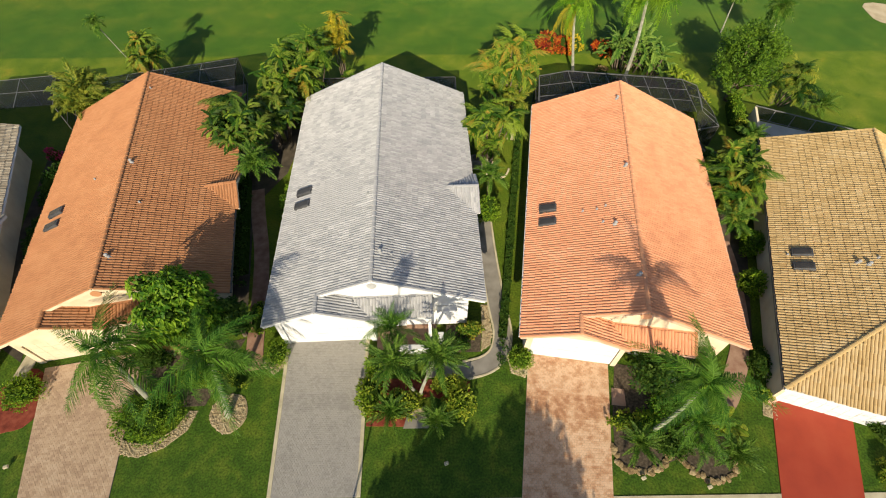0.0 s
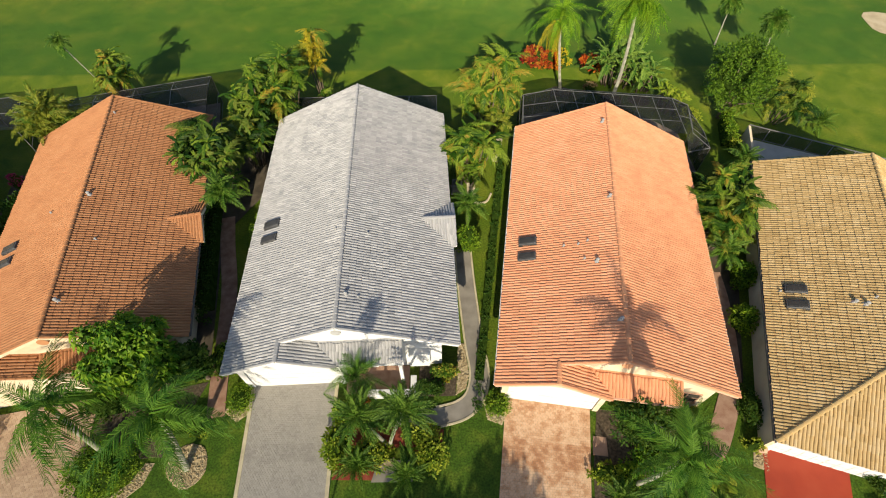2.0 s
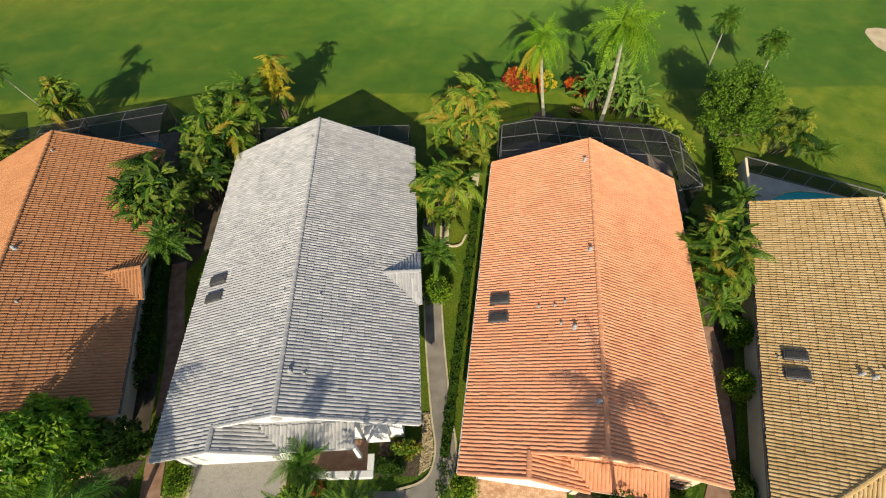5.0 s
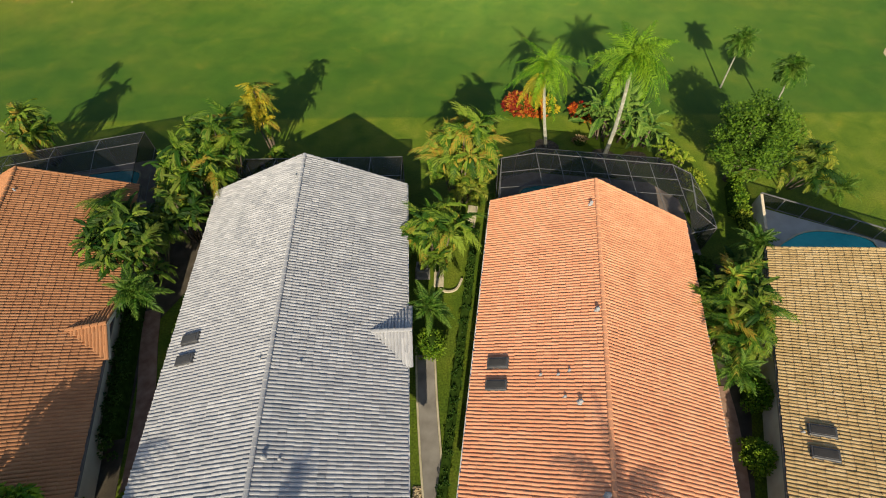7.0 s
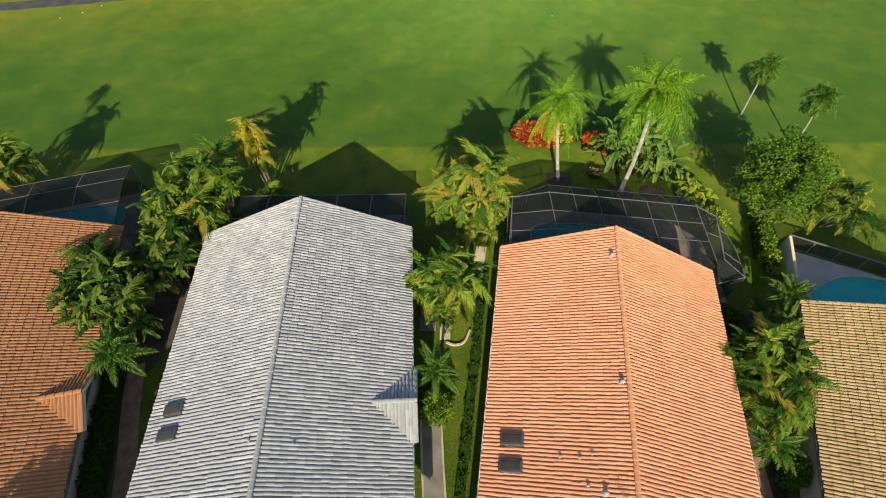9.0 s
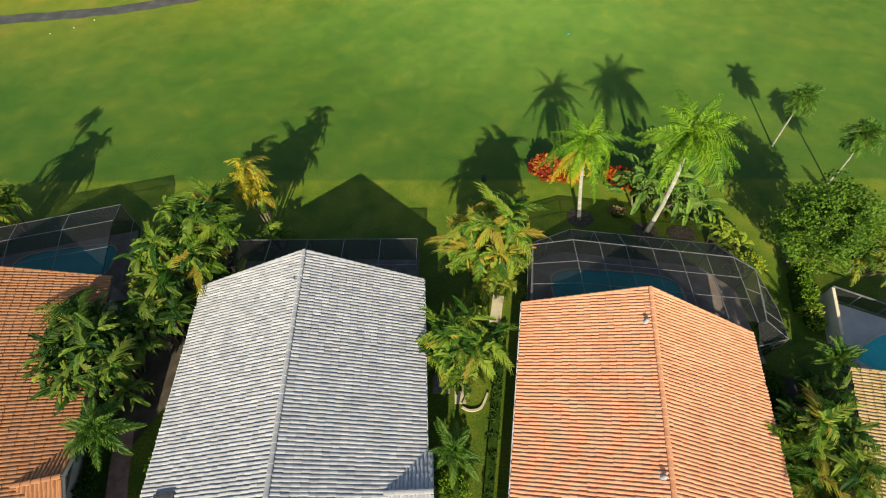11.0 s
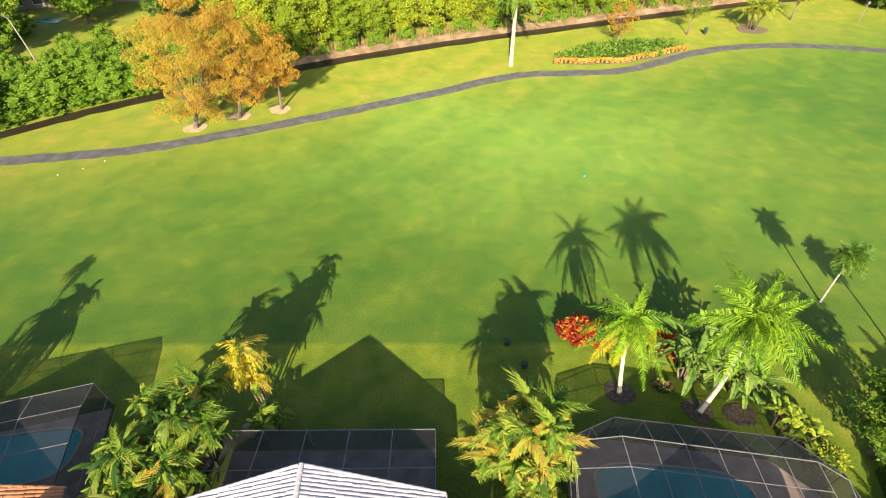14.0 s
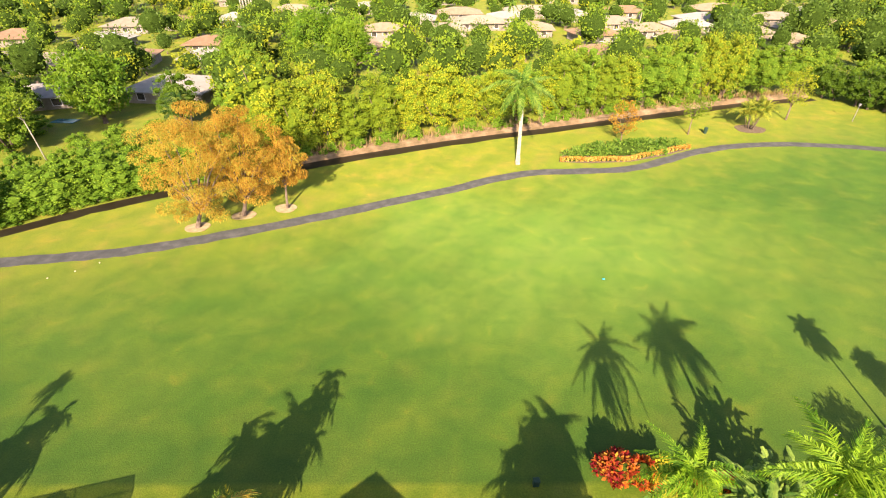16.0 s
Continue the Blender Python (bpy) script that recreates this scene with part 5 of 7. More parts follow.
def clump_cores(g, centres, radii, flat, k, seed):
    """A small uneven filler, coloured as shaded foliage, inside every clump of a crown."""
    bm = bmesh.new()
    bmesh.ops.create_icosphere(bm, subdivisions=1, radius=1.0)
    bm.verts.index_update()
    base = np.array([v.co for v in bm.verts])
    faces = [[v.index for v in f.verts] for f in bm.faces]
    bm.free()
    nr = np.random.RandomState(seed)
    for c, r in zip(centres, radii):
        g.add(base * (r * k * nr.uniform(0.8, 1.15, (len(base), 1))) * np.array([1, 1, flat]) + np.array(c), faces)
    return g


def tree_geo(h, rx, ry, clear, seed, clumps=40, per=60, size=0.3, flat=0.75, lean=(0, 0), droop=0.0, crownflat=0.95, limbs=9, clump_r=0.3, rough=(0.7, 1.08), lay=0.85, fill=0.52, stir=0.6, heart=0.0, stout=1.0):
    """Trunk, limbs and crown of a broad tree, as geometry in its own axes."""
    rng = random.Random(seed)
    cz, rz = clear + (h - clear) * 0.5, (h - clear) * 0.5
    cs, rs = [], []
    for k in range(clumps):
        a, z = 2.399963 * k + rng.uniform(-0.4, 0.4), 1 - 2 * (k + 0.5) / clumps
        q = math.sqrt(1 - z * z) * rng.uniform(0.62, 1.0)
        bump = rng.uniform(*rough)
        cs.append((lean[0] + rx * q * bump * math.cos(a), lean[1] + ry * q * bump * math.sin(a), cz + rz * z * crownflat * bump))
        rs.append(clump_r * min(rx, ry) * rng.uniform(0.75, 1.25))
    crown_g = leaf_cloud(cs, rs, per, size, rng, flat, 0.3, droop, lay, stir)
    t = Geo()
    fork = Vector((lean[0] * 0.5, lean[1] * 0.5, clear * 0.9))
    r0 = (0.035 * h * 0.7 + 0.05) * stout
    t.tube([(0, 0, -0.1), (lean[0] * 0.2, lean[1] * 0.2, clear * 0.4), fork], [r0 * 1.35, r0, r0 * 0.8], 9)
    limb = Geo()
    for c in rng.sample(cs, min(limbs, len(cs))):
        c = Vector(c)
        limb.tube([fork - Vector((0, 0, 0.15)), fork.lerp(c, 0.5) + Vector((rng.uniform(-0.2, 0.2), rng.uniform(-0.2, 0.2), 0.1 * h * 0.3)), c], [r0 * 0.55, r0 * 0.3, r0 * 0.1], 5)
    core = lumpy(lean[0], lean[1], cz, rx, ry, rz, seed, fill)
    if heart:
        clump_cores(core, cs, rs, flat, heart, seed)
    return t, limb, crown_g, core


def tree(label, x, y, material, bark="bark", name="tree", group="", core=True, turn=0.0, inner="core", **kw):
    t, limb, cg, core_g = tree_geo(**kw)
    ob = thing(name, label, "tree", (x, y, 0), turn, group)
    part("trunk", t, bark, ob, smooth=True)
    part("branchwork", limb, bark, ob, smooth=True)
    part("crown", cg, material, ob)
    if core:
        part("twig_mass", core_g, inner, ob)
    return ob


# between the terracotta and the grey house
DARKLEAF, GREENLEAF, GOLDLEAF = ("bladedark", "bladedark", "plumedark", "bladefish"), ("bladefish", "bladefish", "plumefish", "bladefish", "bladedark", "plumegold"), ("plumegold", "bladegold", "plumefish", "plumegold", "bladefish")
areca("dense dark green clump of broad-leaved palms leaning over a roof", -15.3, 29.2, 20, 5.6, 2.3, DARKLEAF, 7, 21, 1.0, lo=-15)
areca("dark green broad-leaved clump overhanging a terracotta roof", -17.0, 30.4, 10, 5.2, 1.7, DARKLEAF, 6, 20, 1.0, lo=-15)
areca("green broad-leaved palm clump between two houses", -13.4, 31.8, 9, 4.8, 1.3, DARKLEAF, 6, 24, 1.0, lo=-15)
areca("tall green palm clump beside a grey roof", -11.7, 36.6, 26, 7.5, 2.3, GREENLEAF, 9, 22, 1.0, lo=-20)
areca("lush green palm clump beside a screen cage", -13.0, 34.4, 17, 6.2, 1.9, GREENLEAF, 9, 23, 1.0, lo=-20)
areca("slender golden palm clump at the lawn edge", -9.1, 39.9, 6, 7.0, 0.6, ("fishyellow", "fishyellow", "plumegold"), 8, 25, 0.8, hmin=0.62, lo=-60)
areca("low leafy palm shoots at the lawn edge", -8.3, 38.6, 5, 2.2, 0.8, GREENLEAF, 5, 29, 0.7)
crown(thing("rosette_palm", "bright green rosette palm between two houses", "palm tree", (-13.5, 25.3, 0)), fronds("rosette"), (0, 0, 3.6), 26, random.Random(26), -30, 80, scale=1.05)
bush("green shrub against a white wall", -11.6, 24.5, 0.7, 1.6, 1.6, "leaf_bush", 27, 0.16, 1500)
bush("low clipped green hedge along a white wall", -11.0, 22.0, 0.4, 8.5, 1.0, "leaf_bush", 28, 0.15, 4500, name="hedge", turn=1.7, box=True)
# right of the grey house
areca("tall golden-green palm clump between two houses", 5.5, 35.7, 20, 7.9, 1.9, GOLDLEAF, 9, 31, 1.0, hmin=0.62, lo=-50)
areca("green shoots below a golden palm clump", 5.6, 35.0, 7, 3.4, 1.2, "areca", 6, 36, 0.9, lo=-30)
areca("broad green palm clump beside a grey roof", 3.9, 29.8, 18, 5.4, 1.7, ("plumefish", "bladefish", "bladefish", "plumegold"), 7, 32, 1.0, lo=-35)
areca("yellowing palm shoots in a green clump", 4.0, 29.4, 5, 4.4, 1.5, GOLDLEAF, 5, 37, 0.9, lo=-45)
palm("small green palm beside a grey house", 3.3, 24.3, (3.3, 24.4, 3.0), "rosette", 20, 0.1, "bark", 33, 0.95, -30, 75, shaft=False)
bush("rounded green shrub at the end of a walkway", 3.3, 23.2, 0.85, 1.0, 2.0, "leaf_bush", 34, 0.16, 2600)
bush("low clipped hedge along an orange-roofed house", 4.85, 21.5, 0.3, 10.5, 0.7, "leaf_dark", 35, 0.13, 5000, name="hedge", turn=-9, box=True)
# right of the orange house
areca("dense green palm clump between orange and tan roofs", 21.0, 24.5, 18, 4.9, 1.75, ("bladefish", "bladedark", "plumefish", "plumegold"), 8, 41, 1.0, lo=-30)
areca("green palm clump beside an orange roof", 20.5, 22.9, 9, 4.3, 1.3, ("plumefish", "plumegold"), 6, 42, 0.95, lo=-30)
areca("dark green palm clump beside a tan wall", 22.9, 27.3, 7, 3.2, 1.0, DARKLEAF, 6, 40, 0.8, lo=-20)
crown(thing("rosette_palm", "bright green rosette palm beside a tan house", "palm tree", (24.6, 29.3, 0)), fronds("rosette"), (0, 0, 2.0), 26, random.Random(43), -25, 80, scale=0.9)
crown(thing("rosette_palm", "bright green rosette palm beside an orange wall", "palm tree", (19.9, 20.7, 0)), fronds("rosette"), (0, 0, 2.2), 26, random.Random(44), -25, 80, scale=0.95)
bush("bright green rounded shrub in a side yard", 21.5, 19.9, 0.75, 1.0, 1.9, "leaf_bush", 45, 0.16, 2200)
bush("bright green rounded shrub in a side yard", 20.3, 16.6, 0.7, 0.95, 1.9, "leaf_bush", 46, 0.16, 2200)
bush("dark green shrub at a house corner", 18.8, 11.3, 0.5, 1.3, 1.2, "leaf_dark", 47, 0.14, 1400)
bush("leafy dark shrub beside a screen cage", 21.3, 28.2, 0.8, 1.3, 1.3, "leaf_dark", 48, 0.2, 1600)
bush("yellow-green croton by a cream wall", 25.9, 32.6, 0.6, 1.0, 1.1, "leaf_lime", 49, 0.18, 1000)
bush("green hedge beside a pool fence", 26.0, 34.6, 0.5, 1.8, 1.5, "leaf_bush", 50, 0.16, 2400, name="hedge", turn=-15, box=True)
# behind the orange house
PALM1 = palm("tall foxtail palm with bright feathery crown at the lawn edge", 12.85, 40.9, (11.5, 40.8, 7.1), "foxtail", 18, 0.12, "bark_pale", 51, 0.8, -50, 78)
palm("tall palm with pale trunk and arching fronds at the lawn edge", 17.4, 39.65, (17.1, 39.9, 8.2), "plume", 22, 0.14, "bark_pale", 52, 1.05, -40, 72)
for a, up in ((200, -18), (228, -28), (178, -40), (245, -45), (212, -62)):
    part("frond", fronds("yellowfrond")[a % 3], None, PALM1, "yellowing frond", at=pose(-1.35, -0.1, 7.1, 0, -up, a) @ Matrix.Scale(0.85, 4))
for x, y in ((12.9, 41.0), (17.4, 39.75), (19.9, 39.5)):
    solo("mulch_ring", Geo().prism(blob(x, y, 0.95, 0.8, R, 18, 0.12), 0, 0.05), "brown_mulch", "brown mulch ring round a trunk", "mulch ring", group="mulch rings")
bush("red and orange croton bush on the lawn edge", 10.8, 45.3, 1.1, 0.9, 2.0, "leaf_crimson", 53, 0.34, 1600)
bush("orange croton bush beside a crimson bush", 12.3, 45.0, 0.9, 0.8, 1.7, "leaf_red", 64, 0.3, 1100)
bush("dry straw-coloured shrub under palms", 15.7, 41.2, 0.7, 0.5, 0.8, "leaf_dry", 65, 0.2, 400)
bush("orange croton bush under palms", 16.2, 44.2, 1.3, 0.9, 1.7, "leaf_red", 54, 0.3, 1000)
bush("yellow croton bush under palms", 13.5, 45.1, 0.9, 0.7, 1.7, "leaf_yellow", 63, 0.3, 700)
paddle_clump("white bird-of-paradise clump with upright green leaves", 18.2, 42.4, 28, 2.7, 1.9, "bop", 55, 0.95, "bird_of_paradise", per=5)
paddle_clump("green paddle-leaved plants under a tall palm", 20.3, 41.3, 12, 2.0, 1.2, "bop", 66, 0.85, "bird_of_paradise", per=5)
paddle_clump("light green broad-leaved plants beside a screen cage", 21.9, 38.2, 12, 1.8, 1.1, "light", 56, 0.58, "canna_plant", per=5)
bush("sprawling green shrub beside a screen cage", 23.2, 36.6, 1.1, 1.0, 1.2, "leaf_lime", 57, 0.22, 1000)
tree("dense round-headed green tree at the lawn edge", 26.4, 37.0, "leaf_round", h=7.2, rx=2.9, ry=2.9, clear=1.3, seed=58, clumps=80, per=130, size=0.22, clump_r=0.2)
areca("multi-stemmed green palm beside a pool fence", 30.6, 36.2, 6, 3.4, 1.5, ("areca", "fishdark"), 8, 59, 0.9, lo=-30)
crown(thing("cycad", "small green cycad at the lawn edge", "cycad", (34.3, 35.4, 0)), fronds("cycad"), (0, 0, 0.4), 30, random.Random(60), -5, 80, scale=1.1)
palm("slender leaning palm on the fairway edge", 30.05, 48.5, (29.9, 48.7, 4.4), "tuft", 44, 0.065, "bark_pale", 61, 1.3, -60, 80, shaft=False)
palm("slender leaning palm on the fairway edge", 32.6, 44.3, (32.1, 44.4, 4.6), "tuft", 44, 0.065, "bark_pale", 62, 1.35, -60, 80, shaft=False)
# behind the terracotta house
areca("bushy green palm clump at the fairway edge", -26.8, 39.8, 12, 5.6, 1.2, GREENLEAF, 7, 71, 0.95, lo=-40)
palm("thin leaning palm with a small tufted head", -27.0, 39.6, (-28.6, 38.8, 6.8), "tuft", 18, 0.05, "bark_pale", 72, 0.9, -50, 80, shaft=False)
areca("feathery green bamboo-like palm beside a screen cage", -29.2, 33.6, 14, 5.0, 1.6, "areca", 7, 73, 0.9, lo=15)
bush("pink bougainvillea bush between houses", -31.6, 29.6, 0.6, 0.6, 1.6, "leaf_pink", 74, 0.16, 600)
bush("dark leafy shrubs between houses", -30.2, 26.6, 0.8, 2.2, 1.6, "leaf_dark", 75, 0.2, 2200)
bush("dark leafy shrubs between houses", -28.9, 21.5, 0.8, 2.4, 1.4, "leaf_dark", 76, 0.2, 2200)
# front yard of the terracotta house
tree("dense round green mango-like tree before a terracotta roof", -14.6, 13.2, "leaf_mango", h=7.2, rx=1.9, ry=1.95, clear=1.8, seed=81, clumps=44, per=150, size=0.34, clump_r=0.28, droop=0.6, rough=(0.72, 1.15), lay=0.5, stir=0.35, heart=0.5)
palm("feathery green palm with a pale grey trunk", -16.9, 9.3, (-17.2, 10.3, 5.0), "queen", 12, 0.14, "bark_pale", 82, 0.98, -35, 55)
palm("feathery green palm in a stone-ringed bed", -12.5, 8.6, (-11.9, 9.8, 5.2), "queen", 13, 0.14, "bark_pale", 83, 0.9, -40, 60)
bush("wide clipped green mound of shrubs", -16.9, 8.5, 2.0, 1.5, 1.1, "leaf_bush", 84, 0.13, 5200)
bush("green shrub by a driveway", -24.7, 10.1, 1.2, 1.0, 1.0, "leaf_bush", 85, 0.16, 2200)
bush("clipped green hedge before a porch", -13.9, 10.6, 2.2, 0.5, 0.9, "leaf_lime", 86, 0.13, 1800, name="hedge", box=True)
bush("dark shrubs before a porch", -17.8, 11.9, 1.6, 0.7, 1.2, "leaf_dark", 87, 0.16, 1800)
tree("dark leafy small tree at a terracotta house corner", -12.7, 13.7, "leaf_dark", h=3.9, rx=0.95, ry=1.0, clear=0.8, seed=89, clumps=30, per=90, size=0.24, heart=0.6)
bush("dark green foundation hedge along a terracotta-roofed house", -14.75, 22.6, 0.45, 5.6, 1.2, "leaf_dark", 90, 0.17, 4200, name="hedge", turn=11, box=True)
bush("green shrub beside a brick path", -11.9, 14.6, 0.5, 1.3, 1.4, "leaf_bush", 88, 0.15, 1200)
# front yard of the grey house
palm("twin-trunk date palm in a mulched front bed", -1.6, 9.6, (-0.5, 10.0, 4.6), "cycad", 34, 0.09, "bark_pale", 91, 1.25, -45, 80, shaft=False)
palm("twin-trunk date palm in a mulched front bed", -1.7, 9.6, (-2.9, 10.2, 3.3), "cycad", 34, 0.09, "bark_pale", 92, 1.25, -45, 80, shaft=False)
palm("feathery light green palm before a white porch", -3.2, 12.2, (-3.2, 12.3, 3.0), "ferny", 18, 0.08, "bark", 93, 0.85, -20, 75, shaft=False)
for x, y, s in ((-3.2, 8.5, 1.0), (-0.6, 8.0, 1.0)):
    crown(thing("cycad", "green rosette cycad in a mulched bed", "cycad", (x, y, 0)), fronds("cycad"), (0, 0, 0.5), 30, random.Random(int(94 + x)), -5, 80, scale=s)
bush("green and yellow croton bush beside a driveway", -4.4, 9.6, 0.8, 1.2, 1.2, "leaf_lime", 95, 0.2, 1400)
bush("green and yellow croton bush in a front bed", 0.7, 9.1, 0.9, 1.1, 1.2, "leaf_lime", 96, 0.2, 1400)
bush("yellow-green croton bush under twin palms", -2.6, 9.1, 1.2, 0.8, 1.0, "leaf_lime", 101, 0.18, 1500)
bush("yellow-green croton bush beside a walkway", 0.1, 10.1, 1.1, 0.6, 1.1, "leaf_lime", 102, 0.18, 1300)
bush("leafy green croton bush beside a driveway", -4.2, 11.2, 0.7, 0.9, 1.2, "leaf_bush", 103, 0.16, 1200)
bush("yellow croton bush by a white wall", 1.6, 13.6, 0.9, 0.4, 1.1, "leaf_gold", 97, 0.2, 900)
bush("small crimson-leaved shrub by a low white wall", -3.1, 11.8, 0.35, 0.35, 0.8, "leaf_crimson", 104, 0.2, 260)
bush("dark green foundation shrub", 0.6, 12.7, 0.9, 0.5, 0.8, "leaf_dark", 98, 0.14, 1200)
bush("rounded clipped green shrub beside a driveway", -10.3, 12.3, 0.75, 1.0, 1.0, "leaf_bush", 99, 0.12, 2400)
bush("rounded clipped green shrub beside a driveway", 4.5, 11.7, 0.7, 0.85, 1.1, "leaf_bush", 100, 0.12, 2200)
# front yard of the orange house
palm("tall feathery palm arching over a front garden", 11.4, 7.4, (10.3, 6.8, 8.7), "queen", 14, 0.1, "bark_pale", 111, 0.66, -55, 62)
palm("low feathery green palm before a porch", 13.6, 8.6, (13.8, 9.2, 2.6), "ferny", 16, 0.1, "bark_pale", 112, 0.85, -30, 65)
palm("leaning green palm with a pale trunk in a front garden", 12.6, 6.9, (13.2, 7.4, 1.9), "ferny", 14, 0.13, "bark_pale", 126, 0.9, -25, 70)
areca("feathery green palm clump before a porch", 14.6, 10.1, 6, 1.7, 0.8, "ferny", 6, 127, 0.6)
bush("dense green groundcover shrubs under palms", 13.2, 8.6, 2.3, 1.0, 1.0, "leaf_mango", 128, 0.16, 3600)
bush("green croton shrubs under palms", 11.0, 7.6, 1.0, 0.8, 0.9, "leaf_bush", 129, 0.16, 1500)
paddle_clump("pale green fan-leaved plant in a front garden", 14.9, 7.4, 5, 1.3, 0.6, "light", 130, 0.75, "fan_plant", per=5)
tree("dense green shrub-like tree before a porch", 11.9, 10.2, "leaf_dark", h=3.4, rx=1.9, ry=1.5, clear=0.5, seed=113, clumps=40, per=80, size=0.2)
crown(thing("cycad", "green cycad at the edge of a stone bed", "cycad", (10.3, 6.6, 0)), fronds("cycad"), (0, 0, 0.5), 32, random.Random(115), -5, 80, scale=1.0)
crown(thing("cycad", "dark green cycad at the edge of a stone bed", "cycad", (15.3, 6.0, 0)), fronds("cycad"), (0, 0, 0.5), 32, random.Random(116), -5, 80)
areca("low green palm clump in a front garden", 13.4, 6.7, 6, 1.5, 0.9, "ferny", 6, 117, 0.6)
bush("yellow-green croton row beside a paver drive", 10.0, 7.95, 1.1, 0.5, 0.9, "leaf_lime", 118, 0.18, 900)
bush("dark green shrubs in a front garden", 12.2, 6.6, 1.2, 0.8, 1.0, "leaf_dark", 119, 0.16, 1600)
bush("clipped green hedge below a window", 14.9, 10.9, 0.9, 0.4, 0.9, "leaf_lime", 120, 0.12, 900, name="hedge", turn=-9, box=True)
bush("leafy plant beside a red drive", 18.3, 9.2, 0.5, 0.4, 0.7, "leaf_lime", 121, 0.16, 500)

bush("dark green shrubs beside a red drive", 24.2, 7.4, 0.9, 1.2, 1.0, "leaf_dark", 122, 0.16, 1500)
bush("yellow-green shrub beside a red drive", 23.4, 4.9, 0.7, 0.8, 0.8, "leaf_lime", 123, 0.16, 900)

# street trees and palms behind the start of the path, whose shade falls on the front lawns and roofs
tree("broad green street tree", -2.2, -10.5, "leaf_wood", h=9.7, rx=3.4, ry=3.0, clear=3.2, seed=131, clumps=60, per=110, size=0.42, heart=0.8, fill=0.8)
tree("broad green street tree", 2.6, -10.3, "leaf_wood", h=9.3, rx=2.8, ry=3.0, clear=3.2, seed=132, clumps=54, per=110, size=0.42, heart=0.8, fill=0.8)
palm("tall slim street palm", -6.1, -2.0, (-4.3, -2.0, 14.0), "tuft", 14, 0.05, "bark_pale", 135, 0.65, -60, 75, shaft=False)

# ---- golf course trees ----
CYP = dict(clumps=70, per=500, size=0.16, droop=0.7, flat=0.6, clump_r=0.25, rough=(0.6, 1.2), limbs=16, lay=0.3, stir=0.4, stout=0.62)
tree("large bald cypress with rusty orange foliage", -26.2, 74.3, "leaf_cypress", h=13.2, rx=4.9, ry=4.4, clear=2.0, lean=(1.3, 0.5), seed=141, group="cypresses by the cart path", core=False, **CYP)
tree("large bald cypress with rusty orange foliage", -22.05, 77.0, "leaf_cypress", h=12.4, rx=4.2, ry=4.0, clear=2.4, lean=(1.3, 0), seed=142, group="cypresses by the cart path", core=False, **CYP)
tree("small bald cypress with rusty orange foliage", -17.5, 78.7, "leaf_cypress", h=8.8, rx=2.4, ry=2.3, clear=3.2, lean=(0.5, 0), seed=143, group="cypresses by the cart path", core=False, clumps=36, per=260, size=0.2, droop=0.7, stout=0.5)
palm("tall royal palm with white trunk beside a cart path", 11.45, 91.7, (11.4, 92.1, 10.2), "royal", 20, 0.25, "bark_pale", 144, 1.25, -50, 65, dry=3)
tree("young cypress turning orange", 28.4, 99.4, "leaf_cypress", h=6.4, rx=2.1, ry=2.0, clear=1.8, seed=145, stout=0.5, clumps=24, per=80, size=0.22, core=False, lay=0.2)
tree("thin young yellowing tree", 40.8, 103.7, "leaf_wood_lime", h=5.8, rx=2.5, ry=2.2, clear=3.0, seed=146, stout=0.5, clumps=24, per=80, size=0.22, core=False, lay=0.3)
areca("light green palm clump in a mulch ring", 52.3, 106.4, 12, 4.2, 1.7, "areca", 8, 147, 1.1)
tree("thin olive-leaved young tree", 61.3, 111.1, "leaf_wood_lime", h=8.6, rx=2.2, ry=2.2, clear=2.6, seed=148, stout=0.5, clumps=28, per=80, size=0.26, core=False, lay=0.3)
R2 = random.Random(77)
solo("mulch_ring", Geo().prism(blob(52.3, 106.2, 2.6, 1.9, R2, 20, 0.1), 0, 0.06), "brown_mulch", "brown mulch ring round a palm clump", "mulch ring")
solo("flower_bed", Geo().prism([(17.4, 92.4), (22, 92.0), (28, 92.6), (34, 95.0), (38.6, 97.6), (37.5, 99.8), (31, 99.0), (24, 97.2), (18.6, 95.2)], 0, 0.06), "brown_mulch", "long mulched flower bed beside the cart path", "flower bed")
bush("long green shrub planting in a bed", 28.0, 96.0, 10.2, 2.1, 1.5, "leaf_palm", 149, 0.4, 5200, name="shrub_row", turn=13, clump=0.4)
for k in range(34):
    t = k / 33
    p = Vector((17.9, 92.7)).lerp(Vector((27.5, 93.0)), t * 2) if t < 0.5 else Vector((27.5, 93.0)).lerp(Vector((38.2, 97.8)), t * 2 - 1)
    if k == 0:
        flower = bush("small orange and yellow flowering border plant", p.x, p.y, 0.42, 0.42, 0.6, "leaf_flower", 150, 0.2, 180, name="flower_clump", group="flower border")
    else:
        copy_thing(flower, pose(p.x, p.y, 0, 0, 0, 40 * k))


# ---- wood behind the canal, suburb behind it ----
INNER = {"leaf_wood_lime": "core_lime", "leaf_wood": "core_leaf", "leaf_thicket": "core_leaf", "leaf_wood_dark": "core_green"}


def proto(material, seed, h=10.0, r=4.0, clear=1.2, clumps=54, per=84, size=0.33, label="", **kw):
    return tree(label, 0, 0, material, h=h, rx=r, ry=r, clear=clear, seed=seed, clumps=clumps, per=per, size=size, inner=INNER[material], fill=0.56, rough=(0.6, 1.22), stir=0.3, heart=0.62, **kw)


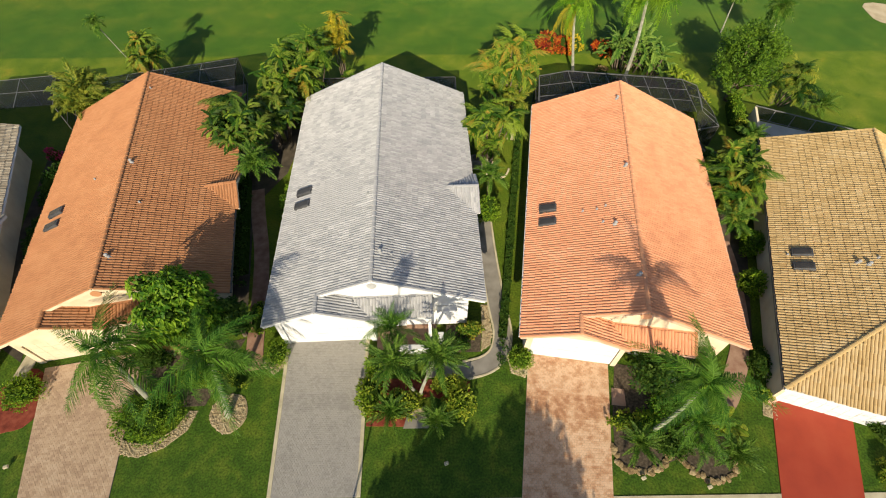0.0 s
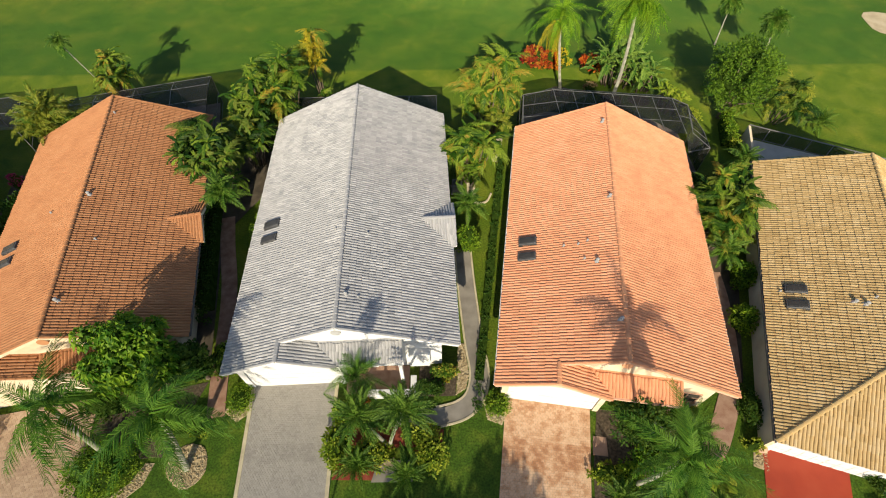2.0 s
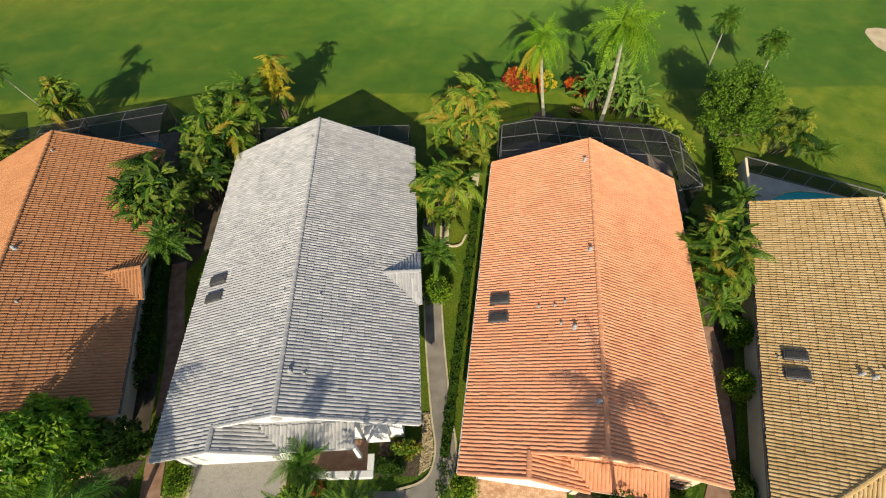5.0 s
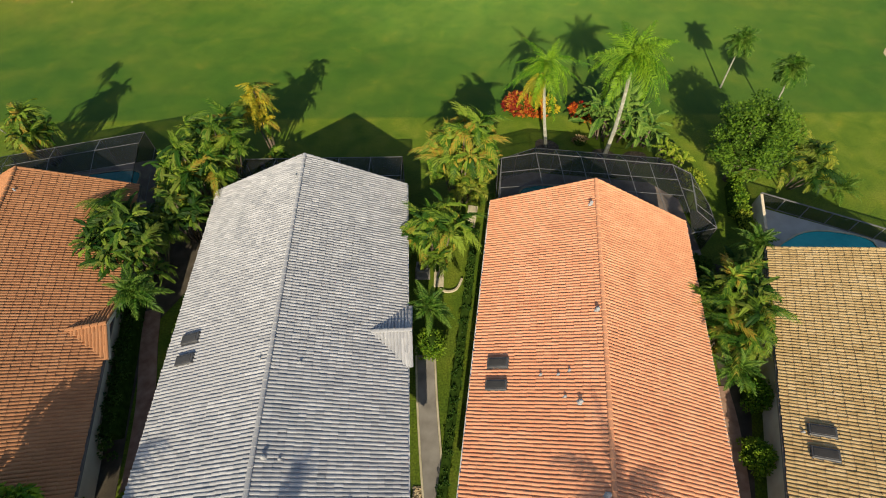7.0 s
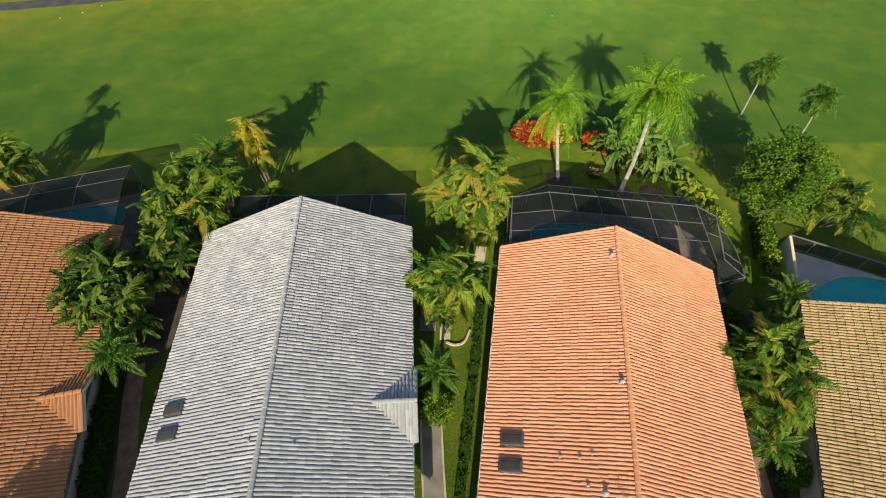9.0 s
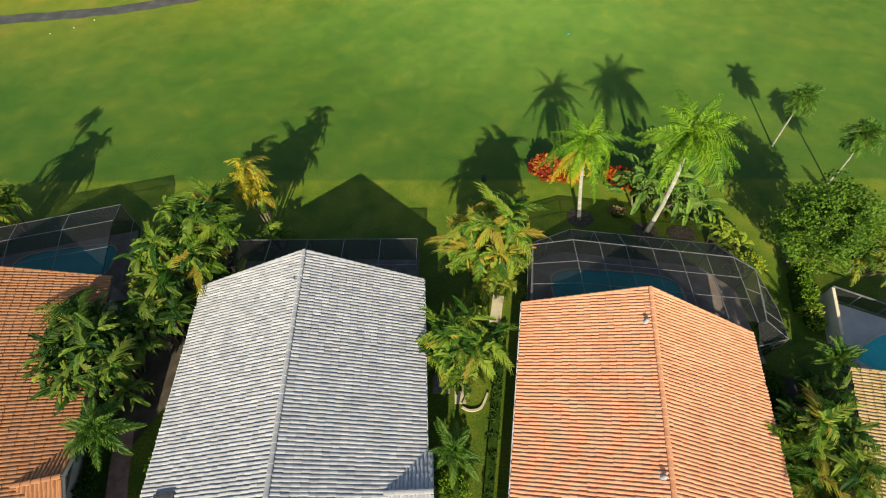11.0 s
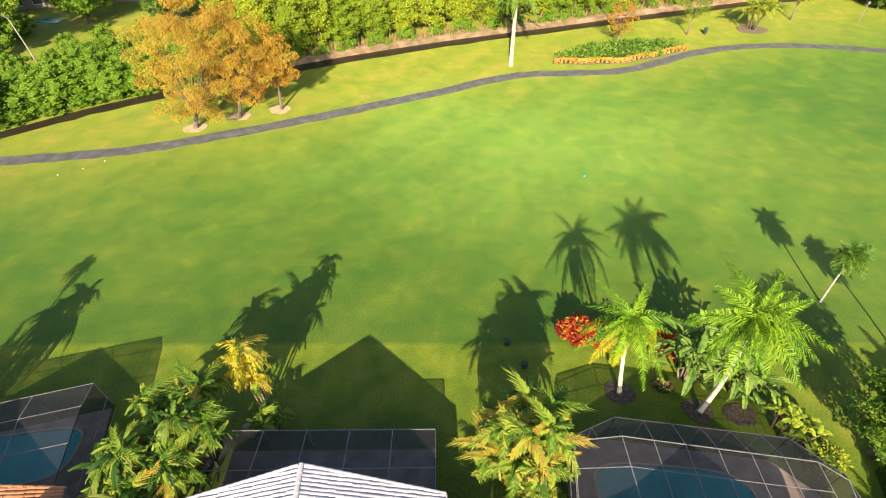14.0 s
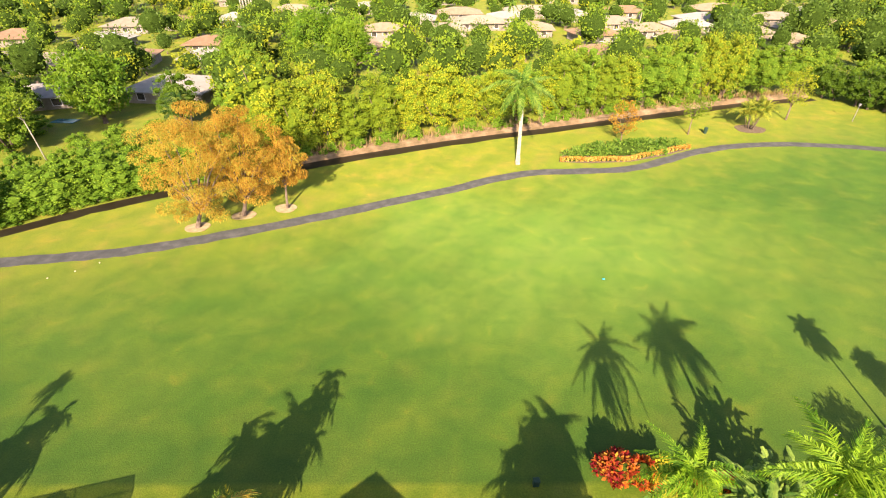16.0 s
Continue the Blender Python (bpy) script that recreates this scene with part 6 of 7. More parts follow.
LIME, GREEN, DARK = "leafy yellow-green tree in a dense wood", "leafy green tree in a dense wood", "dark green broad tree among houses"
PROTO = [proto("leaf_wood_lime", 161, 11.0, 3.8, 0.6, label=LIME, group="wood", clump_r=0.3), proto("leaf_wood_lime", 162, 10.0, 3.2, 0.6, label=LIME, group="wood", clump_r=0.32),
         proto("leaf_wood", 163, 11.0, 4.0, 0.6, label=GREEN, group="wood", clump_r=0.3), proto("leaf_wood_dark", 164, 10.0, 4.4, label=DARK, group="wood", clumps=46, per=60, size=0.4),
         proto("leaf_thicket", 165, 6.0, 3.4, 0.3, label="low green shrubby tree on the canal bank", group="wood", clumps=40, per=56, size=0.3),
         proto("leaf_wood_lime", 166, 10.5, 3.8, 0.8, label=LIME, group="wood", clumps=36, per=34, size=0.5), proto("leaf_wood", 167, 10.5, 4.0, 0.8, label=GREEN, group="wood", clumps=36, per=34, size=0.5),
         proto("leaf_thicket", 168, 7.0, 3.6, 0.5, label=GREEN, group="wood", clumps=34, per=30, size=0.46)]
R3 = random.Random(90)
used = set()


def plant(k, x, y, s, sz=None):
    m4 = pose(x, y, 0, 0, 0, R3.uniform(0, 360)) @ Matrix.Diagonal((s, s, sz or s, 1))
    if k not in used:
        used.add(k)
        PROTO[k].matrix_basis = m4
        return PROTO[k]
    return copy_thing(PROTO[k], m4)


c = spline(CANAL, 8)
dist, row = 0.0, 0
for i in range(len(c) - 1):
    d = c[i + 1] - c[i]
    nv = Vector((-d.y, d.x, 0)).normalized()
    dist += d.length
    if dist < (2.9 if c[i].x < 62 else 4.0):
        continue
    dist, p, row = 0.0, c[i], row + 1
    if p.x < -21:          # low thicket
        plant(4, *(p + nv * R3.uniform(3.8, 5.2) + d * R3.uniform(-1, 1)).xy, R3.uniform(0.8, 1.15), R3.uniform(0.6, 0.95))
        for e in (0.2, 1.0):
            plant(4, *(p + nv * R3.uniform(2.7, 3.3) + d * R3.uniform(e, e + 0.6)).xy, R3.uniform(0.3, 0.48), R3.uniform(0.25, 0.4))
        plant(4, *(p + nv * R3.uniform(6.5, 8.5)).xy, R3.uniform(0.8, 1.1), R3.uniform(0.7, 1.05))
        plant(R3.choice((7, 7, 6)), *(p + nv * R3.uniform(10.5, 13)).xy, R3.uniform(0.6, 0.9))
        if row % 2 == 0 and not -70 < p.x - 10 < -44:
            plant(R3.choice((3, 6)), *(p + nv * R3.uniform(21, 30)).xy, R3.uniform(0.7, 1.05))
    elif p.x < 62:
        plant(R3.choice((0, 1, 0, 1, 1, 2) if p.x < 14 else (0, 1, 2, 0, 2)), *(p + nv * R3.uniform(5.2, 8.0)).xy, R3.uniform(0.78, 1.15), R3.uniform(0.8, 1.15))
        plant(R3.choice((5, 6, 6)), *(p + nv * R3.uniform(11.0, 14.5)).xy, R3.uniform(0.8, 1.15))
        plant(4, *(p + nv * R3.uniform(3.9, 4.6)).xy, R3.uniform(0.28, 0.48))
        plant(4, *(p + nv * R3.uniform(3.3, 3.9) + d * R3.uniform(0.5, 1.5)).xy, R3.uniform(0.14, 0.24))
    else:
        plant(R3.choice((0, 2, 2, 3)), *(p + nv * R3.uniform(5.2, 7.0)).xy, R3.uniform(0.7, 0.92))
        plant(R3.choice((6, 6, 3)), *(p + nv * R3.uniform(11.5, 15)).xy, R3.uniform(0.85, 1.1))
for k in range(26):
    plant(3, 77 + k * 1.3 + R3.uniform(-1, 1), 124 - k * 2.1 + R3.uniform(-1, 1), R3.uniform(0.6, 0.95))
    plant(6, 83 + k * 1.3 + R3.uniform(-1, 1), 126 - k * 2.1 + R3.uniform(-1, 1), R3.uniform(0.8, 1.1))

# dry reeds and stems along the bank
g = Geo()
for i in range(len(c) - 1):
    if c[i].x > -20:
        d = c[i + 1] - c[i]
        nv = Vector((-d.y, d.x, 0)).normalized()
        for k in range(34):
            q = c[i].lerp(c[i + 1], R3.random()) + nv * R3.uniform(2.9, 5.2)
            hh, a = R3.uniform(0.4, 1.7), R3.uniform(0, 3.14)
            e = Vector((math.cos(a), math.sin(a), 0)) * 0.07
            t = Vector((R3.uniform(-0.3, 0.3), R3.uniform(-0.3, 0.3), hh))
            g.add([q - e, q + e, q + e * 0.5 + t, q - e * 0.5 + t], [(0, 1, 2, 3)])
solo("dry_reeds", g, "leaf_dry", "dry tan reeds and stems on a canal bank", "reeds", "stuff")
# the garden behind the thicket
for x, y, h, r, s in ((-56.0, 108.5, 12.0, 5.6, 181), (-28.0, 147.0, 14.0, 7.0, 182), (-19.5, 143.0, 12.0, 5.5, 183)):
    tree("very broad green garden tree behind a wood", x, y, "leaf_thicket", h=h, rx=r, ry=r, clear=1.2, seed=s, clumps=110, per=90, size=0.5, clump_r=0.2, limbs=14)
for x, y, k in ((-73, 101, 3), (-67, 96, 2), (-71, 110, 3), (-80, 106, 2), (-61, 94.5, 2), (-84, 114, 3), (-78, 96, 4), (-64, 103, 4)):
    plant(k, x, y, R3.uniform(0.7, 1.0))
plant(3, -62.0, 120.0, 0.9)
for x, y in ((-63.5, 97.5), (-47.5, 97.5), (-42.5, 100.5), (-52.0, 95.5)):
    plant(7, x, y, R3.uniform(0.55, 0.7))
for x, y in ((80, 134), (86, 139), (90, 131), (97, 128)):
    plant(6, x, y, R3.uniform(0.9, 1.1))
plant(2, -33.0, 118.0, 0.85)
plant(2, -37.5, 124.0, 0.95)
tree("tall thin pine with a bare pale trunk", -55.4, 92.8, "leaf_wood", bark="bark_pale", h=9.0, rx=3.0, ry=2.6, clear=6.4, stout=0.28, lean=(-1.3, 0.4), seed=170, clumps=22, per=80, size=0.4, core=False)
areca("fan-leaved green palm clump beside a cypress", -41.5, 106.0, 10, 5.5, 1.8, "fishdark", 6, 171, 1.2)
solo("swimming_pool", Geo().prism([(-65.5, 108.6), (-61.5, 108.3), (-61.3, 110.2), (-65.2, 110.5)], 0, 0.12), "far_pool", "teal garden swimming pool", "pool")

def far_house(x, y, turn, w, d, tile, seed, label):
    h = thing("house", label, "house", (x, y, 0), turn, "houses beyond the wood")
    W = w / 2
    part("wall", Geo().box((-W, W), (-d / 2, d / 2), (0, 2.4)), "far_wall", h)
    o, ze, zr = 0.9, 2.35, 2.35 + 0.36 * min(W, d / 2)
    a, b = W + o, d / 2 + o
    if w > d:
        r0, r1 = (-a + b, 0, zr), (a - b, 0, zr)
        faces = [[(-a, -b, ze), (a, -b, ze), r1, r0], [(a, b, ze), (-a, b, ze), r0, r1], [(-a, b, ze), (-a, -b, ze), r0], [(a, -b, ze), (a, b, ze), r1]]
    else:
        r0, r1 = (0, -b + a, zr), (0, b - a, zr)
        faces = [[(a, -b, ze), (a, b, ze), r1, r0], [(-a, b, ze), (-a, -b, ze), r0, r1], [(-a, -b, ze), (a, -b, ze), r0], [(a, b, ze), (-a, b, ze), r1]]
    for f in faces:
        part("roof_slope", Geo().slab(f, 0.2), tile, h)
    for k in range(3):
        xx = -W + w * (0.2 + 0.3 * k)
        wd = part("window", Geo().box((xx - 0.7, xx + 0.7), (-d / 2 - 0.02, -d / 2 + 0.05), (0.7, 1.9)), "glass", h)
        part("frame", ring_slab([(xx - 0.8, 0.6), (xx + 0.8, 0.6), (xx + 0.8, 2.0), (xx - 0.8, 2.0)], [(xx - 0.7, 0.7), (xx + 0.7, 0.7), (xx + 0.7, 1.9), (xx - 0.7, 1.9)], 0, 0.06), "white", wd, at=Matrix.Translation((0, -d / 2 - 0.0, 0)) @ Matrix.Rotation(math.pi / 2, 4, "X"))
    return h


FARH = [(-50.5, 124.5, -6, 18, 13, "far_white"), (-74, 150, 10, 14, 12, "far_terra"), (-60, 168, 4, 16, 11, "far_terra"), (-55.5, 151, 5, 12, 10, "far_white"), (-73, 119, 20, 12, 10, "far_white"),
        (-88, 145, -8, 14, 11, "far_buff"), (-101, 146, 10, 13, 11, "far_buff"), (-98, 197, 5, 16, 13, "far_buff"), (-86, 203, -6, 14, 12, "far_terra"), (-118, 176, 5, 16, 12, "far_terra"),
        (-19.5, 165, 6, 10, 9, "far_tan"), (-11.5, 170, -8, 13, 11, "far_buff"), (-16.5, 190, 8, 14, 11, "far_tan"), (-27, 240, 0, 18, 12, "far_white"), (-55, 232, 0, 18, 12, "far_tan"),
        (14, 205, 4, 20, 12, "far_buff"), (29, 193, -5, 16, 12, "far_tan"), (47, 184, 10, 16, 12, "far_terra"), (40, 157, -8, 14, 11, "far_terra"), (58, 205, 8, 18, 12, "far_buff"),
        (95, 190, -10, 18, 12, "far_buff"), (126, 199, 8, 18, 12, "far_tan"), (100, 174, 10, 14, 11, "far_tan"), (35, 232, 0, 22, 12, "far_buff"), (72, 232, 4, 18, 12, "far_terra"),
        (110, 240, 6, 20, 13, "far_tan"), (-85, 262, 0, 20, 13, "far_buff"), (0, 270, 5, 22, 13, "far_tan"), (55, 275, 0, 22, 13, "far_buff"),
        (72, 178, -6, 16, 11, "far_tan"), (82, 200, 5, 17, 11, "far_white"), (66, 192, 12, 15, 11, "far_tan"), (114, 196, 4, 16, 11, "far_buff"), (120, 216, -4, 18, 12, "far_buff"), (92, 214, 6, 16, 12, "far_white"),
        (25, 216, -6, 17, 11, "far_white"), (2, 190, 6, 15, 11, "far_buff"), (8, 226, 3, 18, 12, "far_tan"), (-8, 212, -4, 16, 11, "far_white"), (-38, 200, 6, 16, 11, "far_buff"), (-40, 222, -5, 16, 11, "far_white"),
        (-68, 210, 3, 17, 12, "far_white"), (-92, 172, -6, 15, 11, "far_white"), (48, 222, 5, 17, 11, "far_white"), (138, 178, 8, 17, 12, "far_buff"), (144, 232, 0, 20, 12, "far_white")]
for i, (x, y, t, w, d, tl) in enumerate(FARH):
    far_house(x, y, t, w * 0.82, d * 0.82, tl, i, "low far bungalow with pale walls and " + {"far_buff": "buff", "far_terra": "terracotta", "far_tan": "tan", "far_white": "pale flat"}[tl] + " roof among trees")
# trees beyond the houses, too many and too far to pick apart
def far_wood(name, material, label, count, seed, h, rr, x0, x1, y0, y1, clumps, per, size, gap=21):
    rng = random.Random(seed)
    kinds = []
    for k in range(3):
        t, limb, cg, core = tree_geo(h * (0.85 + 0.15 * k), rr, rr, 1.4, seed + k, clumps, per, size, clump_r=0.33, stir=0.3, fill=0.72)
        kinds.append((np.array(cg.v), np.array(t.v), t.f, np.array(core.v), core.f))
    cv, tv, tf, kv, kf = [], [], [], [], []
    nt = nk = 0
    while count:
        x, y = rng.uniform(x0, x1), rng.uniform(y0, y1)
        if y < 91.7 + (x + 13.7) * 0.42 + gap or -68 < x < -40 and y < 118 or any(abs(x - q[0]) < q[3] / 2 + 1.0 and -q[4] / 2 - 4.0 < y - q[1] < q[4] / 2 + 2 for q in FARH):
            continue
        a, s = rng.uniform(0, 6.28), rng.uniform(0.45, 1.1)
        rot = np.array([[math.cos(a), math.sin(a), 0], [-math.sin(a), math.cos(a), 0], [0, 0, 1]]) * s
        c, t, f, core, cf = kinds[rng.randrange(3)]
        o = np.array([x, y, 0])
        cv.append(c @ rot + o)
        tv.append(t @ rot + o)
        tf += [tuple(i + nt for i in q) for q in f]
        nt += len(t)
        kv.append(core @ rot + o)
        kf += [tuple(i + nk for i in q) for q in cf]
        nk += len(core)
        count -= 1
    w = thing(name, label, "trees", (0, 0, 0), kind="stuff")
    g = Geo()
    g.v = [tuple(p) for p in np.concatenate(cv)]
    g.f = [(4 * i, 4 * i + 1, 4 * i + 2, 4 * i + 3) for i in range(len(g.v) // 4)]
    part("crown_mass", g, material, w)
    for nm, v, f, m in (("trunk_mass", tv, tf, "bark"), ("twig_mass", kv, kf, "core")):
        g = Geo()
        g.v, g.f = [tuple(p) for p in np.concatenate(v)], f
        part(nm, g, m, w)


for z, (y0, y1, share, cl, pr, sz) in enumerate(((105, 190, 1.0, 30, 18, 0.72), (190, 260, 1.2, 20, 14, 1.0), (260, 420, 1.2, 14, 10, 1.7))):
    far_wood("far_trees", "leaf_wood_dark", "dark green garden trees among far houses", int(70 * share), 501 + 10 * z, 9.5, 4.8, -170, 210, y0, y1, cl, pr, sz)
    far_wood("far_trees", "leaf_wood", "green garden trees among far houses", int(90 * share), 502 + 10 * z, 9.0, 4.4, -170, 210, y0, y1, cl, pr, sz)
    far_wood("far_trees", "leaf_wood_lime", "yellow-green garden trees among far houses", int(40 * share), 503 + 10 * z, 8.5, 3.8, -170, 210, y0, y1, cl, pr, sz)
far_wood("far_trees", "leaf_wood_dark", "tall dark green wood beyond a canal", 90, 540, 11.0, 5.2, 92, 200, 112, 215, 24, 24, 0.9, -40)
# a row of royal palms along a far street
for k in range(9):
    x, y = -84 + 2.3 * k, 246 - 3.6 * k
    palm("tall royal palm with white trunk along a far street", x, y, (x, y + 0.1, 10.5), "royal", 9, 0.3, "bark_pale", 600 + k, 0.8, -40, 60, group="far palm row")
for k, (x, y) in enumerate(((-70, 139), (-46, 139), (-42, 142), (-27, 158), (-5, 178), (21, 184), (62, 190), (84, 176))):
    palm("slender green garden palm among far houses", x, y, (x + 0.3, y, 7.5 + k % 3), "royal", 11, 0.2, "bark_pale", 620 + k, 0.75, -45, 65, group="far garden palms")

# ---- small garden things ----
def stones(label, outline, rng, n, lo=0.06, hi=0.15, group="stone edging"):
    """Loose stones along an outline, each a part."""
    t = thing("stone_edging", label, "stone edging", (0, 0, 0), 0, group)
    shapes = []
    for k in range(4):
        bm = bmesh.new()
        bmesh.ops.create_icosphere(bm, subdivisions=1, radius=1.0)
        g = Geo()
        vs = [v.co * (1 + 0.3 * noise.noise(v.co * 1.7 + Vector((k * 5.0, 1, 2)))) for v in bm.verts]
        bm.verts.index_update()
        g.add([(v.x, v.y, v.z * 0.6) for v in vs], [[v.index for v in f.verts] for f in bm.faces])
        bm.free()
        shapes.append(g.mesh("stone", "ledge_stone"))
    pts = spline(list(outline), 8)
    for k in range(n):
        p = pts[int(k / n * (len(pts) - 1))]
        s = rng.uniform(lo, hi)
        part("stone", rng.choice(shapes), None, t, at=pose(p.x + rng.uniform(-0.12, 0.12), p.y + rng.uniform(-0.12, 0.12), s * 0.3, 0, 0, rng.uniform(0, 360)) @ Matrix.Scale(s, 4))
    return t


def gravel(name, label, outline, rng, n=700, size=0.07):
    """A bed of small pale pebbles."""
    solo(name, Geo().prism(outline, 0, 0.03), "stone", label, "gravel bed", group="gravel beds")
    g = Geo()
    xs, ys = [p[0] for p in outline], [p[1] for p in outline]
    while n > 0:
        x, y = rng.uniform(min(xs), max(xs)), rng.uniform(min(ys), max(ys))
        if not inside((x, y), outline):
            continue
        s, a = size * rng.uniform(0.6, 1.4), rng.uniform(0, 6.28)
        v = [(x + s * math.cos(a + 2.09 * k), y + s * math.sin(a + 2.09 * k), 0.025) for k in range(3)] + [(x, y, 0.03 + s * 0.8)]
        g.add(v, [(0, 1, 3), (1, 2, 3), (2, 0, 3)])
        n -= 1
    solo("gravel", g, "stone", "loose pale garden pebbles", "gravel", "stuff")


RG = random.Random(301)
# terracotta front garden
gravel("gravel_ring", "pale pebble ring round a palm trunk", blob(-12.5, 8.75, 1.05, 1.15, RG, 22, 0.06), RG, 500)
gravel("gravel_strip", "pale pebble strip round a clipped mound", [(-18.6, 7.6), (-17.9, 6.6), (-16.9, 6.4), (-15.6, 6.9), (-14.6, 7.8), (-14.3, 8.9), (-14.8, 8.9), (-15.3, 7.9), (-16.4, 7.1), (-17.6, 7.2)], RG, 420)
pw = thing("porch_wall", "low terracotta-coloured porch wall", "wall", (-17.4, 12.35, 0), 6)
part("wall", bevel_box((0, 2.45), (0, 0.25), (0, 0.6), 0.02), "peach", pw)
part("coping", bevel_box((-0.04, 2.49), (-0.04, 0.29), (0.602, 0.68), 0.015), "tile_terra", pw)
solo("mulch_bed", Geo().prism(blob(-24.9, 9.6, 1.5, 2.0, RG, 22, 0.1), 0, 0.04), "mulch", "red mulch bed beside a driveway", "mulch bed")
solo("garden_bed", Geo().prism([(-18.4, 9.0), (-14.0, 9.2), (-12.6, 13.4), (-18.2, 12.2)], 0, 0.03), "brown_mulch", "brown mulched bed before a porch", "mulch bed")
# grey house front garden
solo("mulch_bed", Geo().prism([(-4.6, 7.9), (-2.4, 7.85), (-2.3, 9.0), (-0.9, 9.6), (1.2, 8.6), (1.4, 10.4), (0.4, 10.5), (-4.5, 10.7)], 0, 0.04), "mulch", "red mulch bed under twin palms", "mulch bed")
solo("patio_pad", Geo().prism([(-2.5, 7.75), (-0.3, 7.75), (-0.4, 8.8), (-2.2, 8.85)], 0, 0.05), "concrete", "small dark paved pad in a front bed", "paving")
solo("stepping_stone", bevel_box((-0.32, 0.32), (-0.34, 0.34), (0.0, 0.09), 0.04), "stone", "pale stone beside twin palms", "stone", at=pose(-1.5, 8.55, 0.045, 0, 0, 20))
lw = thing("entry_wall", "low white L-shaped entry court wall", "wall", (0, 0, 0))
part("wall", bevel_box((-3.3, -0.2), (12.2, 12.42), (0, 0.75), 0.02), "white", lw)
part("wall", bevel_box((-0.42, -0.2), (12.422, 13.25), (0, 0.75), 0.02), "white", lw)
part("coping", bevel_box((-3.34, -0.14), (12.14, 12.48), (0.752, 0.82), 0.02), "white", lw)
part("coping", bevel_box((-0.48, -0.14), (12.482, 13.29), (0.752, 0.82), 0.02), "white", lw)
solo("porch_floor", Geo().prism([(-4.3, 12.5), (-0.6, 12.5), (-0.6, 14.2), (-4.3, 14.2)], 0, 0.06), "brick_walk", "dark red tiled entry porch floor", "floor")
gravel("gravel_strip", "pale pebble strip beside a curving walkway", [(2.15, 12.35), (2.75, 12.75), (2.95, 13.6), (2.75, 15.6), (2.35, 15.6), (2.3, 13.6)], RG, 260)
gravel("gravel_strip", "pale pebble strip round a clipped shrub", [(-11.2, 11.6), (-10.4, 11.0), (-9.75, 11.5), (-9.75, 12.4), (-10.2, 11.8), (-11.0, 12.0)], RG, 140)
gravel("gravel_strip", "pale pebble strip round a clipped shrub", [(3.9, 10.9), (4.7, 10.6), (5.0, 11.4), (4.6, 11.2), (4.1, 11.4), (3.75, 12.0)], RG, 140)
solo("mulch_bed", Geo().prism([(-0.1, 12.3), (2.1, 12.3), (2.3, 14.1), (0.0, 14.2)], 0, 0.03), "brown_mulch", "brown mulched bed below a front window", "mulch bed")
ac = thing("air_conditioner", "pale grey air-conditioning unit beside a white wall", "air conditioner", (2.75, 28.7, 0), 0)
part("cabinet", bevel_box((-0.4, 0.4), (-0.4, 0.4), (0.05, 0.85), 0.03), "bars", ac)
part("fan_grille", Geo().tube([(0, 0, 0.852), (0, 0, 0.88)], [0.33, 0.3], 16), "dark_metal", ac, "dark round fan grille")
part("base", Geo().box((-0.5, 0.5), (-0.5, 0.5), (0, 0.049)), "concrete", ac)
solo("paving_slab", Geo().prism([(3.5, 27.6), (4.15, 27.6), (4.2, 29.4), (3.55, 29.4)], 0, 0.05), "pale", "pale concrete slab in a side yard", "paving", "structure")
solo("paving_strip", ribbon([(5.9, 31.8), (6.2, 33.0), (6.5, 34.6)], 0.35, 0.35, 0, 0.05), "pale", "pale concrete strip in a side yard", "paving", "structure")
hs = thing("garden_border", "low pale curved garden edging", "edging", (0, 0, 0))
part("kerb", ribbon([(3.9, 27.4), (4.4, 27.2), (5.0, 27.4), (5.4, 28.2)], 0.06, 0.06, 0, 0.12), "pale", hs)
# orange front garden
stones("row of pale stones edging a planted bed", [(9.0, 6.6), (9.3, 5.6), (10.3, 5.3), (11.5, 5.55), (12.0, 6.1)], RG, 52, 0.1, 0.2)
stones("row of pale stones edging a planted bed", [(12.6, 5.9), (13.3, 5.1), (14.4, 4.8), (15.3, 5.3), (15.5, 6.0)], RG, 52, 0.1, 0.2)
solo("mulch_bed", Geo().prism([(9.0, 5.7), (10.3, 5.35), (11.5, 5.6), (12.6, 6.0), (13.4, 5.15), (14.4, 4.85), (15.3, 5.4), (15.6, 8.6), (14.9, 10.6), (10.2, 11.4), (9.4, 8.2)], 0, 0.03), "brown_mulch", "brown mulched front garden bed", "mulch bed")
solo("entry_path", Geo().prism([(9.5, 8.9), (10.3, 8.8), (10.4, 9.8), (9.7, 9.9)], 0, 0.06), "brick_walk", "shaded brick entry path", "path", "structure")
solo("garden_rock", bevel_box((-0.5, 0.5), (-0.28, 0.28), (0, 0.4), 0.12), "stone", "pale flat rock among shrubs", "rock", at=pose(12.3, 7.9, 0, 0, 0, 35))
bn = thing("garden_bench", "pale grey garden bench among shrubs", "bench", (13.3, 9.9, 0), -9)
part("seat", bevel_box((-0.6, 0.6), (-0.22, 0.22), (0.42, 0.47), 0.012), "grey_metal", bn)
part("backrest", bevel_box((-0.6, 0.6), (0.222, 0.27), (0.5, 0.85), 0.012), "grey_metal", bn)
for x in (-0.52, 0.52):
    for y in (-0.16, 0.16):
        part("leg", Geo().box((x - 0.03, x + 0.03), (y - 0.03, y + 0.03), (0, 0.419)), "grey_metal", bn)
gravel("gravel_strip", "pale pebble strip beside a red drive", [(18.0, 8.2), (18.7, 7.9), (19.0, 8.9), (18.5, 9.5)], RG, 100)
pt = thing("plant_pot", "round terracotta plant pot beside a driveway", "plant pot", (18.6, 9.0, 0), 0)
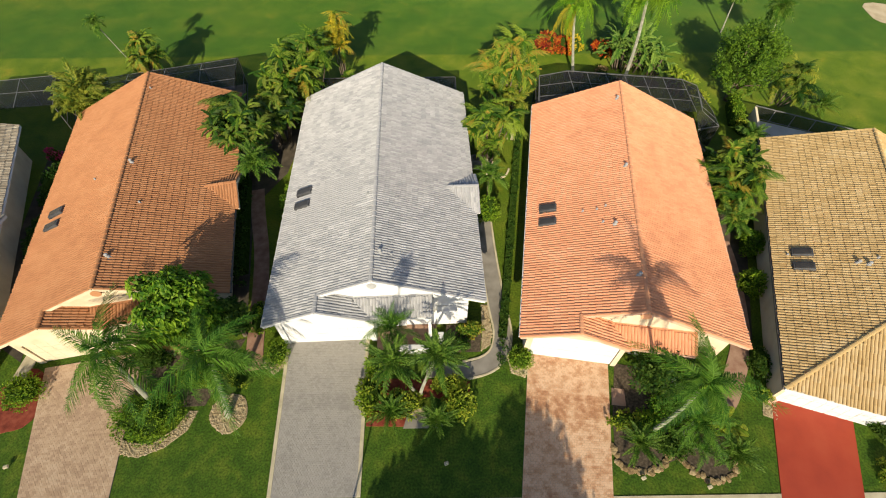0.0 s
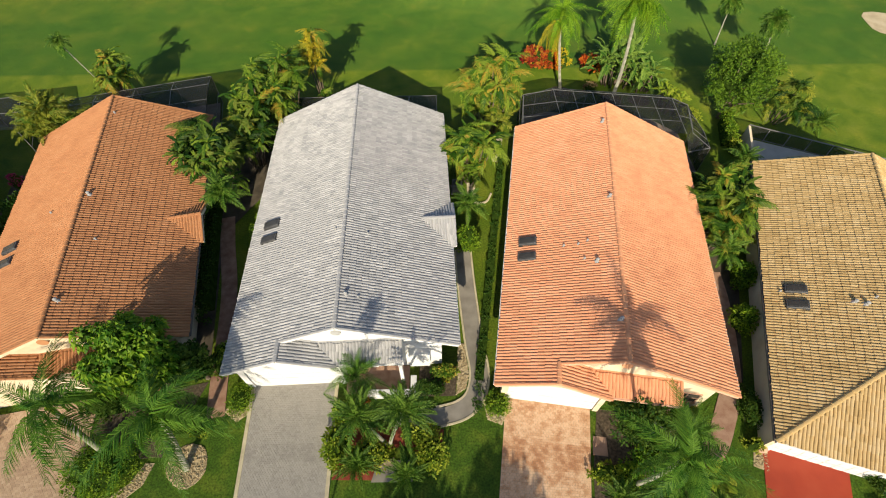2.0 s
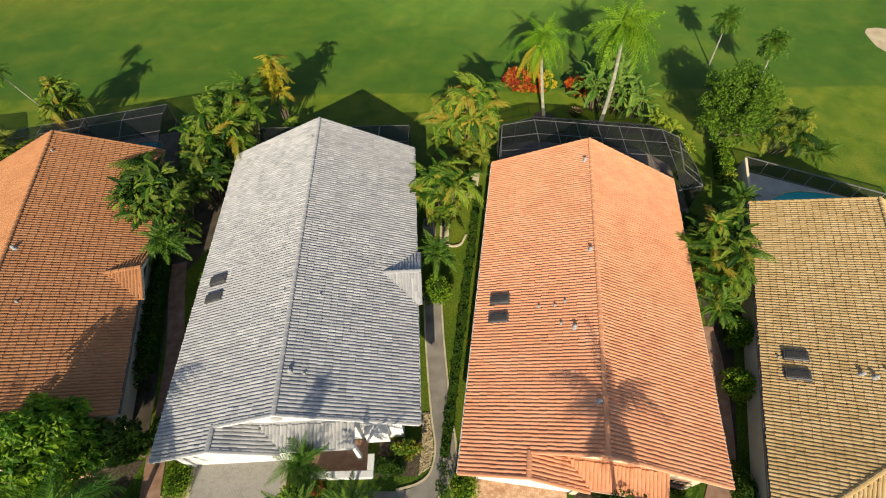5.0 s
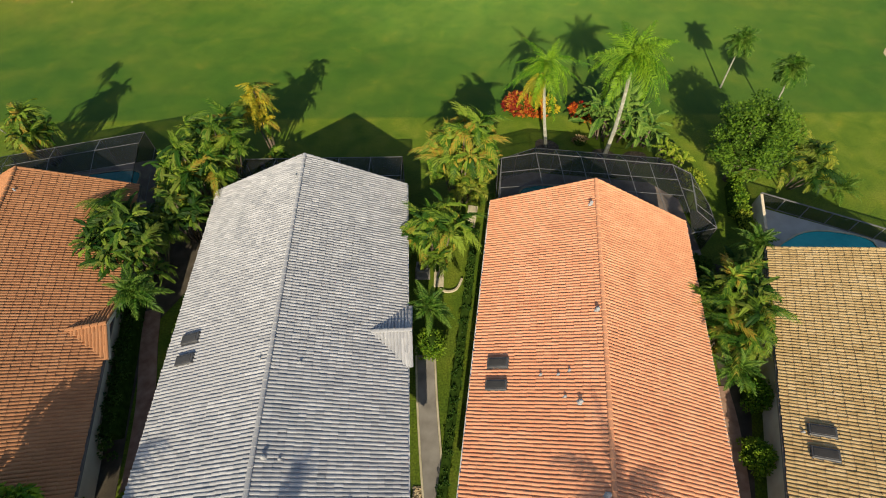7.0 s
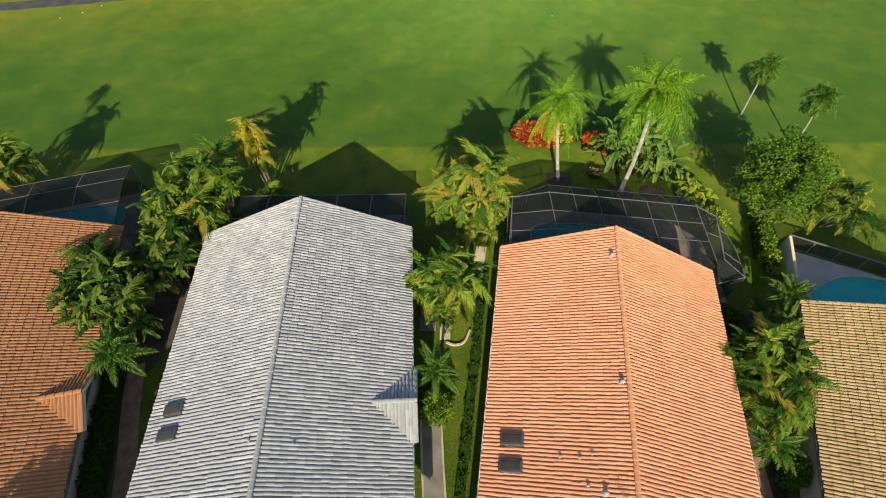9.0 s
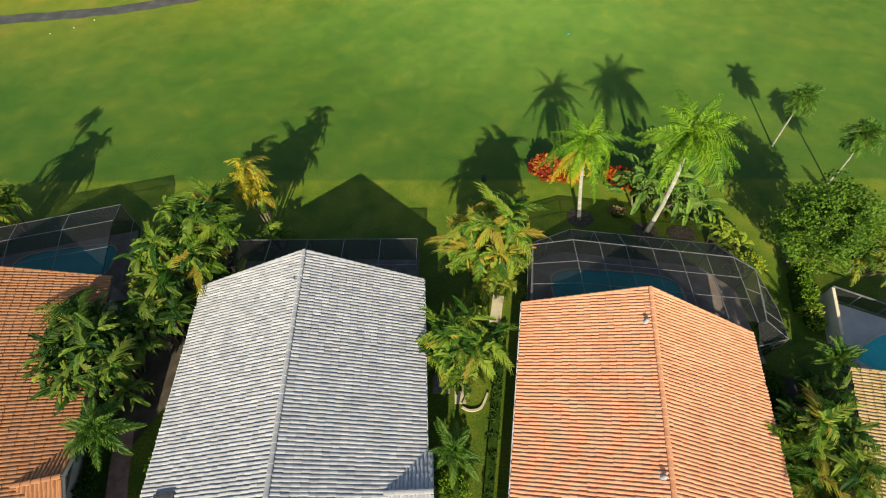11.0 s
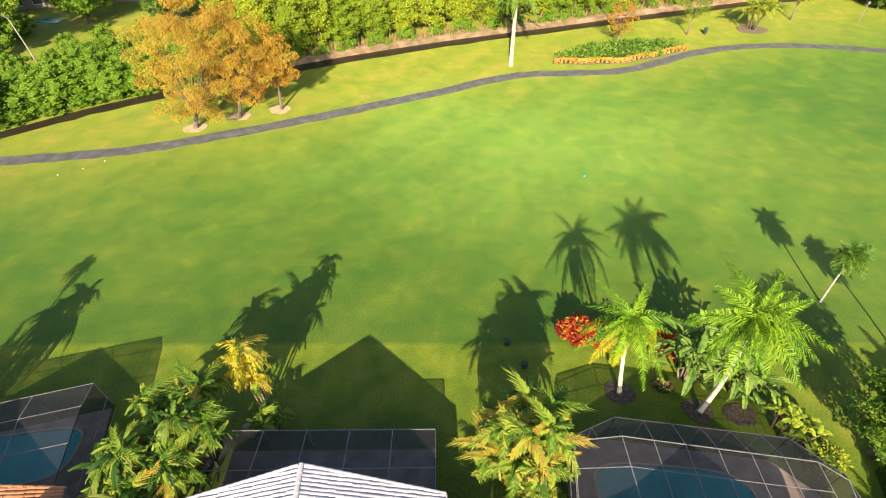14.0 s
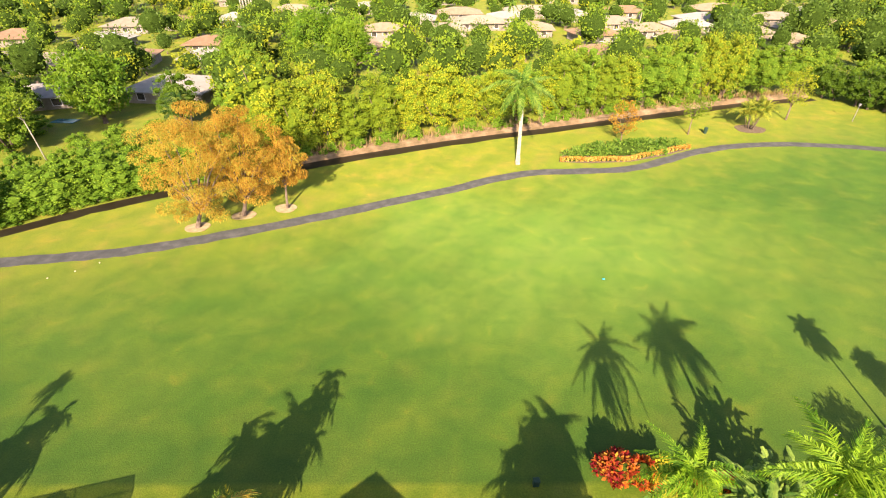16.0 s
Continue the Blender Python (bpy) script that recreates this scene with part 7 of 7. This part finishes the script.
part("pot", Geo().tube([(0, 0, 0), (0, 0, 0.35), (0, 0, 0.42)], [0.16, 0.26, 0.28], 12), "peach", pt, smooth=True)
# lawn lights and boxes
for x, y in ((10.25, 4.97), (13.59, 4.5), (-0.11, 5.84), (-23.6, 6.0)):
    li = thing("lawn_light", "small pale garden spotlight on the lawn", "garden light", (x, y, 0), 20, "lawn lights")
    part("head", bevel_box((-0.12, 0.12), (-0.09, 0.09), (0.16, 0.3), 0.03), "pale", li)
    part("stake", Geo().tube([(0, 0, -0.05), (0, 0, 0.158)], [0.025, 0.025], 6), "dark_metal", li)
for x, y in ((6.1, 44.7), (7.05, 42.9)):
    ub = thing("utility_box", "small dark green utility box on the lawn", "utility box", (x, y, 0), 4, "utility boxes")
    part("body", bevel_box((-0.18, 0.18), (-0.15, 0.15), (0, 0.5), 0.03), "green_paint", ub)
    part("lid", bevel_box((-0.2, 0.2), (-0.17, 0.17), (0.502, 0.56), 0.02), "green_paint", ub)
gp = thing("garden_statue_plinth", "small pale garden urn behind a screen cage", "urn", (-9.7, 38.4, 0))
part("urn", Geo().tube([(0, 0, 0), (0, 0, 0.15), (0, 0, 0.5), (0, 0, 0.75), (0, 0, 0.9)], [0.28, 0.18, 0.14, 0.3, 0.26], 12), "concrete", gp, smooth=True)
lp = thing("lamp_post", "short pale lamp post beyond the fairway", "lamp post", (72.5, 110.3, 0))
part("post", Geo().tube([(0, 0, -0.05), (0, 0, 2.6)], [0.07, 0.05], 8), "bars", lp)
part("lantern", Geo().tube([(0, 0, 2.6), (0, 0, 2.75), (0, 0, 3.0), (0, 0, 3.1)], [0.08, 0.2, 0.22, 0.06], 8), "bars", lp)
fs = thing("litter_bin", "small green litter bin beyond the cart path", "litter bin", (43.8, 104.2, 0))
part("bin", Geo().tube([(0, 0, 0), (0, 0, 0.9), (0, 0, 1.0)], [0.26, 0.3, 0.2], 10), "green_paint", fs)
tm = solo("tee_marker", bevel_box((-0.13, 0.13), (-0.08, 0.08), (0, 0.12), 0.04), "water", "small blue tee marker on the fairway", "tee marker", at=pose(15.9, 64.8, 0))
for x, y in ((-36.4, 65.0), (-34.5, 66.1), (-33.0, 67.5)):
    solo("distance_marker", bevel_box((-0.06, 0.06), (-0.06, 0.06), (0, 0.09), 0.02), "pale", "small white marker on the fairway", "marker", at=pose(x, y, 0), group="fairway markers")
